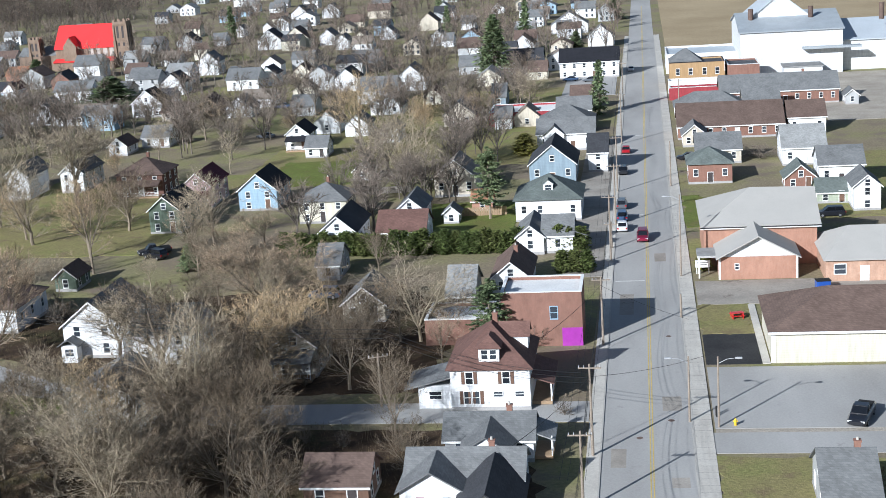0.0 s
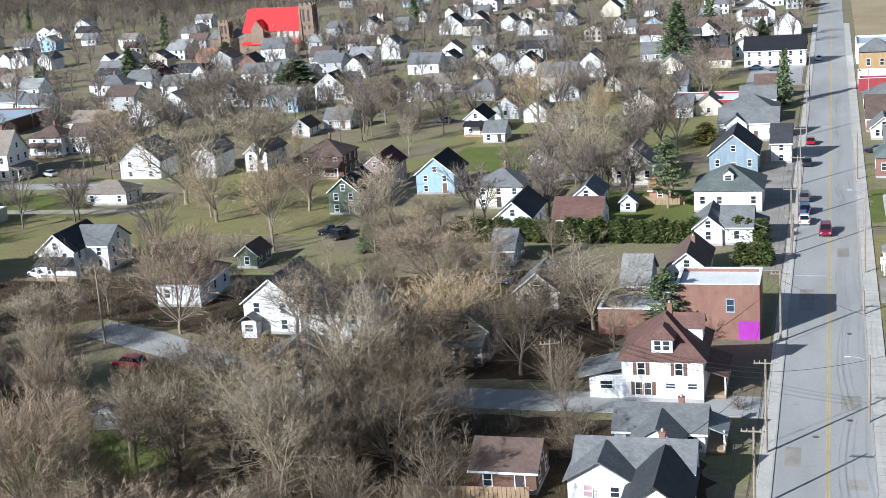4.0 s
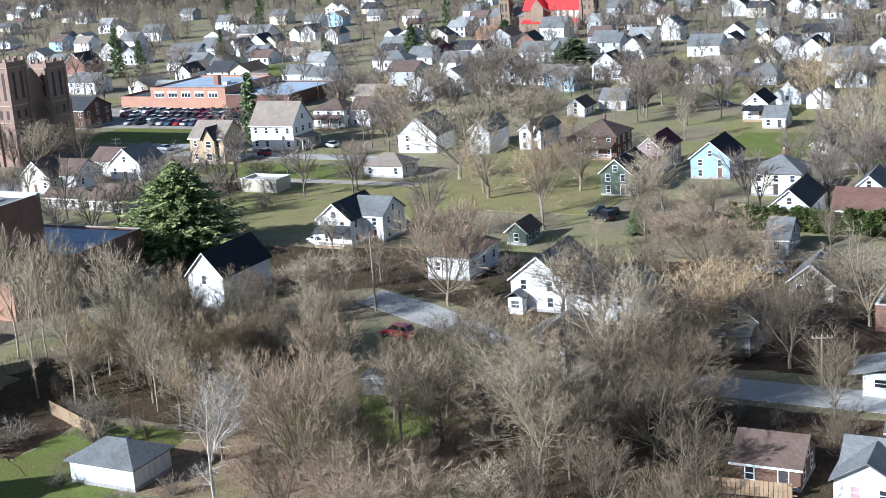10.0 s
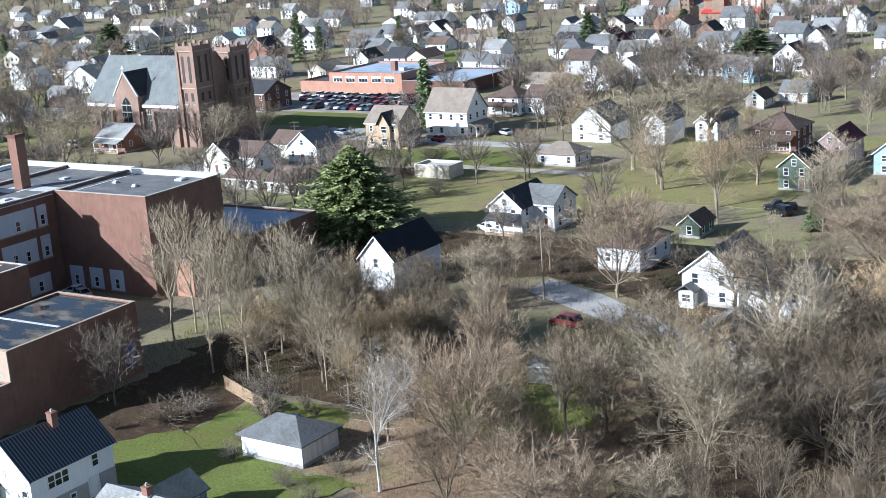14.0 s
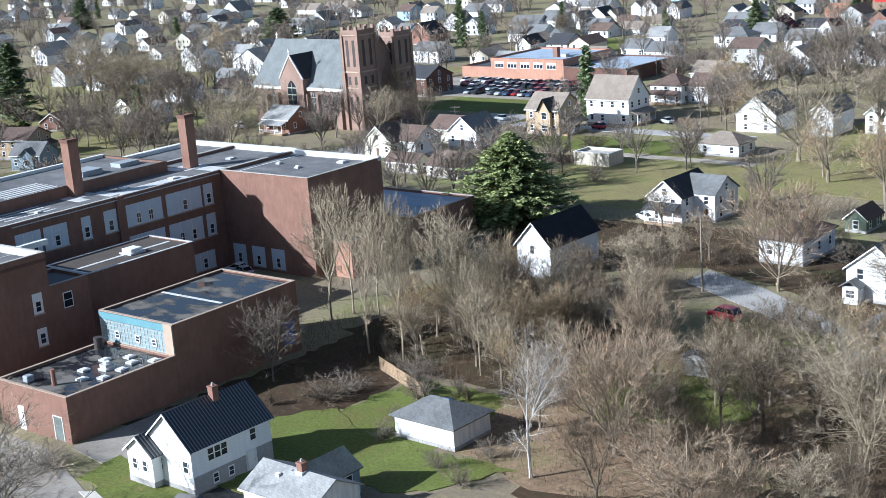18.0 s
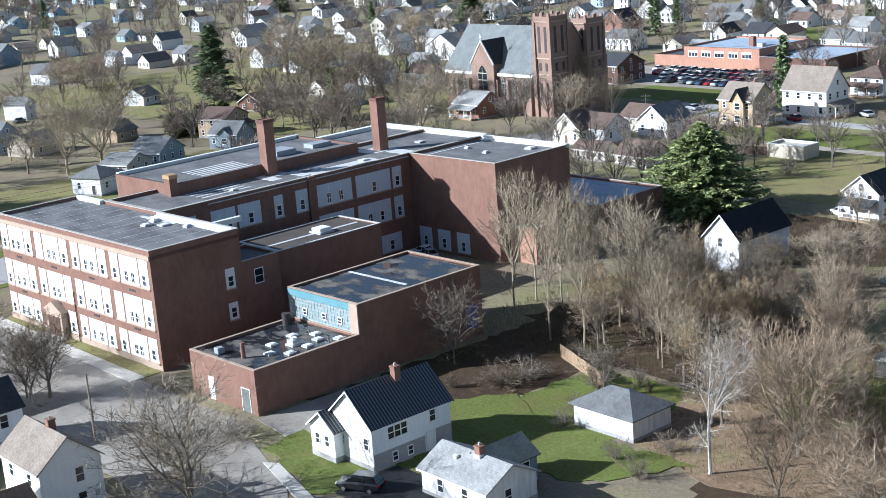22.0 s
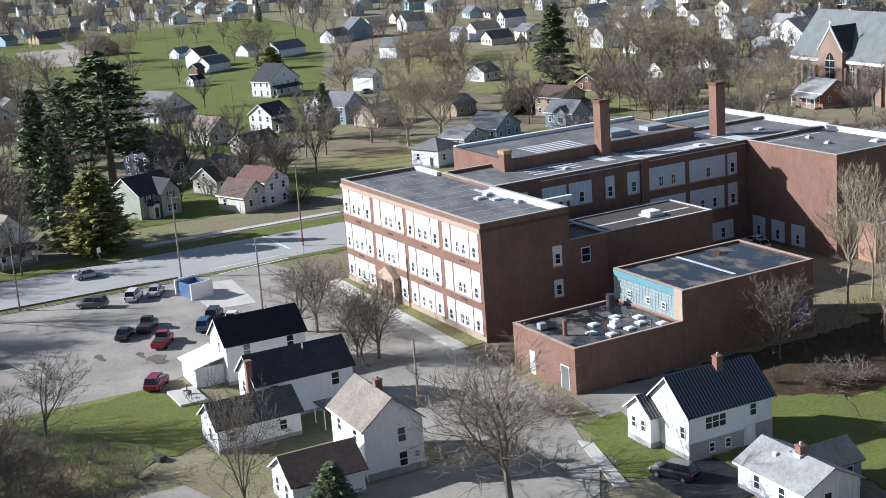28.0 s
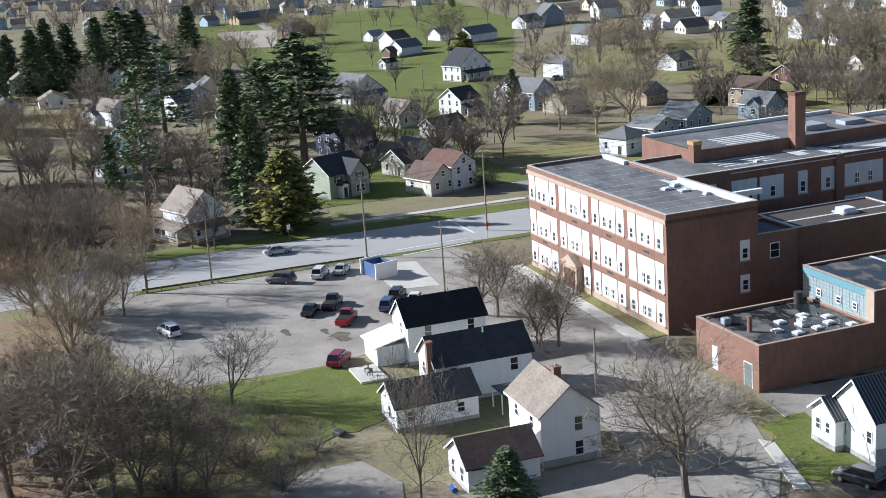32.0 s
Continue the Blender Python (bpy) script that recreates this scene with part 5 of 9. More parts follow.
M["silver"] = mottled("silver_coating", (0.62, 0.62, 0.60), 0.45, 0.2, 0.5, 4, 0.1)


def sblock(a, b, c, d, z1, wall="sbrick", roof="sroof", parapet=0.45, coping="concrete"):
    part("wall", ring_wall(a, b, c, d, 0, z1, 0.35), wall, school)
    part("roof", boxes((a + 0.35, b - 0.35, c + 0.35, d - 0.35, z1 - parapet - 0.3, z1 - parapet)), roof, school)
    if coping:
        part("coping", ring_wall(a - 0.04, b + 0.04, c - 0.04, d + 0.04, z1, z1 + 0.07, 0.42), coping, school)


sblock(-43, 0, 0, 14, 16.4, coping="concrete")
sblock(-35, -19.3, 14.02, 81, 16.4)
sblock(-47, -29.6, 22.8, 60, 17.7, parapet=0.3, coping="brownroof")
sblock(-47, -35.02, 60.02, 81.02, 16.4)
sblock(-19.28, 1.0, 62.5, 80, 16.4)
sblock(-8, -0.02, 14.02, 20.3, 11.7, coping="concrete")
sblock(-12.4, -2.4, 22, 41, 11.0, roof="brownroof", parapet=0.15, coping="silver")
sblock(-19.26, -8.02, 14.02, 21.9, 8.6, roof="flatblue")
sblock(9.6, 24, 14.3, 35.6, 9.6, roof="wetroof", parapet=0.2, coping="buff")
sblock(10.3, 23.98, -2, 14.28, 5.7, roof="wetroof", parapet=0.3, coping="buff")
sblock(1.02, 6.6, 65, 70, 6.0, wall="orangebrick")
sblock(-16, 6, 80.5, 98, 6.4, roof="flatblue")
part("roof_patch", boxes((10.2, 22.0, 24.0, 24.5, 9.3, 9.43)), "silver", school)
part("roof_patch", boxes((-42.6, -35.2, 13.0, 13.8, 15.90, 16.55)), "flatwhite", school)
part("roof_patch", boxes((-19.8, -19.0 + 0.1, 22, 62, 15.90, 15.985)), "silver", school)
part("roof_patch", boxes((-21.8, -19.7, 14.5, 61, 15.90, 15.982)), "flatwhite", school)
part("roof_patch", boxes((-20.0, -2.0, 12.4, 13.6, 15.90, 15.988)), "flatwhite", school)
for x0, x1, y0, y1 in ((-21.5, -12.5, 11.6, 12.3), (-29.4, -26.6, 38, 43), (-31, -26.5, 61.5, 66.5), (-34, -22, 79.2, 80.5), (-19, 0.4, 78.6, 79.5), (-24.4, -21.6, 44, 58), (-17, -16.6, 63, 79)):
    part("roof_patch", boxes((x0, x1, y0, y1, 15.90, 15.975 + 0.0007 * (x0 + 47))), "silver", school)
part("roof_patch", boxes((-7.0, -6.4, 22.4, 40, 10.8, 10.89)), "silver", school)
part("roof_edge", boxes((-47.1, -46.3, 23, 60, 17.30, 17.95)), "flatwhite", school)
part("roof_edge", boxes((-47.2, -46.0, 60.3, 81, 15.90, 16.62)), "flatwhite", school)
part("roof_edge", boxes((-47, -19.2, 79.9, 81.1, 15.90, 16.62)), "flatwhite", school)
part("roof_edge", boxes((-19.2, 1.0, 79.2, 80.1, 15.90, 16.60)), "flatwhite", school)
part("roof_edge", boxes((-8.4, -7.7, 14.2, 20.0, 15.2, 15.95)), "flatwhite", school)
part("roof_patch", boxes((-8.0, -0.6, 13.2, 13.9, 15.90, 16.46)), "flatwhite", school)
part("roof_patch", boxes((-19.5, -8.2, 13.3, 13.9, 15.90, 16.46)), "silver", school)
for x0, x1, y0, y1 in ((-29.0, -24.0, 37.6, 39.6), (-27.5, -22.5, 42.4, 44.6), (-32, -27.6, 60.5, 62.5), (-26, -21, 63, 66)):
    part("roof_patch", boxes((x0, x1, y0, y1, 15.90, 15.988)), "silver", school)
for k in range(12):
    part("roof_seam", boxes((-42.4 + k * 3.4, -42.3 + k * 3.4, 0.5, 13.4, 15.90, 15.975)), "silver", school)
for k in range(6):
    part("roof_patch", boxes((-38.4 + k * 1.35, -37.7 + k * 1.35, 30, 40, 17.30, 17.43)), "silver", school)
for k in range(4):
    part("roof_patch", boxes((-28.6 + k * 1.5, -28.1 + k * 1.5, 24, 33, 15.90, 15.982)), "silver", school)


def panel_window(side, u, off, z0, z1, wide, mat, sashes=1, sash_h=1.5):
    """A tall opening closed with insulated panels, a small sash set low in it."""
    zc, hh = (z0 + z1) / 2, z1 - z0
    m = face_pose(side, u, off, zc)
    p = part("window_panel", boxes((-wide / 2, wide / 2, -0.05, 0.03, -hh / 2, hh / 2)), mat, school)
    p.matrix_basis = m
    part("sill", boxes((-wide / 2 - 0.1, wide / 2 + 0.1, -0.16, 0.02, -hh / 2 - 0.18, -hh / 2)), "buff", p)
    if wide > 3.4:
        for q in (-wide / 6, wide / 6):
            part("mullion", boxes((q - 0.04, q + 0.04, -0.075, -0.045, -hh / 2, hh / 2)), "trim", p)
    for s in range(sashes):
        v = (s + 0.5) / sashes * wide * 0.7 - wide * 0.35 + random.uniform(-0.25, 0.25) * (wide > 3)
        window(school, m @ pose(v, -0.05, -hh / 2 + sash_h / 2 + 0.35), 0.75, sash_h)


# front, four groups of three on three floors
for row, (z0, z1) in enumerate(((1.0, 4.3), (5.6, 9.6), (11.2, 15.0))):
    for g in range(4):
        s0 = -42.6 + g * 10.75
        for a, w, n in ((0.0, 2.1, 1), (2.5, 4.6, 2), (7.4, 2.2, 1)):
            if row == 0 and g == 1 and a < 7:
                continue
            if random.random() < 0.25 and n == 1:
                n = 0
            panel_window('s', s0 + a + w / 2, 0.0, z0, z1, w, "panel", n, 1.3)
part("cornice", boxes((-43.1, 0.1, -0.22, -0.02, 15.15, 15.75)), "buff", school)
part("band", boxes((-43.05, 0.05, -0.08, -0.02, 0.0, 0.75)), "buff", school)
for g in range(4):
    for z in (10.2, 4.8):
        part("vent", boxes((-38.4 + g * 10.75, -36.9 + g * 10.75, -0.06, 0.0, z, z + 0.3)), "darktrim", school)
entry = part("entrance", ring_wall(-29.6, -25.0, -1.0, 0.02, 0, 4.0, 0.5), "buff", school, "pale stone entrance surround with a pediment")
bm = bmesh.new()
add_prism(bm, [(-30.0, 4.0), (-24.6, 4.0), (-27.3, 5.4)], -1.15, 0.0, 'y')
part("pediment", tidy(bm), "buff", entry)
part("door_leaf", boxes((-29.0, -27.35, -1.08, -1.02, 0.3, 3.2)), "darkbrick", entry)
part("door_leaf", boxes((-27.25, -25.6, -1.08, -1.02, 0.3, 3.2)), "darkbrick", entry)
part("step", boxes((-30.4, -24.2, -2.6, -1.0, -0.1, 0.3)), "concrete", entry)
part("downpipe", tube((-22.0, -0.12, 0), (-22.0, -0.12, 7.5), 0.07, 0.07, 6), "darktrim", school)
# courtyard face of the long wing
for v0, v1, n in ((15.3, 19.7, 1), (22.3, 26.7, 2), (27.2, 31.4, 1), (34.0, 35.7, 1), (38.2, 40.6, 1), (42.4, 49.6, 2), (50.5, 57.9, 1), (58.4, 60.4, 1)):
    panel_window('e', (v0 + v1) / 2, -19.3, 11.2, 14.7, v1 - v0, "bluepanel", n)
for v0, v1, n in ((42.4, 49.6, 1), (50.5, 57.6, 2), (58.4, 60.4, 1), (54.5, 59.4, 1)):
    z = (6.0, 9.7) if (v0, n) != (54.5, 1) else (0.6, 3.6)
    panel_window('e', (v0 + v1) / 2, -19.3, *z, v1 - v0, "bluepanel", n)
for u in (-16.5, -12.0, -7.4):
    p = panel_window('s', u, -62.5, 0.6, 4.0, 3.0, "bluepanel", 1)
part("pilaster", boxes((-19.3, -18.9, 40.7, 42.2, 0, 16.4)), "sbrick", school)
# the dark east wall
for z0, z1 in ((8.5, 11.3), (4.1, 6.5)):
    panel_window('e', 11.9, 0.0, z0, z1, 1.5, "panel", 1, 1.3)
window(school, face_pose('e', 16.6, 0.0, 9.2), 1.3, 1.9)
part("cornice", boxes((0.02, 0.12, 0.0, 14.0, 15.2, 15.6)), "darkbrick", school)
# glass-block wall over the low roof
gb = part("glass_block_wall", boxes((9.8, 23.4, 14.16, 14.26, 5.75, 8.6)), "glassblock", school, "glass-block wall under an aqua panel band")
part("aqua_band", boxes((9.8, 22.4, 14.12, 14.25, 8.65, 9.55)), "aqua", gb)
part("end_pier", boxes((22.4, 24.0, 14.1, 14.27, 5.75, 9.6)), "buff", gb)
for k in range(20):
    part("block_joint", boxes((9.95 + k * 0.66, 10.0 + k * 0.66, 14.12, 14.17, 5.8, 8.6)), "concrete", gb)
for k in range(6):
    part("block_joint", boxes((9.8, 23.4, 14.12, 14.17, 5.9 + k * 0.5, 5.94 + k * 0.5)), "concrete", gb)
for u in (13.2, 17.2, 20.4):
    window(school, pose(u, 14.1, 6.9), 0.7, 0.7)
# low front wing: doors
door(school, face_pose('s', 14.6, 2.0, 0.1), 1.0, 2.9, "panel")
door(school, face_pose('s', 21.8, 2.0, 0.1), 1.6, 2.9, "greenish")
# chimneys and roof gear
for u, v in ((-28.9, 40.6), (-28.4, 64.1)):
    c = part("chimney", boxes((u - 0.95, u + 0.95, v - 0.95, v + 0.95, 15.9, 25.0)), "sbrick", school, "tall square brick chimney")
    part("cap", ring_wall(u - 1.08, u + 1.08, v - 1.08, v + 1.08, 24.6, 25.1, 0.3), "darkbrick", c)


def vent(x, y, z, s=1.2, h=0.7, round_=False, par=None):
    par = par or school
    v = part("roof_vent", (tube((x, y, z), (x, y, z + h), s * 0.5, s * 0.4, 12) if round_ else bevelled(boxes((x - s / 2, x + s / 2, y - s / 2, y + s / 2, z, z + h)), 0.12)), "flatwhite", par)
    part("curb", boxes((x - s * 0.62, x + s * 0.62, y - s * 0.62, y + s * 0.62, z - 0.05, z + 0.25)), "steel", v)


for x, y in ((16.4, 9.4), (18.4, 11.6), (20.4, 10.4), (21.4, 8.0), (21.8, 5.0), (19.8, 3.4), (17.2, 5.6), (22.4, 12.2)):
    vent(x, y, 5.4, 0.95, 0.32)
vent(19.4, 7.4, 5.4, 1.3, 0.5)
vent(19.4, 7.4, 5.9, 1.0, 0.5, True)
part("flue", tube((18.2, 0.6, 5.3), (18.2, 0.6, 7.4), 0.3, 0.27, 10), "brick", school)
part("air_unit", bevelled(boxes((13.6, 14.6, -0.6, 0.4, 5.4, 6.2)), 0.08), "graymetal", school)
part("tank", tube((11.6, 12.2, 5.4), (11.6, 12.2, 6.9), 0.6, 0.6, 14), "darktrim", school, "dark upright tank on the low roof")
for x, y in ((-13, 10.5), (-15.2, 9.0), (-16.5, 11.2), (-9.0, 11.8), (-24, 30), (-25, 47), (-23.4, 56), (-8.5, 70), (-14.4, 71.5), (-4, 76), (-27, 72)):
    vent(x, y, 15.95, random.uniform(0.7, 1.3), random.uniform(0.25, 0.5))
vent(-6.5, 33, 10.85, 2.2, 0.8)
part("air_unit", boxes((-38, -34, 46, 50, 17.35, 18.3)), "graymetal", school)
part("air_unit", boxes((-37, -34.4, 54, 58, 17.35, 18.1)), "graymetal", school)
pb = part("parapet_block", boxes((-30.9, -29.3, 22.0, 23.4, 15.9, 18.7)), "sbrick", school)
part("cap", boxes((-31.0, -29.2, 21.9, 23.5, 18.7, 19.3)), "ochre", pb, "pale ochre block cap")

# ---------------- churches ----------------
church = thing("church", -254, 252, 0, 0, "brown brick church with two battlemented towers and a grey slate roof", "church")
FOOT.append((-271, 262, 44, 24))
M["cbrick"] = brickwork("church_brick", (0.225, 0.148, 0.115), (0.30, 0.205, 0.165), (0.27, 0.21, 0.17))
M["cslate"] = shingles("church_slate", (0.16, 0.175, 0.175), 0)


def tower(par, x0, x1, y0, y1, z1, wall, trim="buff"):
    t = part("tower", boxes((x0, x1, y0, y1, 0, z1)), wall, par)
    part("string_course", ring_wall(x0 - 0.12, x1 + 0.12, y0 - 0.12, y1 + 0.12, z1 * 0.42, z1 * 0.42 + 0.35, 0.3), trim, t)
    part("string_course", ring_wall(x0 - 0.12, x1 + 0.12, y0 - 0.12, y1 + 0.12, z1 * 0.58, z1 * 0.58 + 0.35, 0.3), trim, t)
    part("parapet", ring_wall(x0 - 0.15, x1 + 0.15, y0 - 0.15, y1 + 0.15, z1 - 1.2, z1, 0.5), wall, t)
    for s in range(3):
        for yy in (y0 - 0.15, y1 - 0.35):
            u = x0 + (x1 - x0 - 0.9) * s / 2
            part("merlon", boxes((u, u + 0.9, yy, yy + 0.5, z1, z1 + 0.8)), wall, t)
        u = y0 + (y1 - y0 - 0.9) * s / 2
        for xx in (x0 - 0.15, x1 - 0.35):
            if s == 1:
                part("merlon", boxes((xx, xx + 0.5, u, u + 0.9, z1, z1 + 0.8)), wall, t)
    part("parapet_course", ring_wall(x0 - 0.25, x1 + 0.25, y0 - 0.25, y1 + 0.25, z1 - 1.5, z1 - 1.22, 0.4), trim, t)
    for k in (0.3, 0.7):
        u, v = x0 + (x1 - x0) * k, y0 + (y1 - y0) * k
        for za, zb in ((0.64, 0.90), (0.46, 0.54), (0.18, 0.34)):
            part("louvre", boxes((u - 0.45, u + 0.45, y0 - 0.04, y0 + 0.02, z1 * za, z1 * zb)), "darktrim", t)
            part("louvre", boxes((x1 - 0.02, x1 + 0.04, v - 0.45, v + 0.45, z1 * za, z1 * zb)), "darktrim", t)
    for xx, yy in ((x0, y0), (x1, y0), (x1, y1)):
        part("buttress", boxes((xx - 0.55, xx + 0.55, yy - 0.55, yy + 0.55, 0, z1 * 0.58), (xx - 0.35, xx + 0.35, yy - 0.35, yy + 0.35, z1 * 0.58, z1 - 1.2)), wall, t)
    return t


tower(church, -1.2, 4.4, 0, 6.4, 26, "cbrick")
tower(church, -1.2, 4.4, 13.6, 20, 24, "cbrick")
part("nave", tidy(gable_body(bmesh.new(), 36, 20, 0, 11, 11, 'x', -18.9, 10)), "cbrick", church)
part("nave_roof", tidy(gable_roof(bmesh.new(), 36, 20, 11, 11, 'x', -18.9, 10, 0.5, 0.25)), "cslate", church)
part("front_gable", tidy(gable_body(bmesh.new(), 3.0, 13, 0, 15, 8.2, 'x', 1.0, 10)), "cbrick", church)
part("front_coping", tidy(gable_roof(bmesh.new(), 1.2, 13, 15, 8.2, 'x', 2.2, 10, 0.15, 0.25)), "buff", church)
tr = part("transept", tidy(gable_body(bmesh.new(), 8.8, 10, 0, 13.2, 6.0, 'y', -20.3, 3.6)), "cbrick", church)
part("transept_roof", tidy(gable_roof(bmesh.new(), 8.8, 9.6, 13.2, 6.0, 'y', -20.3, 3.9, 0.15, 0.2)), "charcoal", tr)
bm = bmesh.new()
for g in (-1, 1):
    add_prism(bm, [(-20.3 + g * 4.6, 12.9), (-20.3, 19.2), (-20.3, 19.6), (-20.3 + g * 4.6, 13.3)], -1.6, -1.2, 'y')
part("gable_coping", tidy(bm), "trim", tr)


def lancet(par, m, w, h):
    """A pointed window with tracery bars."""
    ring = [(-w / 2, 0), (w / 2, 0), (w / 2, h * 0.7), (w / 4, h * 0.9), (0, h), (-w / 4, h * 0.9), (-w / 2, h * 0.7)]
    bm = bmesh.new()
    add_prism(bm, [(u * 1.14, z * 1.03 - 0.12) for u, z in ring], -0.05, 0.02, 'y')
    f = part("window_surround", tidy(bm), "buff", par)
    f.matrix_basis = m
    bm = bmesh.new()
    add_prism(bm, ring, -0.09, 0.0, 'y')
    part("leaded_pane", tidy(bm), "pane", f)
    part("tracery", boxes((-0.06, 0.06, -0.13, -0.08, 0, h * 0.9), (-w / 2, w / 2, -0.13, -0.08, h * 0.38, h * 0.42), (-w / 2, w / 2, -0.13, -0.08, h * 0.66, h * 0.7)), "sage", f)


lancet(church, pose(-20.3, -1.42, 6.2), 3.4, 6.6)
for u in (-29.5, -33.5, -13.5, -9.5, -5.5):
    lancet(church, pose(u, -0.02, 4.6), 2.0, 5.2)
for u in (-31.5, -27, -15.5, -11.5, -7.5, -3.0):
    part("buttress", boxes((u - 0.4, u + 0.4, -1.0, 0.05, 0, 9.0)), "cbrick", church)
part("eave_band", boxes((-36.5, -25, -0.62, -0.5, 10.0, 10.8)), "flatwhite", church)
part("eave_band", boxes((-15.6, -2.0, -0.62, -0.5, 10.0, 10.8)), "flatwhite", church)
part("aisle", boxes((-16, -9, -3.6, -0.02, 0, 3.2)), "cbrick", church)
part("aisle_roof", boxes((-16.3, -8.7, -3.9, -0.02, 3.2, 3.45)), "slate", church)
for x, y, z in ((-36.9, 10, 22.3), (-20.3, -1.4, 19.4), (2.2, 10, 23.4)):
    part("cross", boxes((x - 0.1, x + 0.1, y - 0.1, y + 0.1, z, z + 1.7), (x - 0.45, x + 0.45, y - 0.1, y + 0.1, z + 0.9, z + 1.15)), "trim", church)
house(-284, 309, 22, 12, 5.5, 3.0, 'x', 'darkbrick', 'charcoal', name="parish_hall")
rc = thing("church", -226, 540, 0, 0, "stone church with a bright red roof and square tower", "church")
FOOT.append((-226, 548, 40, 24))
part("nave", tidy(gable_body(bmesh.new(), 26, 16, 0, 8.8, 8.4, 'x', 0, 10)), "stone", rc)
part("nave_roof", tidy(gable_roof(bmesh.new(), 26, 16, 8.8, 8.4, 'x', 0, 10, 0.5, 0.25)), "redroof", rc)
part("aisle", boxes((-12.8, 12.8, -1.6, 2.0, 0, 3.4)), "stone", rc)
bm = bmesh.new()
add_prism(bm, [(-2.1, 3.3), (1.98, 4.3), (1.98, 4.55), (-2.1, 3.55)], -13, 13, 'x')
part("aisle_roof", tidy(bm), "redroof", rc)
part("side_gable", tidy(gable_body(bmesh.new(), 5.4, 6, 0, 9.6, 3.6, 'y', -5.5, 2.0)), "stone", rc)
part("side_gable_roof", tidy(gable_roof(bmesh.new(), 5.4, 6, 9.6, 3.6, 'y', -5.5, 2.4, 0.15, 0.2)), "redroof", rc)
tower(rc, 13.0, 18.4, 2, 7.4, 18.4, "stone", "stone")
tower(rc, -23.5, -19.4, 1, 5, 13, "stone", "stone")
part("hall", boxes((-30, -13.02, 4, 16, 0, 6.0)), "stone", rc)
part("porch_roof", tidy(gable_roof(bmesh.new(), 17, 12, 6.0, 3, 'x', -21.5, 10, 0.3, 0.2)), "slate", rc)
for u in (2.5, 5.5, 8.5, 11.2):
    part("window", boxes((u - 0.9, u + 0.9, 1.9, 2.02, 4.8, 8.2)), "concrete", rc)

# ---------------- large plain buildings ----------------
bn = block(-279, -250.5, 341, 367, 6.4, "orangebrick", "flatblue", "office_building", "low orange brick building with a flat ponded roof", coping="brick")
bn2 = block(-292, -279.05, 342, 356, 3.4, "orangebrick", "flatdark", "brick_annex", "low orange brick annex", coping="brick")
block(-250.45, -228, 341, 370, 4.2, "darkbrick", "flatblue", "brick_annex", "low dark brick annex with a flat roof", coping="pale")
for k in range(5):
    f = part("window_strip", boxes((-12.6 + k * 5.1, -9.0 + k * 5.1, -0.06, 0.04, 3.3, 5.3)), "panel", bn)
    for q in range(3):
        part("pane", boxes((-12.4 + k * 5.1 + q * 1.15, -11.4 + k * 5.1 + q * 1.15, -0.09, -0.05, 3.5, 4.6)), "pane", f)
part("chimney", boxes((4.5, 6.2, 8, 9.6, 5.9, 9.0)), "brick", bn)
part("air_unit", boxes((7.5, 9.5, 8, 10, 5.9, 7.0)), "steel", bn)
com = thing("commercial_building", 29, 164.7, 0, 0, "long cream painted block building with a brown shingle hip roof", "building")
FOOT.append((29, 173, 30, 17))
part("wall", boxes((-14.4, 16, 0, 15, 0, 4.0)), "cream", com)
bm = hip_roof(bmesh.new(), 30.4, 15, 4.05, 3.6, 0.5, 0.8, 7.5)
part("roof", tidy(bm), "brown", com)
part("quoin", boxes((-14.55, -14.0, -0.12, 0.0, 0.1, 3.8)), "trim", com)
part("fascia", boxes((-14.9, 16.5, -0.56, -0.50, 3.85, 4.15)), "trim", com)
for x, y in ((-2, 5.2), (4, 2.6)):
    part("vent_pipe", tube((x, y, 4.5), (x, y, 6.4), 0.12, 0.12, 6), "steel", com)
hall = thing("brick_hall", 16.5, 202.6, 0, 0, "red brick hall with pale roofs and a white front gable", "hall")
FOOT.append((20, 212, 34, 22))
part("front_wing", boxes((-6.2, 5.2, 0, 8, 0, 3.5)), "orangebrick", hall)
bm = bmesh.new()
add_prism(bm, [(-6.2, 3.52), (5.2, 3.52), (-0.5, 6.5)], 0.0, 8, 'y')
part("gable", tidy(bm), "white", hall)
part("front_roof", tidy(gable_roof(bmesh.new(), 11.4, 9.4, 3.5, 3.1, 'y', -0.5, 4.2, 0.5, 0.2)), "hallroof", hall)
part("main_hall", boxes((-8, 9, 8.02, 26, 0, 6.2)), "orangebrick", hall)
bm = bmesh.new()
low = [bm.verts.new(p) for p in ((-8.6, 7.4, 6.1), (9.6, 7.4, 6.1), (9.6, 26.6, 6.1), (-8.6, 26.6, 6.1))]
eav = [bm.verts.new(p) for p in ((-8.6, 7.4, 6.35), (9.6, 7.4, 6.35), (9.6, 26.6, 6.35), (-8.6, 26.6, 6.35))]
rid = [bm.verts.new(p) for p in ((-0.4, 17, 10.4), (9.6, 17, 10.2))]
bm.faces.new(low[::-1])
for q in range(4):
    bm.faces.new((low[q], low[(q + 1) % 4], eav[(q + 1) % 4], eav[q]))
for f in ((eav[0], eav[1], rid[1], rid[0]), (eav[2], eav[3], rid[0], rid[1]), (eav[3], eav[0], rid[0]), (eav[1], eav[2], rid[1])):
    bm.faces.new(f)
part("main_roof", tidy(bm), "hallroof", hall)
part("fascia", boxes((-8.6, 9.6, 7.40, 7.46, 5.95, 6.3)), "trim", hall)
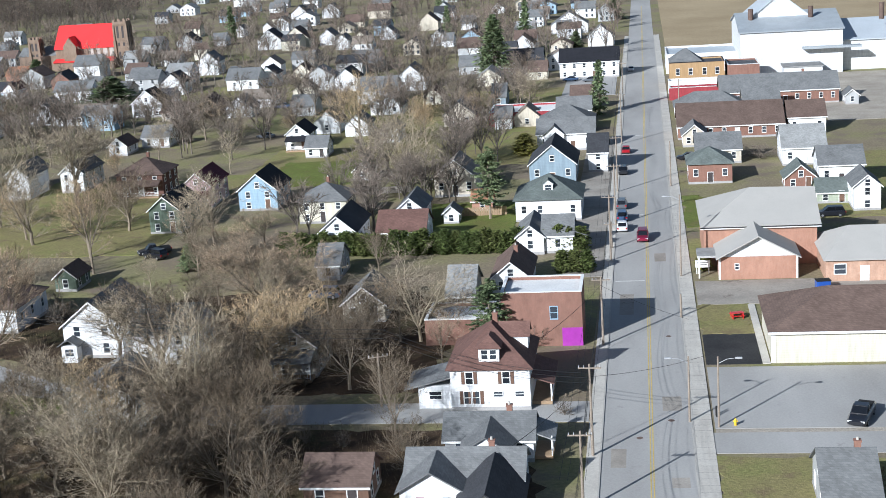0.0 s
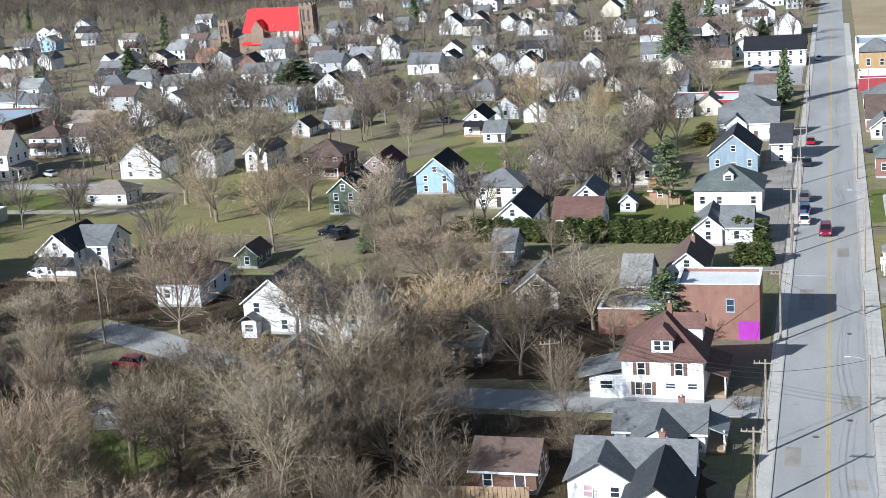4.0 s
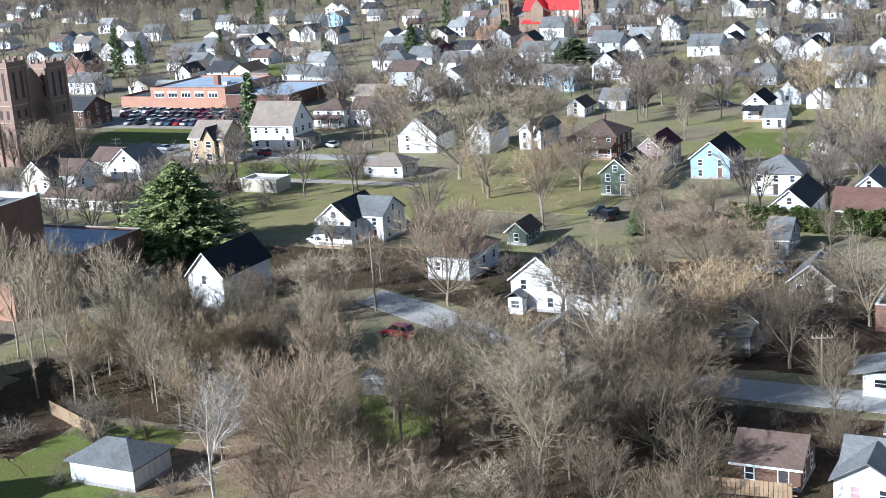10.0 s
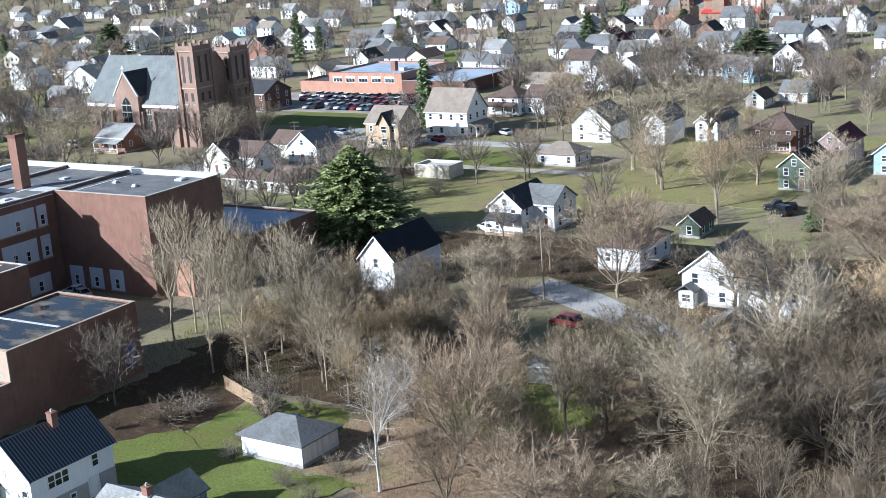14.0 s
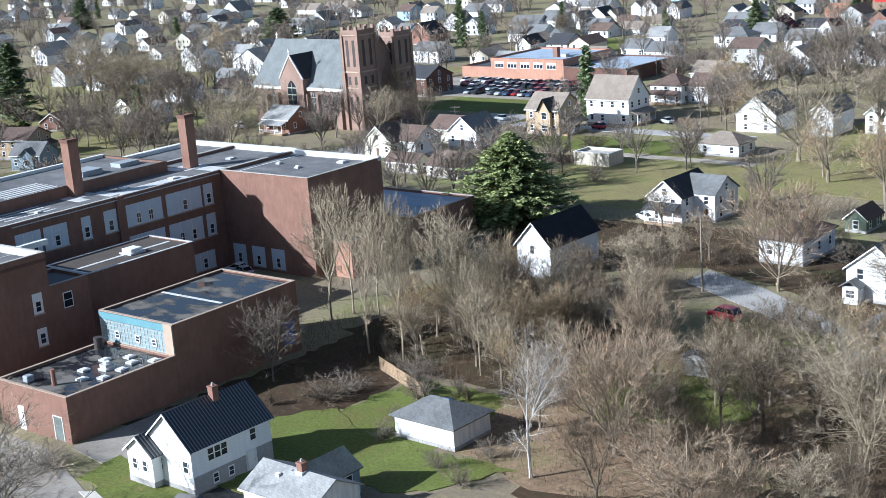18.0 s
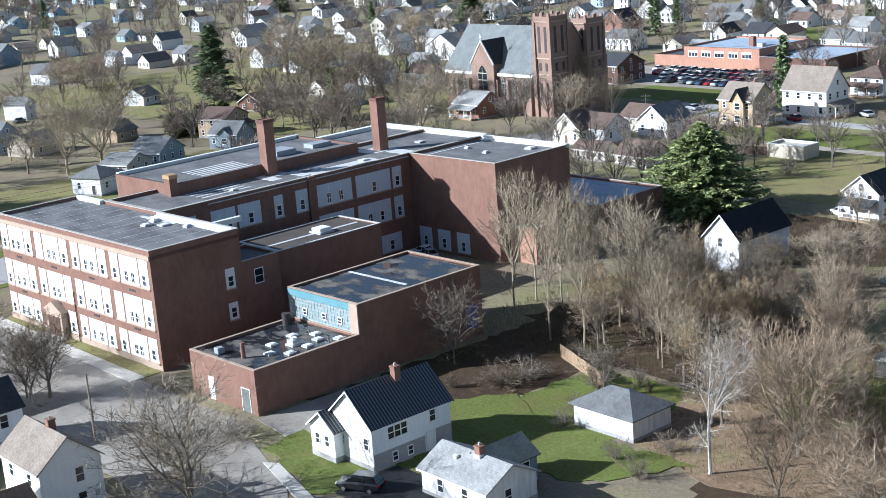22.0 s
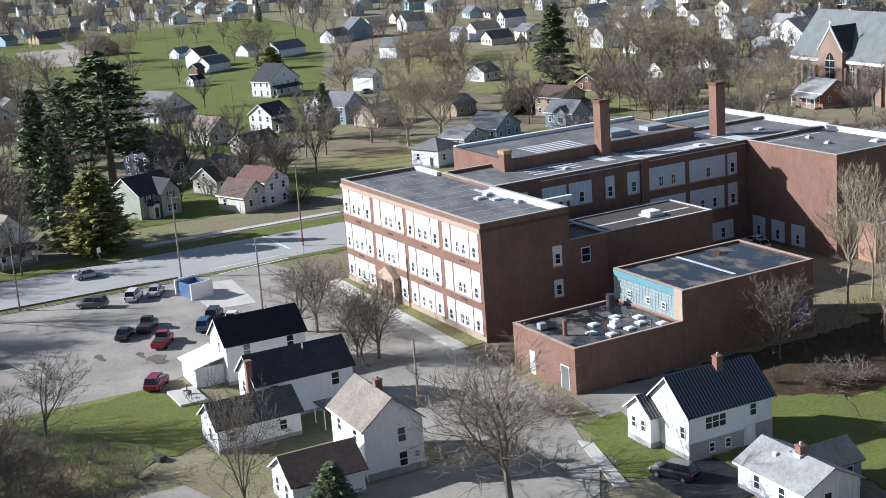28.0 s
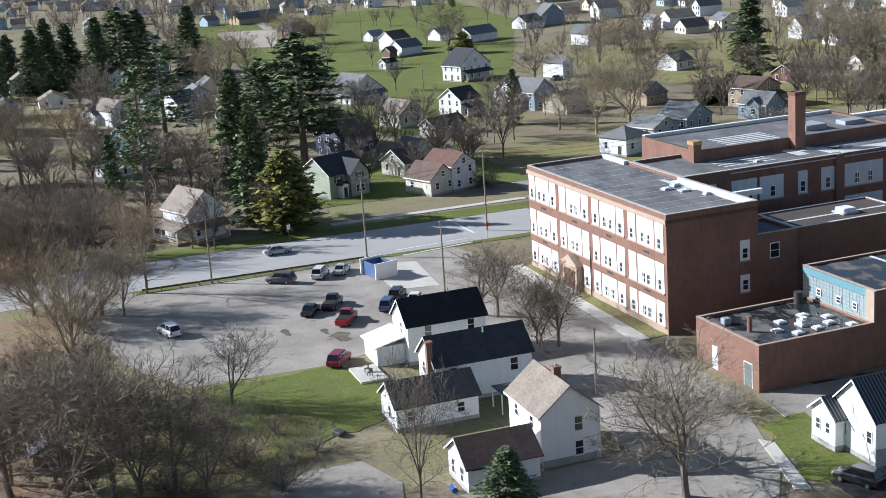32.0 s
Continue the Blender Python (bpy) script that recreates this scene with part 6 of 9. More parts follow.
part("corner_trim", boxes((5.0, 5.3, -0.06, 0.0, 0, 3.5)), "trim", hall)
part("corner_trim", boxes((-6.3, -6.0, -0.06, 0.0, 0, 3.5)), "trim", hall)
part("side_porch", boxes((-9.4, -6.3, 1.0, 6.0, 3.2, 3.5)), "lightgrey", hall)
for y in (1.2, 3.5, 5.8):
    part("porch_post", boxes((-9.2, -9.0, y - 0.1, y + 0.1, 0, 3.2)), "trim", hall)
part("wing", boxes((9.02, 26, -2.5, 12, 0, 3.3)), "paintbrick", hall)
part("wing_roof", tidy(hip_roof(bmesh.new(), 17, 14.5, 3.3, 3.4, 0.5, 17.6, 4.8, 9)), "hallroof", hall)
window(hall, pose(11.0, -2.5, 1.9), 1.6, 1.4)
door(hall, pose(14.5, -2.5, 0.1), 1.1, 2.2, "trim")
window(hall, pose(-3.6, 0, 2.0), 0.5, 0.8)
man = house(-18.7, 155.2, 9.3, 10.6, 5.1, 4.1, 'h', 'white', 'redbrown', chim=1, dormer=0, wins=False)
for u, z, w, hh, sh in ((-2.4, 4.0, 0.8, 1.4, 'brownwall'), (1.9, 4.0, 0.8, 1.4, 'brownwall'), (-2.7, 1.6, 0.75, 1.5, 'brownwall'), (-1.7, 1.6, 0.75, 1.5, 'brownwall'), (0.9, 2.0, 1.0, 0.6, None), (3.4, 2.0, 1.0, 0.6, None)):
    window(man, face_pose('s', u, 5.3, z), w, hh, shutters=sh)
for u in (-2.5, 2.0):
    window(man, face_pose('e', u, 4.65, 4.0), 0.8, 1.4)
window(man, face_pose('s', -6.6, 4.6, 1.7), 1.4, 0.9)
dm = part("dormer", boxes((-1.2, 1.2, -4.9, -1.0, 5.7, 7.5)), "white", man)
bm = bmesh.new()
hip_roof(bm, 2.4, 3.9, 7.5, 1.2, 0.3, 0, -2.95)
part("dormer_roof", tidy(bm), "redbrown", dm)
for u in (-0.5, 0.5):
    window(man, pose(u, -4.9, 6.7), 0.7, 1.1)
dm = part("dormer", boxes((1.0, 4.2, -0.4, 2.0, 5.7, 7.6)), "white", man)
part("dormer_roof", tidy(gable_roof(bmesh.new(), 3.4, 2.4, 7.6, 1.2, 'x', 2.6, 0.8, 0.25, 0.12)), "redbrown", dm)
part("side_wing", boxes((-8.6, -4.67, -4.6, 1.0, 0, 2.9)), "white", man)
bm = bmesh.new()
add_prism(bm, [(-10.2, 2.5), (-4.67, 3.9), (-4.67, 4.05), (-10.2, 2.65)], -5.2, 1.4, 'y')
part("side_wing_roof", tidy(bm), "slate", man)
add_porch(man, 'e', 9.3, 11, "redbrown", 2.4, 2.6, 0.7)
pk = block(-19.5, -8.9, 173, 181, 7.4, "brick", "flatwhite", "brick_building", "two-storey red brick building with a magenta wall patch")
block(-30, -19.55, 174, 182, 3.6, "brick", "flatwhite", "brick_annex", "low brick annex with a white roof")
part("painted_patch", boxes((2.6, 5.28, -0.03, 0.02, 0.0, 2.5)), "magenta", pk, "magenta painted wall patch")
window(pk, pose(1.6, 0, 4.6), 0.9, 1.6, trim="blue")
wh = thing("warehouse", 60, 426, 0, 0, "large white industrial warehouse with pale metal roofs", "warehouse")
FOOT.append((75, 446, 95, 44))
M["sheetwall"] = siding("white_sheet_metal", (0.70, 0.71, 0.72), 0.6, 0, 0.12)
part("hall", tidy(gable_body(bmesh.new(), 30, 40, 0, 13, 4.0, 'x', -16, 20)), "sheetwall", wh)
part("hall_roof", tidy(gable_roof(bmesh.new(), 30, 40, 13, 4.0, 'x', -16, 20, 0.6, 0.3)), "graymetal", wh)
part("monitor", tidy(gable_body(bmesh.new(), 20, 24, 12, 15, 8.0, 'y', -18, 26)), "sheetwall", wh)
part("monitor_roof", tidy(gable_roof(bmesh.new(), 20, 24, 15, 8.0, 'y', -18, 26, 0.6, 0.3)), "metalroof", wh)
part("low_hall", boxes((-0.98, 90, 4, 40, 0, 9.0)), "sheetwall", wh)
part("low_roof", tidy(gable_roof(bmesh.new(), 91, 36, 9.0, 4.5, 'x', 44.6, 22, 0.6, 0.3)), "metalroof", wh)
part("canopy", boxes((-13, 4.0, -3.0, -0.05, 7.6, 8.2)), "graymetal", wh)
part("office", boxes((-19, -8, -9, -0.05, 0, 3.2)), "sheetwall", wh)
part("office_roof", boxes((-19.3, -7.7, -9.3, -0.05, 3.2, 3.5)), "pale", wh)
for u in (-27, -9, 12):
    part("stack", tube((u, 12, 14), (u, 12, 19), 0.8, 0.8, 10), "brown", wh)
for u in (15, 35, 55):
    part("loading_door", boxes((u, u + 6, 3.9, 4.0, 0.2, 5)), "panel", wh)
dep = block(7.4, 23.2, 408, 420, 7.2, "ochre", "flatdark", "orange_building", "two-storey orange-ochre corner building", coping="darktrim")
for u in (-5.5, -1.8, 2.2, 5.8):
    window(dep, pose(u, 0, 4.6), 1.0, 1.8)
    window(dep, pose(u, 0, 1.8), 1.2, 1.6)
part("roof_hip", tidy(hip_roof(bmesh.new(), 9, 8, 7.3, 3.4, 0.3, -3.2, 6)), "slate", dep)
block(24, 33, 406, 420, 6.2, "brick", "flatdark", "brick_building", "dark red brick building with a flat roof", coping="trim")
block(6.8, 36, 396, 401, 3.6, "white", "flatdark", "long_shed", "long low building with a black roof")
block(6.8, 27, 384, 389, 3.4, "redwall", "flatdark", "long_shed", "long low building with a dark roof and red front")
block(7, 32, 440, 462, 6, "white", "metalroof", "metal_building", "white building with a pale flat metal roof")
block(-40, -23, 352, 366, 3.6, "redwall", "flatwhite", "red_building", "low red building with a white flat roof", coping="flatwhite")
# houses at the street corner
h1 = house(-17.3, 137.4, 9.4, 5.4, 2.7, 1.9, 'x', 'white', 'slate', chim=1)
part("front_gable", tidy(gable_body(bmesh.new(), 5.2, 4.6, 0, 2.7, 1.6, 'y', 0.1, -4.2)), "white", h1)
part("front_gable_roof", tidy(gable_roof(bmesh.new(), 5.2, 5.6, 2.7, 1.6, 'y', 0.1, -3.7, 0.35, 0.15)), "slate", h1)
window(h1, pose(0.6, -6.5, 1.6), 0.8, 1.1)
add_porch(h1, 'e', 9.4, 5.4, "pale", 2.0, 2.2, 0.8)
h2 = house(-18.6, 127.0, 11.6, 6.0, 2.9, 2.0, 'x', 'white', 'slate', chim=1)
part("front_gable", tidy(gable_body(bmesh.new(), 6.2, 3.0, 0, 2.9, 1.9, 'y', -2.9, -4.2)), "white", h2)
part("front_gable_roof", tidy(gable_roof(bmesh.new(), 6.2, 5.0, 2.9, 1.9, 'y', -2.9, -3.4, 0.4, 0.15)), "slate", h2)
part("east_wing", tidy(gable_body(bmesh.new(), 6.0, 8.0, 0, 2.6, 2.2, 'y', 3.0, -6.6)), "white", h2)
part("east_wing_roof", tidy(gable_roof(bmesh.new(), 6.0, 9.4, 2.6, 2.2, 'y', 3.0, -6.2, 0.4, 0.15)), "charcoal", h2)
window(h2, pose(-4.0, -5.7, 1.7), 0.8, 1.2, pane="pink")
window(h2, pose(-1.4, -5.7, 1.7), 0.8, 1.0)
h3 = house(-95.6, 83.2, 9.7, 6.6, 2.8, 1.7, 'x', 'white', 'pale', wins=False)
part("wing", tidy(gable_body(bmesh.new(), 4.6, 6.4, 0, 2.9, 1.5, 'y', -0.5, 3.2)), "bluegrey", h3, "blue-grey rear wing")
part("wing_roof", tidy(gable_roof(bmesh.new(), 4.6, 6.6, 2.9, 1.5, 'y', -0.5, 3.1, 0.35, 0.14)), "greenish", h3)
window(h3, face_pose('e', 4.6, 1.8, 1.8), 1.3, 1.2)
for u in (-2.0, 1.6):
    window(h3, face_pose('s', u, 3.3, 1.6), 0.75, 1.3)
door(h3, face_pose('s', 4.0, 3.3, 0.3), 0.9, 2.0, "trim")
window(h3, face_pose('e', -0.6, 4.85, 1.5), 0.8, 1.5)
chimney(h3, 0.7, -0.2, 3.6, 5.6, 0.75)
part("flashing", boxes((0.25, 1.15, -0.7, 0.0, 3.9, 4.7)), "flatwhite", h3)
part("roof_vent", boxes((-1.9, -1.4, -1.5, -1.1, 3.9, 4.3)), "flatwhite", h3)
house(-96.6, 105.6, 8.6, 6.2, 2.6, 1.9, 'h', 'white', 'slate', name="garage", wins=False)

cream_house = house(-252.7, 35.4, 9.0, 7.6, 5.8, 3.4, 'x', 'white', 'tanroof', rz=22, wins=False)
window(cream_house, face_pose('e', 0.1, 4.5, 6.4), 0.9, 1.3)
for u in (-2.0, 1.8):
    window(cream_house, face_pose('e', u, 4.5, 1.9), 0.9, 1.4)
add_porch(cream_house, 'e', 9.0, 7.6, "brown", 2.0, 2.7, 0.95)
add_porch(cream_house, 's', 9.0, 7.6, "tanroof", 2.6, 2.7, 0.95)

# large houses beside the church lawn
th = house(-199.5, 266.5, 9.8, 9.0, 6.3, 3.4, 'x', 'tan', 'tanroof', chim=1, porch='e')
part("front_gable", tidy(gable_body(bmesh.new(), 3.4, 1.6, 0, 6.3, 2.6, 'y', 1.2, -4.6)), "tan", th)
part("front_gable_roof", tidy(gable_roof(bmesh.new(), 3.4, 4.6, 6.3, 2.6, 'y', 1.2, -3.4, 0.35, 0.14)), "charcoal", th)
window(th, pose(1.2, -5.42, 4.9), 1.4, 1.5)
window(th, pose(1.2, -5.42, 1.9), 1.4, 1.5)
house(-192.0, 283.2, 12.4, 9.2, 6.6, 5.0, 'x', 'vinyl', 'tanroof', chim=1, porch='e')
house(-195.0, 314.5, 9.4, 8.6, 5.0, 2.6, 'h', 'white', 'brown', chim=1, porch='s')
house(-187.0, 317.5, 6.0, 9.0, 4.6, 2.8, 'x', 'white', 'brown')
house(-207.6, 246.0, 8.8, 9.0, 4.0, 3.4, 'y', 'white', 'slate')
house(-217.5, 250.0, 8.0, 8.0, 3.4, 2.6, 'x', 'cream', 'brown')
# ---------------- houses ----------------
house(-20.5, 202.7, 5.6, 12.0, 2.9, 2.3, 'y', 'white', 'brown', chim=1)
house(-19.4, 226.1, 4.5, 11.0, 3.1, 1.8, 'y', 'white', 'slate', near=True)
house(-14.9, 225.2, 5.0, 8.0, 3.1, 2.5, 'x', 'white', 'slate', porch='e')
house(-17.9, 250.4, 11.9, 12.0, 4.0, 3.7, 'h', 'white', 'greenish', dormer=1)
house(-19.1, 284.5, 9.5, 14.0, 4.1, 3.9, 'y', 'bluegrey', 'charcoal')
house(-10.1, 292.8, 4.1, 10.0, 4.3, 3.1, 'x', 'white', 'charcoal')
house(-18.2, 318.4, 13.2, 9.0, 4.1, 2.8, 'x', 'white', 'slate', cross=-0.2)
house(-18.1, 357.1, 8.8, 9.0, 3.4, 2.8, 'x', 'white', 'slate')
house(-16.9, 376.6, 5.8, 8.0, 3.9, 2.5, 'x', 'white', 'brown')
house(-19.4, 343.6, 13.5, 12.0, 2.6, 3.7, 'h', 'white', 'slate')
house(-39.6, 460.1, 13.4, 12.0, 4.3, 3.7, 'x', 'white', 'charcoal')
house(-17.1, 445.2, 18.7, 12.0, 5.2, 3.7, 'x', 'white', 'black', name='building')
house(-15.7, 532.0, 9.8, 10.0, 3.9, 4.0, 'y', 'white', 'slate')
house(-30.2, 587.7, 15.3, 10.0, 3.9, 5.0, 'y', 'white', 'slate', near=False)
house(-44.1, 517.8, 8.4, 10.0, 3.9, 3.4, 'y', 'white', 'brown', near=False)
house(-30.0, 353.9, 6.5, 8.0, 2.6, 2.7, 'y', 'beige', 'tanroof', near=False)
house(-35.8, 246.5, 2.8, 4.0, 2.1, 1.2, 'y', 'white', 'slate', name='shed')
house(-31.1, 256.8, 4.0, 5.0, 2.1, 1.6, 'x', 'orangebrick', 'orange', name='shed')
house(-38.0, 273.0, 8.4, 10.0, 4.0, 3.5, 'y', 'beige', 'tanroof')
house(-42.7, 245.3, 4.8, 10.0, 4.0, 2.0, 'y', 'white', 'slate')
house(-42.4, 232.8, 8.4, 9.0, 2.8, 2.8, 'x', 'white', 'redbrown')
house(-60.8, 252.9, 9.2, 9.0, 4.3, 2.8, 'h', 'cream', 'slate', chim=1)
house(-52.8, 231.2, 6.2, 13.0, 4.0, 2.6, 'y', 'white', 'charcoal')
house(-61.0, 290.8, 3.9, 6.0, 2.2, 1.6, 'y', 'beige', 'tanroof', name='garage')
house(-85.1, 332.6, 5.6, 9.0, 4.3, 2.3, 'y', 'white', 'black', porch='s')
house(-78.0, 320.9, 5.3, 7.0, 2.6, 2.2, 'x', 'white', 'slate')
house(-77.0, 267.0, 7.9, 11.0, 4.2, 3.2, 'y', 'blue', 'black')
house(-90.8, 271.2, 6.0, 12.0, 4.8, 2.5, 'y', 'pink', 'maroonroof', porch='s')
house(-90.4, 250.0, 6.0, 12.0, 4.6, 2.5, 'y', 'green', 'black')
house(-108.0, 284.1, 10.3, 10.0, 4.8, 3.1, 'h', 'darkbrick', 'brown', porch='s', chim=1)
house(-126.2, 291.9, 5.3, 12.0, 4.6, 2.2, 'y', 'white', 'slate')
house(-139.6, 292.5, 4.6, 12.0, 4.6, 1.9, 'y', 'white', 'slate')
house(-132.8, 335.0, 4.8, 8.0, 2.6, 2.0, 'y', 'white', 'brown')
house(-126.4, 345.2, 7.4, 8.0, 2.8, 2.5, 'x', 'white', 'slate')
house(-45.0, 166.5, 5.5, 9.0, 4.3, 2.2, 'y', 'beige', 'slate', porch='s')
house(-64.6, 172.9, 8.7, 9.0, 4.3, 2.8, 'x', 'white', 'slate', near=False)
house(-63.1, 148.1, 9.8, 10.0, 4.3, 2.6, 'y', 'white', 'slate')
hl = house(-75.7, 177.4, 8.4, 12.0, 4.7, 3.3, 'y', 'white', 'slate', wins=False)
for u, z in ((-2.2, 3.9), (1.8, 3.9), (1.8, 1.5)):
    window(hl, face_pose('s', u, 6.0, z), 0.85, 1.4)
part("entry_roof", tidy(gable_roof(bmesh.new(), 2.6, 2.2, 2.5, 0.8, 'y', -2.8, -7.0, 0.25, 0.12)), "slate", hl)
part("entry_wall", boxes((-3.9, -1.7, -7.9, -6.02, 0, 2.5)), "white", hl)
window(hl, pose(-2.8, -7.9, 1.5), 1.2, 1.0)
house(-50.9, 212.0, 3.7, 8.0, 2.6, 2.5, 'x', 'grey', 'slate')
house(-40.6, 189.5, 6.1, 9.0, 2.8, 2.5, 'y', 'beige', 'slate')
house(-27.1, 193.9, 3.9, 10.0, 2.6, 3.1, 'x', 'beige', 'pale')
house(-31.4, 126.5, 6.6, 6.4, 2.6, 2.0, 'x', 'brownwall', 'brown')
house(-83.0, 356.4, 6.9, 9.0, 3.1, 2.8, 'y', 'white', 'tanroof', near=False)
house(-73.8, 350.3, 6.0, 9.0, 3.1, 2.4, 'y', 'white', 'slate', near=False)
house(-63.1, 339.0, 4.9, 9.0, 3.1, 2.0, 'y', 'white', 'slate', near=False)
house(-48.1, 359.6, 8.2, 10.0, 3.1, 3.4, 'y', 'beige', 'slate', near=False)
house(-72.9, 434.4, 9.4, 11.0, 4.0, 3.9, 'y', 'white', 'slate', near=False)
house(-61.4, 400.1, 5.3, 8.0, 2.8, 2.2, 'y', 'cream', 'redbrown', near=False)
house(-79.2, 409.3, 11.7, 11.0, 4.0, 3.4, 'x', 'white', 'slate', near=False)
house(-72.1, 384.9, 9.2, 9.0, 2.8, 3.8, 'y', 'white', 'slate', near=False)
house(-95.0, 440.0, 7.4, 10.0, 4.1, 3.1, 'y', 'white', 'charcoal', near=False)
house(-118.5, 475.5, 6.1, 9.0, 2.8, 2.5, 'y', 'cream', 'brown', near=False)
house(-105.6, 423.9, 6.7, 8.0, 2.8, 2.8, 'y', 'cream', 'tanroof', near=False)
house(-127.1, 462.1, 6.0, 9.0, 4.1, 2.4, 'y', 'white', 'charcoal', near=False)
house(-133.6, 454.1, 11.0, 10.0, 3.8, 3.1, 'x', 'white', 'slate', near=False)
house(-117.2, 392.4, 7.7, 9.0, 2.9, 3.1, 'y', 'white', 'slate', near=False)
house(-158.9, 585.0, 10.3, 10.0, 4.3, 4.2, 'y', 'white', 'charcoal', near=False)
house(-147.8, 587.7, 11.5, 10.0, 4.0, 4.7, 'y', 'cream', 'brown', near=False)
house(-134.8, 591.6, 6.7, 10.0, 4.0, 2.8, 'y', 'white', 'slate', near=False)
house(-123.8, 570.1, 5.0, 10.0, 4.0, 2.1, 'y', 'white', 'slate', near=False)
house(-117.0, 575.8, 6.0, 10.0, 4.0, 2.5, 'y', 'cream', 'tanroof', near=False)
house(-126.9, 525.7, 5.6, 9.0, 2.8, 2.3, 'y', 'beige', 'tanroof', near=False)
house(-101.7, 505.4, 9.8, 9.0, 2.8, 2.8, 'x', 'white', 'slate', near=False)
house(-110.2, 602.3, 7.0, 9.0, 2.8, 2.9, 'y', 'white', 'slate', near=False)
house(-82.9, 565.5, 5.6, 10.0, 4.0, 2.3, 'y', 'white', 'slate', near=False)
house(-77.5, 557.8, 3.9, 8.0, 2.8, 2.5, 'x', 'white', 'slate', near=False)
house(-97.1, 635.2, 9.2, 10.0, 4.0, 3.8, 'y', 'beige', 'brown', near=False)
house(-135.7, 719.8, 12.0, 10.0, 4.0, 3.1, 'x', 'beige', 'brown', near=False)
house(-138.9, 671.8, 9.9, 10.0, 2.8, 3.1, 'x', 'beige', 'brown', near=False)
house(-165.2, 737.5, 9.3, 10.0, 4.0, 3.8, 'y', 'white', 'slate', near=False)
house(-180.4, 729.9, 9.3, 10.0, 4.0, 3.8, 'y', 'white', 'slate', near=False)
house(-176.1, 673.4, 7.2, 10.0, 4.0, 2.9, 'y', 'white', 'slate', near=False)
house(-181.8, 667.0, 4.3, 9.0, 3.1, 1.8, 'y', 'white', 'slate', near=False)
house(-191.0, 652.0, 3.9, 9.0, 4.0, 1.6, 'y', 'white', 'slate', near=False)
house(-65.3, 526.5, 8.6, 10.0, 2.9, 3.1, 'x', 'white', 'brown', near=False)
house(-78.1, 629.4, 6.4, 10.0, 2.9, 3.1, 'x', 'white', 'slate', near=False)
house(-72.0, 706.3, 6.3, 10.0, 2.9, 2.6, 'y', 'white', 'slate', near=False)
house(-52.4, 730.9, 11.7, 12.0, 2.9, 3.7, 'x', 'white', 'pale', near=False)
house(-32.2, 579.2, 5.8, 10.0, 2.9, 3.1, 'x', 'white', 'slate', near=False)
house(-58.0, 467.1, 7.3, 10.0, 2.9, 3.1, 'x', 'grey', 'slate', near=False)
house(-40.8, 391.1, 4.0, 10.0, 2.9, 3.1, 'x', 'bluegrey', 'slate', near=False)
house(-35.9, 351.3, 4.3, 8.0, 2.9, 2.5, 'x', 'white', 'slate', near=False)
house(-200.8, 599.3, 8.6, 10.0, 4.1, 3.5, 'y', 'white', 'charcoal', near=False)
house(-157.2, 450.8, 7.5, 10.0, 4.1, 3.1, 'y', 'white', 'charcoal', near=False)
house(-148.2, 400.5, 9.4, 9.0, 4.3, 3.9, 'y', 'white', 'black', shutters='darktrim')
house(-150.6, 420.0, 7.4, 8.0, 3.1, 2.5, 'x', 'white', 'charcoal', near=False)
house(-136.8, 391.2, 7.8, 8.0, 2.6, 2.5, 'x', 'beige', 'brown', near=False)
house(-128.5, 397.8, 7.5, 9.0, 2.9, 3.1, 'y', 'tan', 'brown', near=False)
house(-142.1, 471.7, 3.1, 9.0, 2.9, 2.8, 'x', 'white', 'slate', near=False)
house(-189.5, 611.0, 6.1, 9.0, 2.9, 2.8, 'x', 'white', 'slate', near=False)
house(-188.7, 441.4, 12.9, 9.0, 4.1, 2.8, 'x', 'white', 'slate', near=False)
house(-190.2, 462.5, 5.8, 8.0, 3.1, 2.5, 'x', 'white', 'slate', near=False)
house(-210.8, 509.8, 10.2, 11.0, 5.2, 3.4, 'x', 'white', 'slate', near=False)
house(-209.7, 480.6, 6.9, 9.0, 3.4, 2.8, 'y', 'brick', 'charcoal', near=False)
house(-178.1, 392.9, 8.0, 10.0, 4.3, 3.3, 'y', 'white', 'slate', near=False)
house(-219.0, 459.2, 4.8, 10.0, 3.4, 2.0, 'y', 'white', 'redbrown', near=False)
house(-240.1, 509.4, 8.1, 9.0, 2.8, 2.8, 'x', 'orangebrick', 'orange', near=False)
house(-165.8, 391.1, 14.1, 9.0, 2.8, 2.8, 'x', 'white', 'tanroof', near=False)
house(-160.5, 502.2, 7.6, 9.0, 5.2, 3.1, 'y', 'white', 'slate', near=False)
house(12.4, 276.5, 8.5, 9.0, 4.0, 2.7, 'h', 'brick', 'greenish', porch='', west=True, east=False)
house(15.1, 296.4, 9.4, 9.0, 3.1, 2.8, 'x', 'beige', 'slate', west=True, east=False)
house(32.2, 293.0, 8.7, 12.0, 3.8, 3.7, 'x', 'white', 'pale', west=True, east=False)
house(36.8, 270.8, 8.4, 9.0, 4.1, 2.8, 'x', 'white', 'slate', west=True, east=False)
house(29.0, 267.9, 5.8, 7.0, 2.2, 2.4, 'y', 'brick', 'greenish', west=True, east=False)
house(33.3, 254.0, 5.8, 6.0, 2.2, 1.9, 'x', 'sage', 'greenish', west=True, east=False)
house(38.2, 249.0, 4.6, 9.0, 4.5, 1.9, 'y', 'white', 'slate', west=True, east=False)
house(36.9, 328.7, 8.5, 10.0, 4.0, 3.1, 'x', 'white', 'brown', west=True, east=False)
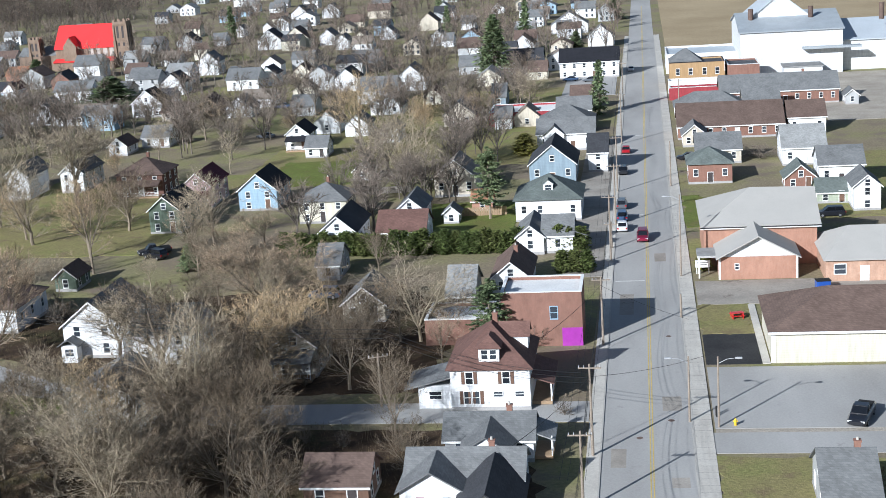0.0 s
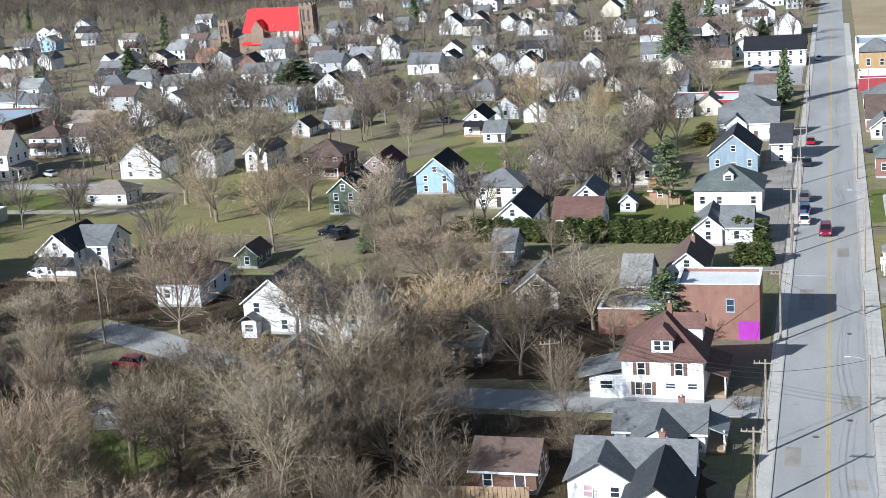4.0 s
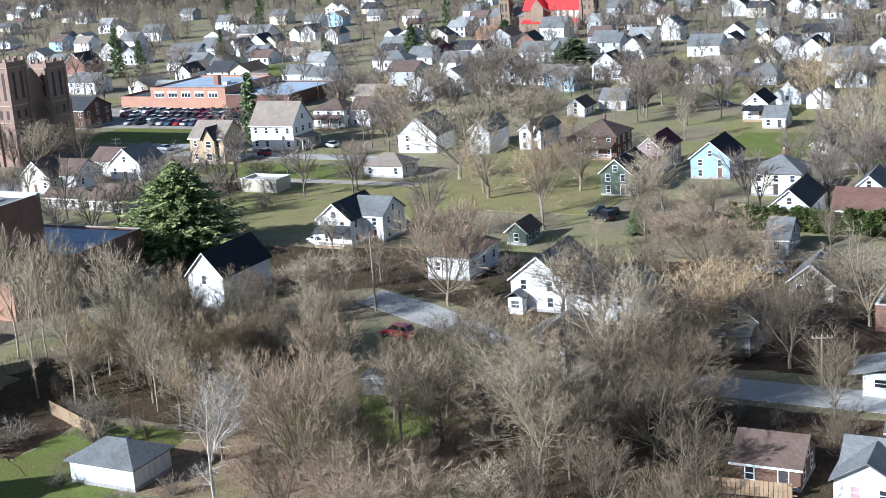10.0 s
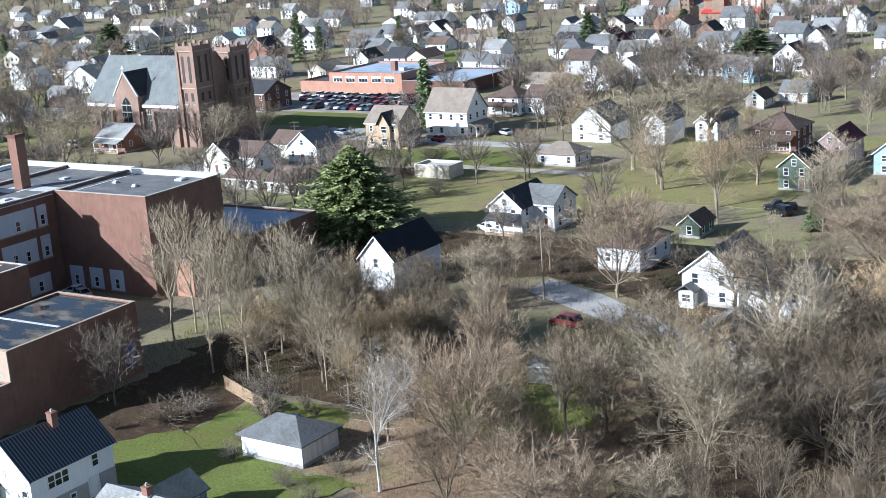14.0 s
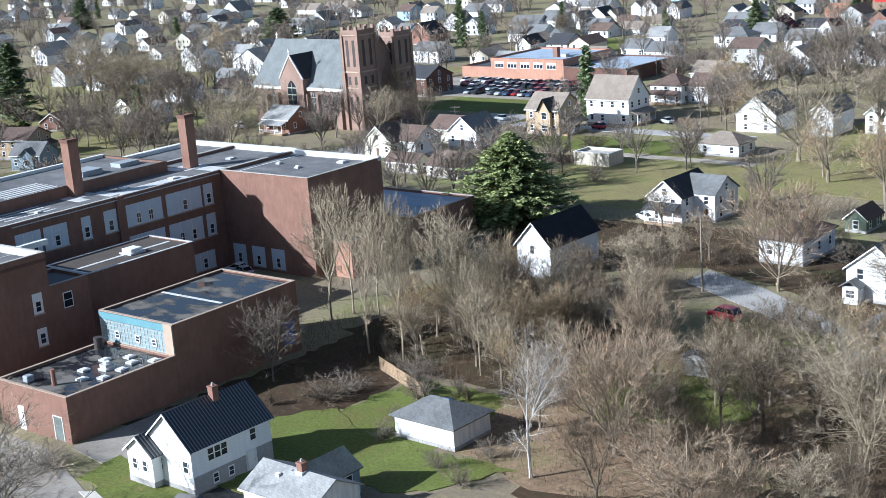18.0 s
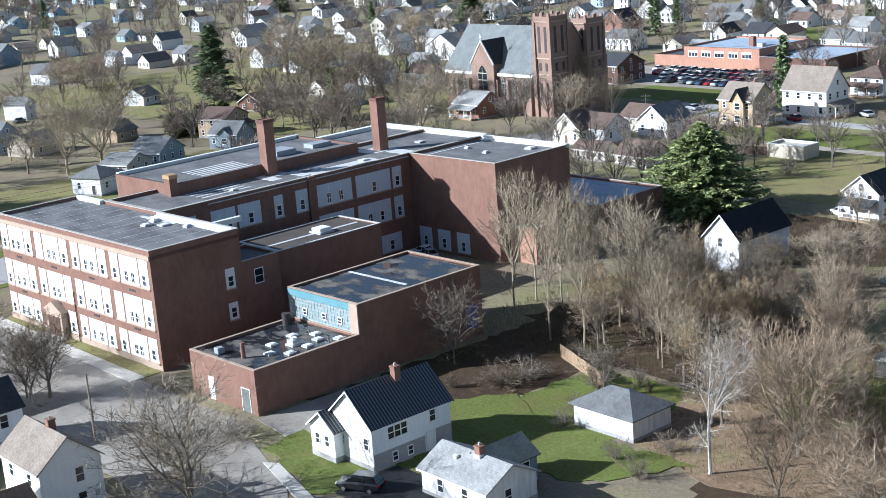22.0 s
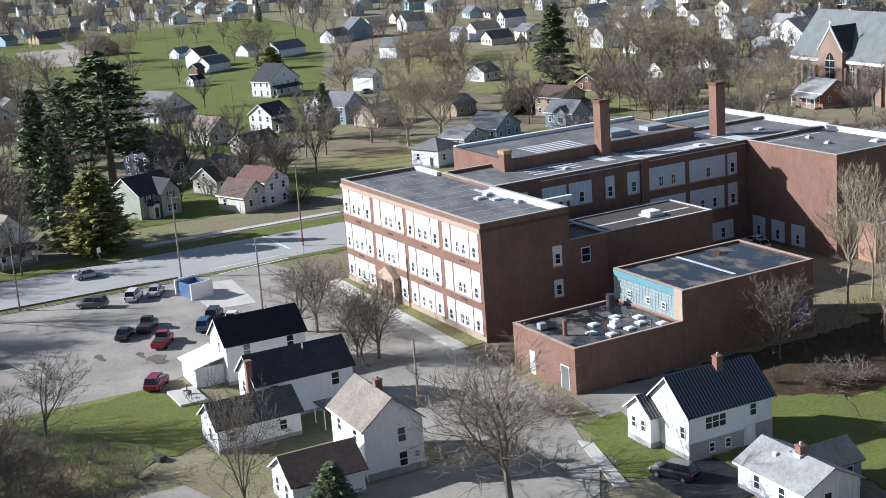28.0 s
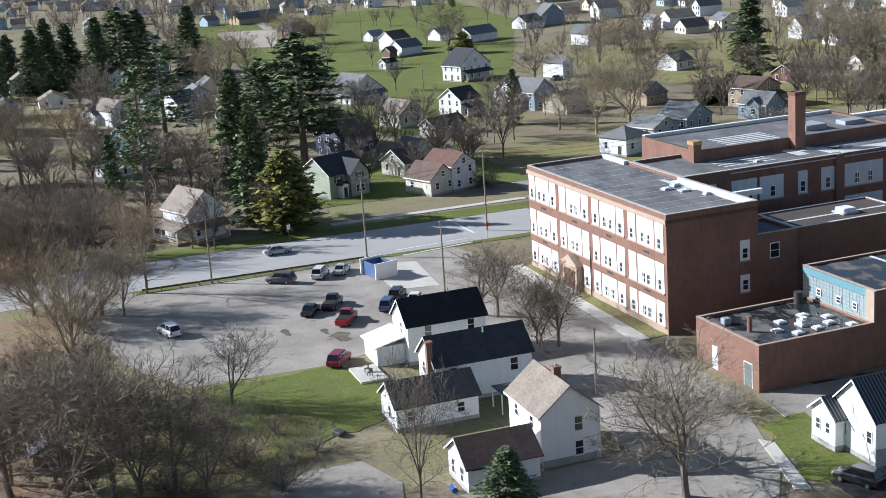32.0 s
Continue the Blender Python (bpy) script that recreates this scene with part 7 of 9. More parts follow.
house(19.5, 328.9, 24.1, 14.0, 3.1, 4.3, 'x', 'brick', 'brown', west=True, east=False)
house(15.9, 356.8, 16.7, 10.0, 3.1, 3.1, 'h', 'darkbrick', 'slate', west=True, east=False)
house(29.5, 362.4, 9.2, 8.0, 2.8, 2.5, 'x', 'beige', 'slate', west=True, east=False)
house(34.9, 374.0, 30.3, 12.0, 3.8, 3.7, 'x', 'brick', 'slate', west=True, chim=1, east=False)
house(52.7, 366.2, 3.2, 6.0, 2.6, 1.3, 'y', 'grey', 'slate', west=True, east=False)
house(10.9, 316.3, 5.3, 8.0, 2.8, 2.2, 'y', 'beige', 'slate', west=True, east=False)
house(17.7, 124.4, 5.0, 9.0, 2.8, 2.8, 'x', 'grey', 'slate', west=True, chim=1, east=False)
house(-412.1, 292.2, 9.0, 18.1, 2.6, 2.8, 'y', 'white', 'charcoal', near=False)
house(-553.0, 359.6, 10.0, 14.8, 2.6, 3.1, 'y', 'cream', 'slate', near=False)
house(-532.3, 379.7, 9.0, 7.7, 4.3, 3.2, 'x', 'white', 'slate', near=False)
house(-591.8, 505.7, 14.1, 10.0, 4.3, 5.0, 'y', 'white', 'slate', near=False)
house(-453.8, 399.1, 17.3, 9.0, 2.6, 2.8, 'x', 'cream', 'tanroof', near=False)
house(-525.3, 428.5, 7.5, 8.0, 3.4, 3.1, 'y', 'white', 'slate', near=False)
house(-525.8, 437.6, 12.5, 9.0, 2.9, 2.8, 'x', 'blue', 'slate', near=False)
house(-379.1, 331.4, 18.1, 9.0, 4.3, 5.0, 'y', 'white', 'slate', near=False)
house(-335.0, 282.0, 12.0, 8.0, 4.1, 2.5, 'x', 'white', 'brown', shutters='darktrim')
house(-349.9, 255.2, 8.0, 11.6, 2.4, 2.5, 'y', 'cream', 'brown')
house(-325.9, 243.9, 8.0, 5.5, 4.0, 2.2, 'x', 'white', 'slate', near=False)
house(-347.3, 224.9, 8.0, 6.6, 2.6, 2.5, 'y', 'brick', 'orange', rz=22)
house(-271.4, 245.5, 9.8, 9.0, 4.0, 2.8, 'x', 'brick', 'pale', porch='s')
house(-555.6, 527.9, 15.9, 9.0, 2.6, 2.8, 'x', 'white', 'tanroof', near=False)
house(-487.9, 461.3, 11.7, 9.0, 2.9, 2.8, 'x', 'white', 'slate', near=False)
house(-489.5, 472.9, 10.6, 9.0, 2.9, 4.3, 'y', 'white', 'slate', near=False)
house(-539.2, 536.2, 22.4, 10.0, 2.6, 3.1, 'x', 'cream', 'tanroof', near=False)
house(-476.6, 524.8, 6.6, 9.0, 3.4, 2.7, 'y', 'white', 'slate', near=False)
house(-373.7, 418.4, 10.6, 11.0, 4.3, 4.4, 'y', 'brick', 'charcoal')
house(-329.6, 370.9, 12.1, 9.0, 4.3, 2.8, 'x', 'white', 'slate')
house(-394.9, 463.0, 10.7, 9.0, 3.4, 4.4, 'y', 'white', 'slate', near=False)
house(-415.8, 500.5, 9.2, 10.0, 4.3, 3.1, 'x', 'white', 'slate', near=False)
house(-430.3, 535.7, 12.4, 10.0, 4.3, 3.1, 'x', 'white', 'slate', near=False)
house(-357.3, 464.4, 14.9, 10.0, 2.9, 3.1, 'x', 'white', 'slate', near=False)
house(-345.8, 469.4, 11.7, 11.0, 4.3, 3.4, 'x', 'white', 'slate', near=False)
house(-331.6, 431.9, 17.2, 9.0, 3.4, 2.8, 'x', 'white', 'slate', near=False)
house(-308.2, 400.0, 6.7, 9.0, 3.4, 2.8, 'y', 'white', 'charcoal', near=False)
house(-337.3, 473.5, 6.0, 11.0, 4.3, 2.5, 'y', 'white', 'slate', near=False)
house(-316.5, 456.7, 10.9, 9.0, 2.8, 2.8, 'x', 'bluegrey', 'slate', near=False)
house(-332.6, 482.7, 8.0, 9.0, 4.3, 3.3, 'y', 'white', 'charcoal', near=False)
house(-328.1, 485.7, 6.2, 9.0, 4.0, 2.6, 'y', 'cream', 'slate', near=False)
house(-372.4, 536.9, 17.5, 10.0, 2.8, 3.1, 'x', 'white', 'slate', near=False)
house(-337.9, 519.8, 5.0, 9.0, 4.3, 2.1, 'y', 'white', 'slate', near=False)
house(-330.6, 519.5, 7.3, 9.0, 4.3, 3.0, 'y', 'white', 'slate', near=False)
house(-312.7, 510.2, 6.1, 10.0, 4.3, 2.5, 'y', 'white', 'slate', near=False)
house(-300.0, 455.5, 10.5, 8.0, 2.2, 2.5, 'x', 'white', 'tanroof', near=False)
house(-259.8, 397.8, 9.1, 9.0, 2.9, 2.8, 'x', 'white', 'slate')
house(-245.2, 390.7, 9.4, 9.0, 2.9, 2.8, 'x', 'white', 'slate')
house(-236.5, 423.3, 12.0, 9.0, 4.1, 2.8, 'h', 'white', 'slate', porch='', chim=1)
house(-282.1, 505.2, 4.4, 9.0, 4.0, 1.8, 'y', 'white', 'slate', near=False)
house(-265.5, 513.5, 4.5, 8.0, 2.9, 1.9, 'y', 'cream', 'slate', near=False)
house(-234.2, 441.7, 9.9, 10.0, 2.9, 3.1, 'x', 'white', 'slate', near=False)
house(-233.9, 448.5, 11.1, 10.0, 3.1, 4.5, 'y', 'white', 'maroonroof')
house(-226.0, 459.5, 12.0, 9.0, 2.8, 2.8, 'x', 'blue', 'charcoal')
house(-191.1, 360.0, 9.0, 10.0, 4.0, 3.7, 'y', 'white', 'slate', near=False)
house(-199.2, 343.3, 10.9, 9.0, 4.0, 2.8, 'x', 'white', 'tanroof')
house(-220.0, 230.7, 8.4, 10.0, 3.8, 3.5, 'y', 'cream', 'brown')
house(-215.0, 233.3, 7.9, 9.0, 3.8, 2.8, 'x', 'white', 'brown')
house(-190.2, 217.8, 8.7, 8.0, 2.4, 2.5, 'x', 'cream', 'brown')
house(-202.6, 217.0, 9.3, 5.0, 2.4, 1.6, 'x', 'cream', 'brown')
house(-147.0, 257.2, 9.6, 7.0, 2.6, 2.2, 'h', 'white', 'tanroof', name='garage')
hk = house(-125.8, 167.4, 6.4, 12.6, 5.2, 3.4, 'y', 'white', 'black', wins=False)
window(hk, face_pose('s', -0.2, 6.3, 4.4), 0.8, 1.3)
window(hk, face_pose('e', 3.8, 3.2, 1.6), 0.8, 1.2)
house(-125.8, 204.1, 6.6, 11.0, 4.8, 2.7, 'y', 'white', 'charcoal', porch='s')
house(-121.6, 206.5, 6.7, 8.0, 4.8, 2.5, 'x', 'white', 'slate')
house(-96.1, 189.0, 7.2, 11.0, 3.8, 2.2, 'h', 'white', 'brown', chim=1)
house(-94.2, 208.5, 3.6, 6.0, 2.4, 1.5, 'y', 'green', 'brown')
house(-152.8, 285.7, 10.1, 10.0, 4.3, 4.2, 'y', 'white', 'slate', near=False)
house(-136.4, 285.4, 5.1, 10.0, 5.2, 2.1, 'y', 'white', 'slate', near=False)
house(-415.0, 38.0, 10.0, 6.5, 4.6, 2.7, 'x', 'white', 'tanroof', near=False, rz=22)
house(-420.1, 33.6, 9.0, 5.7, 3.2, 2.8, 'y', 'white', 'slate', near=False, rz=22)
house(-415.2, 57.9, 10.0, 7.5, 4.6, 3.1, 'y', 'white', 'slate', near=False, rz=22)
house(-352.4, 35.6, 9.0, 6.3, 5.0, 2.8, 'y', 'teal', 'charcoal', rz=22)
house(-325.7, 28.3, 6.0, 6.1, 2.8, 2.5, 'x', 'white', 'slate', name='shed', rz=22)
house(-751.1, 125.4, 8.0, 7.6, 3.0, 2.5, 'y', 'blue', 'tanroof', near=False, rz=22)
house(-745.8, 149.6, 10.0, 27.8, 3.0, 3.1, 'y', 'tan', 'slate', near=False, rz=22)
house(-639.7, 146.8, 10.0, 14.9, 3.6, 5.0, 'x', 'brownwall', 'charcoal', near=False, rz=22)
house(-405.2, 109.7, 12.0, 13.4, 3.4, 5.0, 'x', 'white', 'slate', porch='e', rz=22)
house(-538.3, 163.7, 9.0, 9.1, 5.0, 2.8, 'y', 'white', 'brown', rz=22)
house(-517.8, 161.8, 8.0, 10.4, 3.4, 2.5, 'y', 'white', 'slate', rz=22)
house(-477.1, 142.1, 4.0, 5.5, 2.6, 1.2, 'y', 'white', 'black', name='shed', rz=22)
house(-512.9, 153.6, 5.0, 3.6, 2.6, 1.6, 'y', 'brownwall', 'brown', name='shed', rz=22)
house(-541.7, 200.6, 9.0, 15.0, 3.4, 2.8, 'y', 'white', 'slate', rz=22)
house(-427.7, 154.0, 9.0, 12.8, 5.2, 5.0, 'x', 'white', 'charcoal', porch='e', rz=22)
house(-357.4, 126.2, 9.0, 7.4, 4.8, 2.8, 'y', 'white', 'charcoal', porch='e', rz=22)
house(-357.6, 141.7, 9.0, 5.1, 5.0, 2.8, 'y', 'white', 'slate', rz=22)
house(-354.1, 146.8, 9.0, 8.1, 5.0, 3.3, 'x', 'bluegrey', 'slate', rz=22)
house(-351.0, 107.1, 9.0, 8.3, 3.6, 3.4, 'x', 'cream', 'tanroof', rz=22)
house(-329.8, 111.5, 6.0, 10.6, 2.8, 1.9, 'y', 'cream', 'brown', rz=22)
house(-263.9, 85.8, 8.0, 6.7, 3.4, 2.7, 'x', 'cream', 'brown', rz=22)
house(-286.0, 86.9, 8.0, 5.8, 3.2, 2.5, 'y', 'beige', 'brown', rz=22)
hb2 = house(-266.0, 90.8, 9.0, 6.4, 5.4, 2.2, 'x', 'white', 'redbrown', rz=22)
hg = house(-275.4, 68.4, 10.0, 9.6, 5.0, 3.1, 'y', 'sage', 'charcoal', porch='', wins=False, rz=22)
hn = house(-319.5, 83.2, 10.0, 10.9, 5.0, 3.1, 'y', 'darkblue', 'brown', rz=22)
house(-342.3, 152.1, 9.0, 10.8, 2.8, 2.8, 'y', 'beige', 'pale', near=False, rz=22)
house(-339.7, 174.3, 8.0, 8.6, 2.8, 2.5, 'y', 'tan', 'tanroof', near=False, rz=22)
house(-409.4, 178.8, 9.0, 4.5, 5.0, 1.9, 'x', 'white', 'slate', near=False, rz=22)
house(-489.9, 226.3, 9.0, 7.2, 4.6, 2.9, 'x', 'white', 'slate', near=False, rz=22)
house(-574.7, 237.3, 9.0, 10.9, 3.0, 2.8, 'y', 'white', 'slate', near=False, rz=22)
house(-582.2, 251.0, 10.0, 11.6, 4.4, 4.8, 'x', 'bluegrey', 'slate', near=False)
house(-584.1, 280.4, 10.0, 11.4, 5.0, 3.1, 'y', 'white', 'slate', near=False)
house(-515.2, 268.1, 9.0, 3.9, 4.6, 1.6, 'x', 'white', 'slate', near=False)
house(-515.1, 279.8, 9.0, 11.8, 4.6, 2.8, 'y', 'white', 'tanroof', near=False)
house(-560.7, 191.3, 8.0, 7.6, 2.6, 2.5, 'y', 'white', 'pale', near=False, rz=22)
house(-583.4, 168.4, 7.0, 7.2, 2.4, 2.2, 'y', 'white', 'pale', near=False, rz=22)
house(-295.1, 92.8, 8.0, 6.4, 3.4, 2.6, 'x', 'white', 'slate', near=False, rz=22)
house(-317.0, 194.5, 9.0, 10.5, 5.0, 2.4, 'x', 'tan', 'brown', rz=22, porch='e')
house(-277.0, 136.5, 8.0, 8.0, 4.0, 2.2, 'h', 'white', 'slate', rz=22)
house(-293.0, 152.0, 8.0, 9.0, 2.6, 2.0, 'x', 'grey', 'pale', rz=22)
house(-296.5, 162.5, 9.0, 9.5, 3.4, 3.0, 'x', 'bluegrey', 'pale', rz=22)
house(-297.5, 184.5, 8.5, 7.5, 4.0, 2.6, 'x', 'bluegrey', 'slate', rz=22, cross=0.1)
house(-397.1, 214.5, 8.0, 8.1, 3.0, 2.5, 'y', 'white', 'tanroof', near=False, rz=22)
ha = house(-165.2, 53.5, 6.5, 10.7, 5.4, 2.6, 'y', 'vinyl', 'black', wins=False)
hb = house(-149.6, 52.7, 6.5, 12.2, 5.0, 2.6, 'y', 'vinyl', 'charcoal', wins=False)
hc = house(-143.6, 44.7, 6.0, 9.9, 3.0, 2.0, 'y', 'vinyl', 'charcoal', wins=False)
hd = house(-128.1, 53.6, 9.0, 6.6, 5.8, 2.7, 'x', 'vinyl', 'tanroof', wins=False)
he = house(-124.2, 45.1, 6.0, 7.8, 2.9, 2.0, 'y', 'vinyl', 'brown', wins=False)
hw = house(-111.8, 85.3, 7.2, 10.9, 5.0, 3.2, 'y', 'vinyl', 'metalribs', wins=False, found=False)
hv = house(-115.3, 80.0, 4.2, 2.8, 3.8, 1.6, 'y', 'vinyl', 'metalribs', wins=False, found=False)

# ---------------- single trees ----------------
tree('birch0', -81.2, 101.4, 16.6, 8.7)
tree('red0', -76.9, 110.2, 15.9, 14.1)
tree('spruce0', -151.1, 188.4, 16.6, 18.1)
tree('slim0', -138.2, 133.8, 20.3, 9.1)
tree('slim0', -132.3, 133.3, 18.8, 8.9)
tree('slim1', -129.3, 137.0, 19.0, 8.9)
tree('slim0', -122.0, 134.5, 18.1, 9.4)
tree('bare0', -113.3, 130.5, 18.8, 14.2)
tree('bare1', -107.5, 135.1, 14.5, 10.5)
tree('slim1', -124.4, 128.7, 15.5, 8.5)
tree('slim0', -145.9, 136.5, 12.7, 8.5)
tree('open0', -131.6, 112.1, 10.3, 8.2)
tree('slim0', -105.1, 122.6, 15.7, 7.0)
tree('bare3', -106.8, 161.9, 10.2, 12.4)
tree('red0', -89.8, 170.8, 17.6, 14.0)
tree('big0', -128.7, 254.0, 22.4, 29.8)
tree('bare4', -98.8, 227.5, 15.1, 12.5)
tree('bare1', -98.9, 247.1, 14.3, 15.6)
tree('bare0', -114.5, 238.1, 16.6, 14.4)
tree('big1', -53.6, 119.3, 14.9, 15.8)
tree('red0', -60.7, 99.4, 9.5, 14.9)
tree('bare0', -52.2, 104.5, 9.2, 10.2)
tree('bare3', -71.3, 122.1, 12.0, 7.5)
tree('bare0', -67.5, 124.5, 12.0, 9.4)
tree('slim1', -80.3, 124.7, 9.5, 7.2)
tree('dark0', -51.0, 136.6, 11.8, 10.3)
tree('dark1', -44.9, 135.5, 12.7, 11.4)
tree('big0', -51.9, 139.9, 19.7, 16.4)
tree('dark0', -44.8, 139.1, 11.7, 11.0)
tree('gold0', -48.0, 162.2, 12.4, 13.9)
tree('bare1', -102.2, 141.9, 10.9, 9.1)
tree('open1', -104.3, 111.1, 8.2, 8.0)
tree('shrub0', -115.3, 109.5, 3.2, 7.6)
tree('shrub1', -116.2, 106.2, 3.1, 6.9)
tree('shrub0', -153.1, 251.6, 5.0, 11.1)
tree('red0', -57.5, 193.7, 11.6, 20.7)
tree('gold0', -49.7, 173.4, 10.3, 14.8)
tree('dark0', -63.7, 165.0, 14.3, 18.3)
tree('big1', -56.1, 123.6, 15.0, 16.3)
tree('big0', -31.0, 175.9, 13.7, 17.7)
tree('dark1', -37.8, 172.7, 11.0, 9.2)
tree('dark1', -26.9, 176.9, 8.0, 8.5)
tree('big0', -49.2, 271.8, 20.0, 19.7)
tree('bare4', -68.0, 322.6, 20.4, 16.5)
tree('bare2', -67.4, 230.4, 8.2, 11.1)
tree('bare0', -78.4, 235.8, 14.5, 13.6)
tree('bare3', -77.6, 220.0, 13.7, 10.8)
tree('bare2', -93.9, 216.3, 17.9, 11.9)
tree('bare1', -115.2, 348.9, 13.4, 13.7)
tree('bare2', -68.3, 219.1, 8.8, 12.6)
tree('dark1', -42.9, 164.0, 10.5, 13.2)
tree('dark0', -37.1, 157.5, 12.3, 11.3)
tree('dark0', -50.0, 152.2, 12.8, 13.3)
tree('dark1', -52.7, 145.0, 12.3, 13.5)
tree('dark0', -70.9, 140.3, 11.4, 14.4)
tree('bare3', -51.9, 123.6, 9.6, 12.0)
tree('dark0', -43.7, 126.3, 11.0, 11.9)
tree('dark1', -49.5, 129.1, 10.6, 11.7)
tree('bare0', -62.2, 126.4, 11.1, 12.5)
tree('dark0', -31.0, 151.5, 8.4, 7.4)
tree('dark0', -69.9, 130.8, 13.3, 11.7)
tree('dark1', -48.7, 158.0, 9.5, 10.8)
tree('shrub1', -15.4, 173.3, 3.3, 4.5)
tree('dark0', -16.6, 178.7, 3.6, 7.0)
tree('pine0', -21.0, 172.2, 9.8, 5.6)
tree('fir0', -76.6, 216.3, 4.9, 3.9)
tree('fir0', -48.0, 447.7, 21.0, 11.2)
tree('pine0', -28.9, 247.5, 13.8, 6.3)
tree('fir0', -13.1, 635.7, 8.8, 10.5)
tree('fir0', -24.3, 508.7, 8.2, 7.1)
tree('fir0', -167.0, 416.4, 10.7, 16.7)
tree('cedar0', -27.4, 310.4, 5.2, 5.2)
tree('bare0', -31.5, 373.0, 12.3, 12.4)
tree('bare1', -59.9, 391.2, 17.0, 14.8)
tree('bare2', -42.7, 348.5, 10.2, 13.1)
tree('bare3', -60.7, 328.5, 9.7, 11.1)
tree('shrub0', 24.0, 296.4, 3.7, 8.7)
tree('shrub1', 20.2, 125.9, 4.1, 3.4)
tree('shrub0', -10.1, 148.1, 2.7, 2.6)
tree('bare1', -159.3, 67.9, 12.6, 12.7)
tree('open1', -175.6, 65.7, 12.5, 12.1)
tree('open0', -161.7, 65.9, 11.2, 9.1)
tree('big1', -117.0, 62.7, 14.2, 19.6)
tree('slim0', -134.4, 126.1, 21.6, 9.5)
tree('slim1', -123.7, 122.0, 22.7, 9.0)
tree('slim0', -117.1, 121.4, 21.4, 8.8)
tree('open0', -127.0, 107.9, 11.9, 9.4)
tree('fir0', -378.2, 230.7, 24.0, 13.7)
tree('fir0', -305.1, 220.0, 7.7, 5.6)
tree('big1', -303.5, 142.2, 24.0, 23.7)
tree('bare0', -254.1, 209.9, 19.1, 20.6)
tree('bare1', -308.3, 228.7, 20.4, 22.3)
tree('bare2', -382.7, 254.6, 16.7, 22.8)
tree('bare3', -357.1, 252.3, 19.5, 21.7)
for k in range(9):
    tree('arbor0', -325.0 - k * 1.0, 184.0 + k * 2.6, random.uniform(6.0, 8.0), 4.2)
tree('big0', -307.1, 152.9, 23.1, 27.1)
tree('open1', -177.4, 63.7, 11.6, 15.4)
tree('open0', -160.1, 65.9, 11.2, 12.7)
tree('open1', -110.8, 60.0, 16.2, 18.8)
tree('open0', -122.7, 36.6, 16.7, 8.6)
tree('open1', -156.6, 23.9, 11.9, 11.1)
tree('pine0', -312.7, 71.1, 30.8, 22.7)
tree('pine0', -342.9, 68.1, 22.8, 16.0)
tree('sparse0', -327.4, 41.5, 32.0, 15.1)
tree('sparse0', -275.5, 29.9, 32.0, 11.5)
tree('fir0', -295.5, 52.2, 26.0, 11.3)
tree('fir0', -256.8, 48.2, 23.3, 8.8)
tree('cedar0', -247.1, 52.0, 15.5, 11.0)
tree('fir0', -527.3, 60.3, 26.0, 15.3)
tree('fir0', -504.1, 43.3, 26.0, 12.5)
tree('fir0', -520.7, 26.8, 26.0, 12.9)
tree('fir0', -507.5, 21.1, 23.5, 12.6)
tree('fir0', -534.1, 13.5, 20.5, 11.0)
tree('fir0', -532.7, 34.8, 22.8, 13.2)
tree('fir0', -528.8, 79.7, 26.0, 13.2)
tree('pine0', -514.5, 52.5, 28.3, 19.2)
tree('cedar0', -500.9, 179.6, 8.6, 7.9)
tree('fir0', -115.3, 43.1, 7.0, 5.6)
tree('bare0', -172.2, 7.9, 21.8, 14.9)
tree('bare1', -213.8, 4.0, 20.1, 15.4)
tree('open1', -138.0, 7.8, 19.4, 18.4)
tree('open0', -143.9, 2.5, 16.2, 15.9)
tree('bare2', -217.1, 21.7, 17.3, 13.9)
tree('bare3', -328.9, 7.8, 22.0, 20.5)
tree('bare4', -343.8, 20.5, 20.5, 21.5)
tree('bare0', -207.9, 13.6, 12.2, 15.1)
tree('open1', -134.9, 13.8, 15.8, 15.7)
tree('bare1', -146.3, -2.1, 13.8, 12.9)
tree('bare2', -302.6, 42.8, 13.8, 12.7)
tree('bare3', -438.9, 74.1, 21.4, 20.2)
tree('bare4', -509.4, 97.6, 18.6, 25.7)
tree('bare0', -604.8, 132.2, 17.2, 25.5)
tree('bare1', -535.8, 186.2, 18.2, 21.0)
tree('bare2', -562.6, 140.7, 16.2, 19.1)
tree('bare3', -398.0, 165.5, 14.0, 19.6)
tree('bare0', -434.0, 205.1, 15.4, 23.8)
tree('bare1', -370.9, 191.8, 15.2, 19.0)
tree('red0', -458.0, 225.7, 12.3, 27.4)
tree('bare3', -315.3, 137.4, 10.0, 12.9)
tree('shrub0', -128.0, 75.6, 3.4, 7.8)
tree('shrub1', -261.8, 97.1, 4.7, 7.0)
tree('shrub0', -261.0, 14.8, 5.0, 16.5)
tree('shrub1', -245.9, 8.6, 5.0, 15.5)
tree('shrub0', -233.6, 21.0, 5.0, 11.9)
tree('bare0', -240.2, 246.9, 13.5, 15.7)
tree('bare1', -233.7, 256.8, 14.3, 15.9)
tree('bare2', -246.0, 261.7, 17.7, 8.9)
tree('bare3', -121.3, 275.7, 18.1, 18.9)
tree('bare4', -156.8, 286.6, 10.7, 16.3)
tree('red0', -168.0, 275.8, 4.0, 5.4)
tree('bare0', -275.8, 433.4, 12.3, 12.7)
tree('bare1', -303.4, 414.8, 14.5, 14.8)
tree('bare2', -315.5, 397.8, 14.3, 14.7)
tree('bare3', -277.2, 244.2, 15.0, 16.9)
tree('bare4', -422.1, 352.7, 17.4, 20.4)
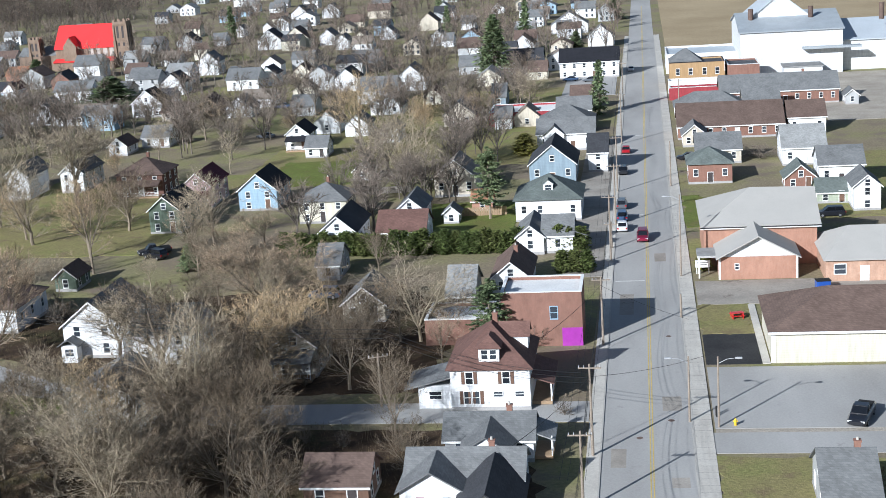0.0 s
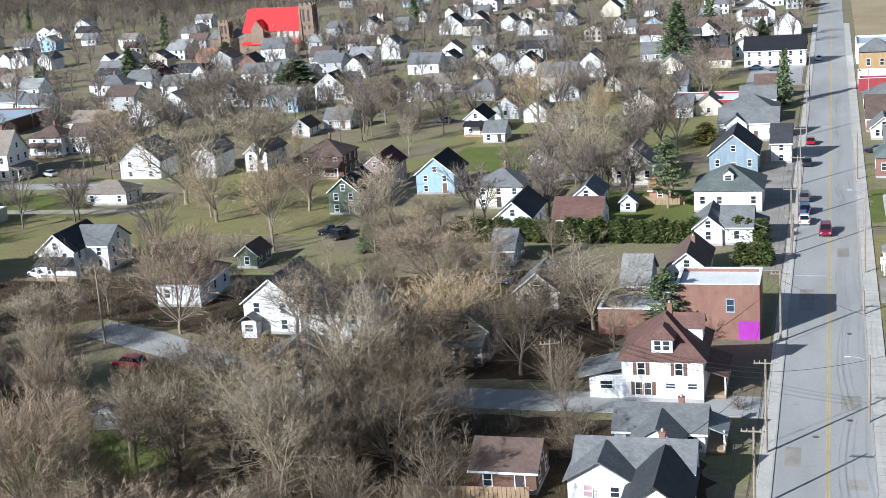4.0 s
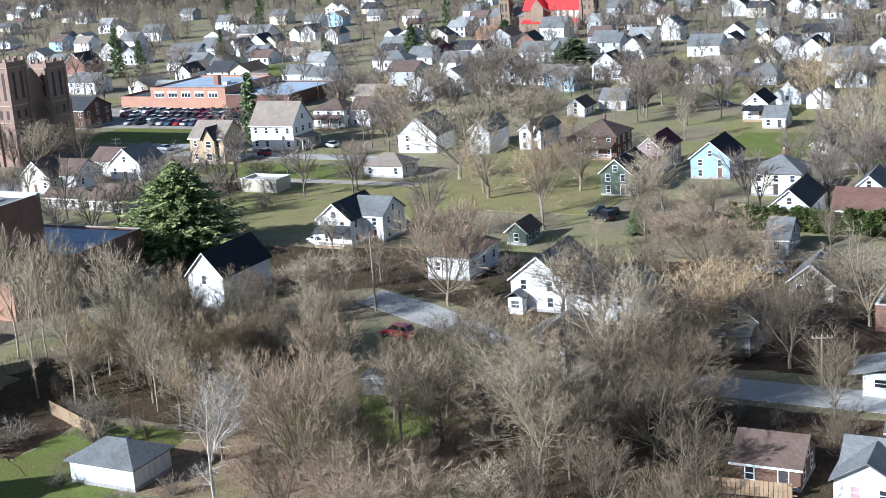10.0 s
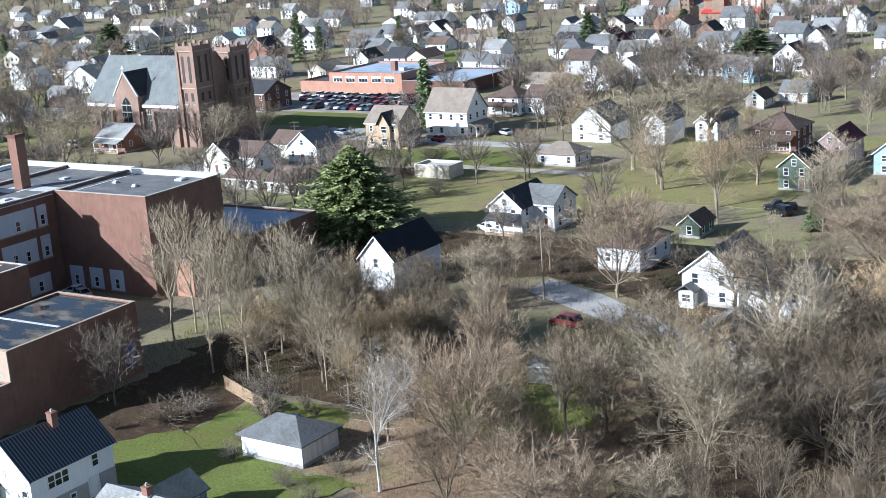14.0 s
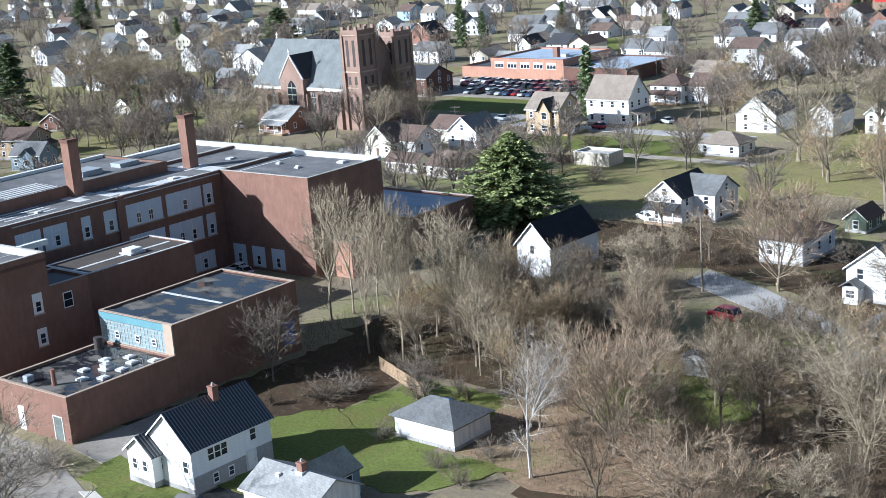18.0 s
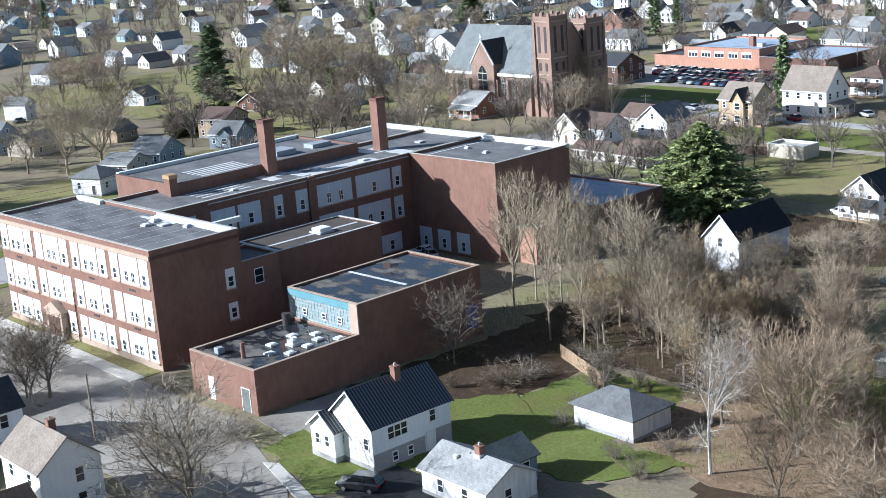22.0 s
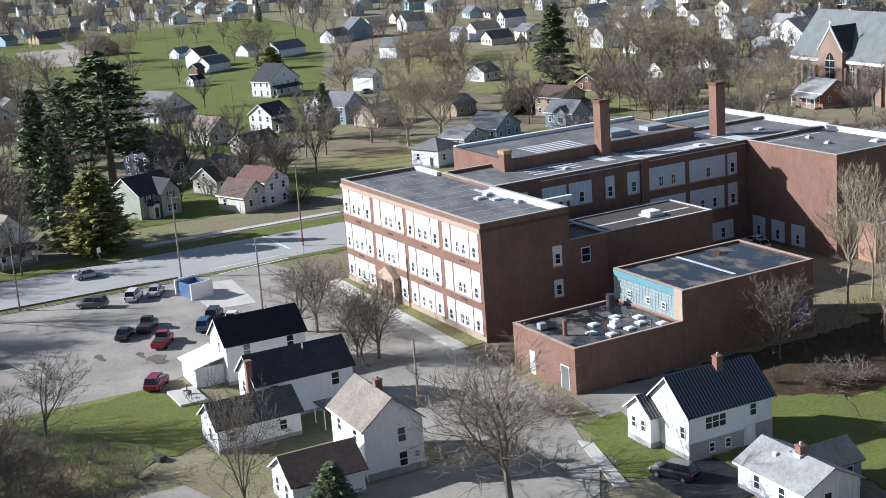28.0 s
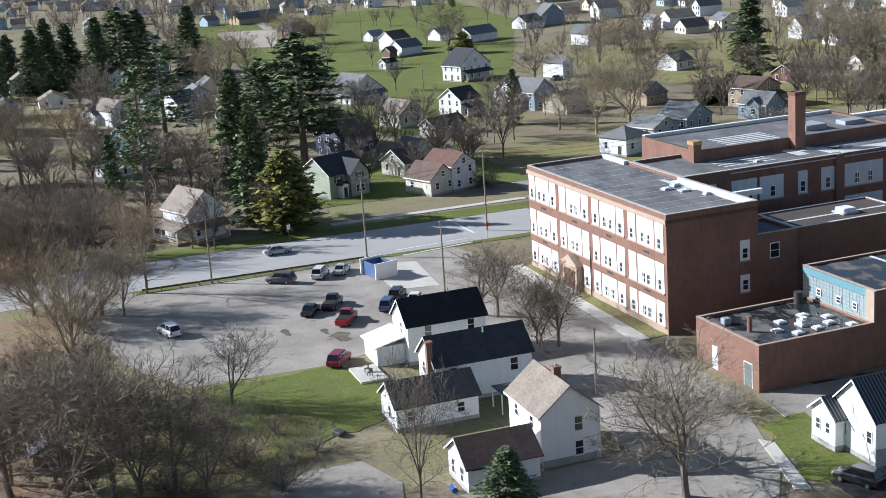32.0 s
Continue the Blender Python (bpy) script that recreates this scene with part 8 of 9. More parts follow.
tree('big1', -345.3, 264.1, 24.0, 30.6)
tree('bare0', -387.4, 264.9, 24.0, 23.3)
tree('bare1', -371.3, 268.7, 21.5, 20.8)
tree('fir0', -660.6, 452.0, 18.3, 13.2)
tree('fir0', -443.9, 401.3, 16.6, 17.2)
tree('fir0', -241.0, 444.0, 14.0, 8.3)
tree('fir0', -238.6, 452.3, 11.1, 6.3)
tree('fir0', -231.3, 505.2, 8.6, 9.2)
tree('shrub1', -176.8, 250.2, 4.7, 8.4)
tree('shrub0', -156.3, 221.5, 4.6, 5.7)
tree('bare4', -175.5, 306.3, 15.8, 14.7)
tree('bare0', -178.9, 343.4, 12.4, 17.7)
tree('bare1', -172.7, 355.0, 14.1, 18.0)
tree('open1', -133.1, 2.8, 19.2, 20.2)
tree('open0', -133.7, 10.2, 18.4, 18.0)
tree('open1', -143.2, -2.2, 15.9, 17.7)
tree('open0', -133.2, 17.0, 11.0, 13.2)
tree('shrub0', -135.1, 13.2, 4.9, 9.1)
tree('shrub1', -138.8, 21.7, 4.5, 9.3)
tree('shrub0', -131.0, 24.3, 4.3, 7.7)
tree('shrub1', -150.8, 9.2, 5.0, 9.3)
tree('shrub0', -139.6, 30.0, 3.6, 6.9)
tree('red0', -213.8, 4.0, 12.3, 16.3)
tree('red0', -200.2, 10.4, 9.3, 12.8)
tree('bare0', -206.0, 16.8, 12.2, 7.9)
tree('bare1', -245.9, 1.9, 14.9, 13.5)
tree('open0', -242.9, 13.3, 16.9, 9.2)

for kind, x, y, h, w in (('dark0', -113, 157, 9, 8), ('bare0', -107, 163, 10, 9), ('dark1', -118, 160, 8, 7), ('dark1', -102, 159, 9, 8), ('bare3', -70.5, 167.5, 12, 12), ('bare1', -59, 141, 13, 11),
                         ('dark0', -37.5, 120.5, 9, 9), ('dark1', -41, 131.5, 10, 9), ('dark0', -25.5, 131, 7, 6), ('bare0', -66, 140, 13, 12), ('bare4', -60.5, 138.5, 12, 10)):
    tree(kind, x, y, h, w)

# ---------------- cars ----------------
car(-90.2, 156.2, 80, 'car_red', 'suv')
car(-1.0, 228.3, 180, 'car_maroon', 'suv')
car(-4.5, 236.0, 0, 'car_white', 'sedan')
car(-4.6, 243.7, 0, 'car_blue', 'suv')
car(-4.8, 253.3, 0, 'car_grey', 'suv')
car(-4.9, 285.2, 0, 'car_black', 'suv', far=True)
car(-4.5, 308.8, 0, 'car_red', 'sedan', far=True)
car(-4.1, 451.8, 0, 'car_white', 'sedan', far=True)
car(22.4, 145.8, 160, 'car_black', 'pickup')
car(-16.5, 430.4, 90, 'car_grey', 'sedan', far=True)
car(-22.8, 434.0, 90, 'car_blue', 'sedan', far=True)
car(-49.3, 198.0, 90, 'car_blue', 'suv')
car(-99.1, 349.4, 80, 'car_grey', 'sedan', far=True)
car(8.9, 297.9, 90, 'car_black', 'sedan', far=True)
car(31.5, 241.2, 90, 'car_black', 'suv')
car(-108.2, 403.3, 90, 'car_blue', 'sedan', far=True)
car(-86.0, 225.5, 60, 'car_black', 'suv')
car(-192.4, 21.7, 105, 'car_white', 'suv')
car(-230.5, 46.0, 5, 'car_silver', 'sedan')
car(-211.3, 42.3, 140, 'car_grey', 'suv')
car(-211.4, 48.9, 60, 'car_white', 'suv')
car(-211.8, 52.6, 60, 'car_silver', 'sedan')
car(-191.8, 42.4, 60, 'car_black', 'sedan')
car(-193.6, 46.2, 60, 'car_black', 'pickup')
car(-184.9, 46.0, 60, 'car_red', 'pickup')
car(-167.5, 40.2, 55, 'car_maroon', 'suv')
car(-192.6, 56.1, 60, 'car_black', 'suv')
car(-188.1, 53.3, 60, 'car_blue', 'suv')
car(-189.1, 57.8, 60, 'car_white', 'sedan')
car(-106.0, 76.3, 115, 'car_black', 'suv')
car(-170.3, 140.8, 80, 'car_silver', 'sedan')
car(-223.8, 276.4, 70, 'car_silver', 'sedan', far=True)
car(-231.1, 275.3, 70, 'car_grey', 'sedan', far=True)
car(-191.4, 273.7, 70, 'car_red', 'hatch', far=True)
car(-179.1, 285.1, 60, 'car_silver', 'sedan', far=True)
car(-290.1, 244.1, 60, 'car_white', 'van', far=True)
car(-261.8, 255.6, 60, 'car_maroon', 'sedan', far=True)
car(-130.1, 199.3, 60, 'car_white', 'sedan')
car(-460.9, 188.9, 30, 'car_grey', 'sedan', far=True)
car(-402.6, 175.3, 30, 'car_grey', 'sedan', far=True)
car(-515.7, 180.3, 30, 'car_black', 'sedan', far=True)

# ---------------- poles and lamps ----------------
utility_pole(-6.3, 172.7, 9.4, 1, 0)
utility_pole(-6.5, 136.2, 10.3, 1, 0)
utility_pole(-7.0, 122.8, 8.3, 1, 0)
utility_pole(-6.1, 215.3, 10.9, 1, 0)
utility_pole(-6.1, 223.2, 4.6, 1, 0)
utility_pole(-5.7, 239.1, 11.2, 1, 0)
utility_pole(-5.8, 267.3, 11.2, 1, 0)
utility_pole(-5.6, 319.9, 11.9, 1, 0)
utility_pole(-5.8, 375.6, 12.3, 1, 0)
utility_pole(-32.0, 151.5, 6.7, 1, 20)
utility_pole(-99.3, 166.0, 11.6, 1, 30)
utility_pole(-229.4, 264.7, 5.4, 2, 40)
utility_pole(-203.9, 286.0, 6.6, 1, 40)
utility_pole(-238.7, 381.9, 10.6, 1, 40)
utility_pole(-227.1, 356.4, 7.7, 1, 40)
utility_pole(-219.6, 59.1, 14.1, 1, 60)
utility_pole(-225.5, 83.3, 14.7, 1, 60)
utility_pole(-191.1, 63.2, 11.4, 0, 60)
utility_pole(-140.4, 64.4, 8.4, 0, 60)
utility_pole(-217.4, 32.2, 10.5, 0, 60)
utility_pole(-372.5, 120.9, 11.8, 0, 0)
utility_pole(-582.6, 162.4, 12.1, 0, 0)
utility_pole(8.7, 357.2, 9.5, 0, 0)
utility_pole(4.6, 270.8, 9.1, 0, 0)
utility_pole(4.1, 184.3, 3.4, 0, 0)
street_lamp(3.9, 145.6, 7.7, 180)
street_lamp(7.0, 143.9, 8.2, 0)
street_lamp(4.7, 204.9, 12.8, 180)

# rows of parked cars behind the church
_r = random.Random(3)
paints = ("car_white", "car_silver", "car_grey", "car_black", "car_blue", "car_maroon", "car_red", "car_silver")
for y, x0, x1 in ((312, -264, -230), (319, -270, -230), (325, -276, -234), (332, -282, -240)):
    x = x0
    while x < x1:
        if _r.random() < 0.9:
            car(x, y + _r.uniform(-0.4, 0.4), _r.choice((0, 180)) + _r.uniform(-3, 3), _r.choice(paints), _r.choice(("sedan", "suv", "sedan", "hatch")), group="cars in the car park", far=True)
        x += 2.9

# ---------------- cables ----------------
# wires that hang low along the street and cross it
cables("telephone_cables", [(-7.0, 108, 7.0), (-6.9, 137, 6.9), (-6.6, 172.5, 6.6), (-6.5, 210, 6.5), (-6.8, 240, 6.6), (-7.0, 290, 6.6), (-7.0, 365, 6.6)], 0.9, 0.016, ((0, 0), (0.2, 0.4)))
cables("street_crossing_cable", [(-6.9, 137, 8.6), (5.6, 147, 7.2)], 0.4, 0.02)
cables("service_cables", [(-6.6, 172.5, 8.0), (-13.5, 160.5, 5.2)], 0.4, 0.02, ((0, 0), (0.2, 0.2)))
cables("service_cables", [(-6.9, 137, 8.2), (-14.5, 128.5, 4.2)], 0.4, 0.02, ((0, 0), (0.2, 0.2)))
main_poles = [(-7.0, 108, 10), (-6.9, 137, 10), (-6.6, 172.5, 9.4), (-6.5, 210, 9.4), (-6.8, 240, 9.4), (-7.0, 290, 9.6), (-7.0, 365, 9.6), (-7, 450, 9.6)]
cables("power_cables", main_poles, 0.7, 0.014, ((-1.1, -0.2), (-0.4, -0.2), (0.5, -0.2), (1.1, -0.2), (0.1, -2.2), (0.1, -2.8)))
cables("service_cables", [(-6.9, 137, 8.5), (-31.5, 152.5, 8.8), (-98.5, 166, 10.0)], 1.2, 0.022, ((0, 0), (0.1, 0.5), (0, -0.6)))
cables("service_cables", [(-98.5, 166, 11.0), (-150, 228, 9.0), (-208, 245, 9)], 1.0, 0.022, ((0, 0), (0, -0.7)))
cables("school_street_cables", [(-219.6, 59.1, 13.2), (-225.5, 83.3, 13.8), (-229, 130, 13)], 0.8, 0.022, ((0, 0), (0, -0.8)))
cables("service_cables", [(-219.6, 59.1, 12.6), (-262, 62, 7.0)], 0.6, 0.022, ((0, 0), (0, 0.5)))
cables("street_crossing_cable", [(-6.6, 172.5, 8.4), (4.4, 160, 7.4)], 0.3, 0.02)

# ---------------- hedge ----------------
for k in range(30):
    tree("arbor0", -62 + k * 1.75 + random.uniform(-0.2, 0.2), 223.5 + random.uniform(-0.4, 0.4) - k * 0.04, random.uniform(3.8, 4.8), random.uniform(2.4, 3.0), group="arborvitae hedge")
for k in range(3):
    tree("arbor0", -13.5 + k * 1.9, 209 + random.uniform(-0.3, 0.3), 3.8, 2.6, group="arborvitae hedge")

# ---------------- fences, bins, small things ----------------
def board_fence(x0, y0, x1, y1, high=1.7, mat="deckwood", label="weathered wooden board fence"):
    L = math.hypot(x1 - x0, y1 - y0)
    f = thing("fence", x0, y0, 0, math.degrees(math.atan2(y1 - y0, x1 - x0)), label, "fence")
    n = int(L / 0.45)
    me = with_mat(shared("fence board %.1f" % high, lambda: boxes((-0.2, 0.2, -0.02, 0.02, 0.05, high))), mat)
    for k in range(n):
        link("board", me, None, f).matrix_basis = pose(0.22 + k * 0.45, 0, random.uniform(-0.03, 0.03))
    part("rail", boxes((0, L, 0.02, 0.07, 0.4, 0.5), (0, L, 0.02, 0.07, high - 0.4, high - 0.3)), mat, f)


board_fence(-67, 272, -48, 274, 1.5, "paletwig", "pale wooden picket fence round a lawn")
board_fence(-36, 250, -26, 250.5, 1.7)
board_fence(-196, 232, -166, 238, 1.8, "brown")
board_fence(-118, 118, -106, 113, 1.8)
block(-171.5, -162.5, 235.5, 241, 2.8, "beige", "concrete", "container", "pale beige storage container on a lawn", category="container")
dump = thing("dumpster", -207, 57.5, 0.06, 14, "blue open steel dumpster with white side panels", "dumpster")
part("bin", ring_wall(-2.2, 2.2, -1.6, 1.6, 0.1, 2.3, 0.12), "dump_blue", dump)
part("floor", boxes((-2.1, 2.1, -1.5, 1.5, 0.05, 0.2)), "dump_blue", dump)
part("side_panel", boxes((-2.5, -2.28, -2.0, 2.0, 0, 2.6)), "trim", dump)
part("side_panel", boxes((2.28, 2.5, -2.0, 2.0, 0, 2.6)), "trim", dump)
blue_bin = thing("waste_bin", 24.6, 196.5, 0.03, 8, "blue steel waste bin by a building", "waste bin")
part("bin", bevelled(boxes((-1.0, 1.0, -0.7, 0.7, 0.05, 1.3)), 0.06), "bin_blue", blue_bin)
part("lid", boxes((-1.05, 1.05, -0.75, 0.75, 1.3, 1.4)), "tyre", blue_bin)
hyd = thing("fire_hydrant", 8.8, 144.4, 0.03, 0, "yellow fire hydrant on the verge", "fire hydrant")
part("barrel", tube((0, 0, 0), (0, 0, 0.65), 0.16, 0.14, 10), "signal_yellow", hyd)
part("bonnet", tube((0, 0, 0.65), (0, 0, 0.85), 0.17, 0.05, 10), "signal_yellow", hyd)
part("nozzle", tube((-0.28, 0, 0.48), (0.28, 0, 0.48), 0.08, 0.08, 8), "signal_yellow", hyd)
hyd2 = copy_thing(hyd, pose(-90.8, 172.4, 0.04))
table = thing("picnic_table", 11.6, 183.5, 0.06, 10, "red picnic table on a small lawn", "picnic table")
part("tabletop", boxes((-0.9, 0.9, -0.4, 0.4, 0.7, 0.76)), "pure_red", table)
for s in (-1, 1):
    part("bench", boxes((-0.9, 0.9, s * 0.75 - 0.14, s * 0.75 + 0.14, 0.42, 0.47)), "pure_red", table)
    part("leg", boxes((s * 0.7 - 0.04, s * 0.7 + 0.04, -0.8, 0.8, 0, 0.7)), "pure_red", table)
sign = thing("sign_board", 8.0, 206, 0.1, 0, "white sign board above a shrub bed", "sign")
part("board", boxes((-1.1, 1.1, -0.08, 0.08, 1.0, 2.1)), "trim", sign)
part("writing", boxes((-0.8, 0.8, -0.10, -0.08, 1.65, 1.8), (-0.6, 0.6, -0.10, -0.08, 1.35, 1.48)), "darktrim", sign)
for s in (-0.9, 0.9):
    part("post", boxes((s - 0.06, s + 0.06, -0.06, 0.06, 0, 1.0)), "trim", sign)
tree("cedar0", 8.2, 208.4, 3.0, 2.4)
pool = thing("tarp", -103.5, 113.5, 0.05, 10, "crumpled blue tarpaulin on the grass", "tarpaulin")
part("sheet", bevelled(boxes((-1.2, 1.2, -0.6, 0.6, 0, 0.25)), 0.1), "bin_blue", pool)
blue_t = thing("blue_tarp", -133.0, 116.6, 0, 2, "blue tarpaulin hung on a brick wall", "tarpaulin")
part("sheet", bevelled(boxes((-0.05, 0.05, -1.0, 1.0, 1.3, 4.6)), 0.02), "bin_blue", blue_t)
shed = thing("garden_shed", -82.5, 136.2, 0, 14, "small pale grey garden shed with a white roof edge", "shed")
part("wall", tidy(gable_body(bmesh.new(), 3.0, 2.4, 0, 2.2, 0.6, 'y')), "grey", shed)
part("roof", tidy(gable_roof(bmesh.new(), 3.0, 2.4, 2.2, 0.6, 'y', 0, 0, 0.15, 0.08)), "slate", shed)
part("bargeboard", boxes((-1.55, 1.55, -1.36, -1.3, 2.1, 2.25)), "trim", shed)
for k, (x, y) in enumerate(((-128, 8), (-121, 4))):
    b = thing("covered_boat", x, y, 0, 60 + k * 40, "boat under a pale tarpaulin cover", "boat")
    part("hull", rounded_loft([section(-2.6, 1.4, 0.5, 1.2), section(-1, 2.1, 0.3, 1.4), section(1.2, 2.0, 0.3, 1.5), section(2.8, 0.4, 0.8, 1.4)]), "car_grey", b)
    part("cover", rounded_loft([section(-2.7, 1.5, 1.15, 1.35), section(-1, 2.3, 1.3, 2.0), section(1.2, 2.2, 1.4, 2.1), section(2.9, 0.5, 1.3, 1.5)]), "pale", b)
sh = house(-150, 2.5, 4.5, 4, 2.4, 1.0, 'x', 'brownwall', 'metalribs', name="shed")
for k in range(2):
    m = thing("bollard", 6.9, 147 + k * 0.5, 0.03, 0, "black bollard beside the sidewalk", "bollard")
    part("post", tube((0, 0, 0), (0, 0, 1.1), 0.09, 0.09, 8), "tyre", m)

# ---------------- woods ----------------
_r = random.Random(11)
ROADS = ((-10, 8, -100, 800), (-68, 8, 145, 153.5), (-240, -217, -100, 300), (-108, -58, 152, 178), (-218, -112, 10, 82), (-140, -95, 60, 84), (6, 200, 95, 203), (-205, -150, 249, 277), (-300, -226, 285, 340), (-224, -186, 248, 262), (-186, -176, 262, 300), (-44, -24, 222, 262), (-212, -126, 80, 185), (-84, -62, 284, 312), (-275, -236, 52, 135), (-262, -246, 24, 48), (-126, -92, 150, 172), (-92, -66, 134, 160))


def open_ground(x, y):
    return any(a < x < b and c < y < d for a, b, c, d in ROADS)


def wood(n, x0, x1, y0, y1, kinds, h0, h1, gap=2.6):
    for k in range(n):
        x, y = _r.uniform(x0, x1), _r.uniform(y0, y1)
        if open_ground(x, y) or not free(x, y, gap) or (-43 < x < -20 and 111 < y < 142 and h0 > 5):
            continue
        h = _r.uniform(h0, h1)
        tree(_r.choice(kinds), x, y, h, h * _r.uniform(0.6, 0.85))


BARE = ("bare0", "bare1", "bare2", "bare3", "bare4", "slim0", "slim1")
wood(8, -72, -24, 88, 144, ("dark0", "dark1"), 8, 13)
wood(42, -72, -22, 88, 144, ("dark0", "dark1", "bare1"), 7, 11)
wood(18, -72, -26, 160, 218, ("dark0", "dark1", "bare2", "bare0"), 7, 11)
wood(24, -130, -72, 112, 146, BARE, 7, 12)
wood(20, -134, -98, 118, 175, ("slim0", "slim1", "bare0", "bare4"), 9, 14)
wood(26, -124, -84, 120, 150, ("bare0", "bare3", "bare4", "red0", "dark0"), 8, 12, 2.2)
wood(12, -130, -74, 176, 215, BARE, 6, 10)
wood(5, -140, -60, 215, 330, BARE, 7, 12)
wood(26, -190, -95, -40, 25, ("open0", "open1", "bare0", "bare1", "slim0"), 7, 13)
wood(26, -330, -236, -40, 40, BARE, 8, 13)
wood(6, -330, -262, 196, 240, BARE, 8, 13)
wood(26, -140, -30, 300, 420, BARE, 8, 13)
wood(60, -75, -14, 80, 160, ("shrub0", "shrub1"), 2, 4, 1.5)
wood(90, -140, -70, 100, 200, ("shrub0", "shrub1"), 2, 4, 1.5)
wood(80, -190, -100, -30, 16, ("shrub0", "shrub1"), 2, 4, 1.5)
wood(20, -300, -238, -30, 45, ("shrub0", "shrub1"), 2, 4, 1.5)
# more houses far off, too far to tell apart singly by their windows
_h = random.Random(23)
rows = []
for k in range(900):
    a = radians(_h.uniform(-8, 90))
    rr = 400 + 900 * _h.random()
    x, y = -math.sin(a) * rr, math.cos(a) * rr
    if x > -14 or open_ground(x, y) or not free(x, y, 4.5) or (-760 < x < -340 and 80 < y < 270) or (-640 < x < -300 and 650 < y < 1040 and rr > 780):
        continue
    if rr < 540:
        eave = _h.choice((2.8, 4.4, 4.8))
        house(x, y, _h.uniform(7, 10), _h.uniform(7, 11), eave, _h.uniform(2.0, 3.0), _h.choice("xxy"), _h.choice(("white", "white", "vinyl", "white", "cream", "beige", "grey", "blue")), _h.choice(("slate", "charcoal", "brown", "slate", "tanroof", "pale")), near=False)
        continue
    FOOT.append((x, y, 10, 10))
    rows.append((x, y, _h.uniform(7, 10), _h.uniform(7, 11), _h.choice((2.8, 4.2, 4.6)), _h.uniform(2.0, 3.0), _h.choice("xxy"), _h.choice(("white", "white", "white", "cream", "beige", "grey", "blue")), _h.choice(("slate", "charcoal", "brown", "slate", "tanroof", "pale"))))
far_houses("far_houses", "far white and pale timber houses among bare trees", rows)
places = []
for k in range(9000):
    a = radians(_r.uniform(-14, 96))
    rr = 230 + 1150 * _r.random() ** 1.1
    x, y = -math.sin(a) * rr, math.cos(a) * rr
    if len(places) >= 3500:
        break
    if x > -10 and (y < 500 or (x > 8 and y < 900)):
        continue
    if noise.noise(Vector((x / 42, y / 42, 3.1))) + 0.5 * noise.noise(Vector((x / 15, y / 15, 7.7))) < _r.uniform(-0.45, 0.25):
        continue                                    # trees stand in clumps with yards between
    if open_ground(x, y) or not free(x, y, 2.0) or (-142 < x < -62 and 205 < y < 320) or (-32 < x < -8 and 200 < y < 470) or (-304 < x < -246 and 112 < y < 196):
        continue
    if -700 < x < -340 and 95 < y < 235 and _r.random() < 0.85:
        continue
    if -540 < x < -300 and -60 < y < -10 and _r.random() < 0.5:
        continue
    places.append((x, y, _r.uniform(9, 15) * (1.15 if rr > 800 else 1), _r.uniform(0, 6.28)))
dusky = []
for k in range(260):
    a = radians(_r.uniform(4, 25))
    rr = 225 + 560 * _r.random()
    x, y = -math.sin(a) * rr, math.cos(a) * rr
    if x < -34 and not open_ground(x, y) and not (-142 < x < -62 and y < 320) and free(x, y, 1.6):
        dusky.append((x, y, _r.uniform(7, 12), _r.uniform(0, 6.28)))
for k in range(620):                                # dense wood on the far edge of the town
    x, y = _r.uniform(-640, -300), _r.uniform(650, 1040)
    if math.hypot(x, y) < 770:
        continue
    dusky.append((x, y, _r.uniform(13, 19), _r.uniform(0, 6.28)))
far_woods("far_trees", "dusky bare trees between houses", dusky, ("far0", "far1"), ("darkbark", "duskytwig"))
middle = [p for p in places if math.hypot(p[0], p[1]) < 440]
distant = [p for p in places if math.hypot(p[0], p[1]) >= 440]
half = len(distant) // 2
far_woods("far_trees", "bare trees standing between houses", middle, ("mid0", "mid1"), ("darkbark", "fartwig"))
far_woods("far_trees", "far bare trees between houses", distant[:half], ("far0",), ("darkbark", "fartwig"))
far_woods("far_trees", "far bare trees with reddish twigs", distant[half:], ("far1",), ("darkbark", "farredtwig"))
conifers = []
for k in range(90):
    a = radians(_r.uniform(-8, 92))
    rr = 330 + 1000 * _r.random()
    x, y = -math.sin(a) * rr, math.cos(a) * rr
    if x > -10 or open_ground(x, y) or not free(x, y, 2.0) or (-700 < x < -340 and 95 < y < 235):
        continue
    conifers.append((x, y, _r.uniform(7, 15), _r.uniform(0, 6.28)))
for k in range(22):
    conifers.append((_r.uniform(-520, -290), _r.uniform(-60, 30), _r.uniform(11, 19), _r.uniform(0, 6.28)))
far_woods("far_conifers", "far dark conifers", conifers, ("farfir0",), ("bark", "needles"))
weeds("brush", -75, -14, 82, 146, 14000, 0.9, "weeds", "dry brush under bare trees", 1)
weeds("brush", -140, -75, 118, 146, 12000, 0.8, "weeds", "dry brush under bare trees", 2)
weeds("brush", -190, -110, -30, 14, 12000, 0.9, "opentwig", "dry brush under bare trees", 3)
weeds("brush", -135, -100, 150, 210, 8000, 0.8, "weeds", "dry brush under bare trees", 4)

weeds("brush", -157, -134, 13, 30, 6000, 0.9, "fartwig", "tangled dry brush below a lawn", 7)
weeds("brush", -98, -60, 100, 143, 9000, 0.7, "weeds", "dry stems and fallen twigs on leaves", 5)
weeds("brush", -150, -66, 160, 200, 9000, 0.7, "weeds", "dry stems beside a lane", 6)

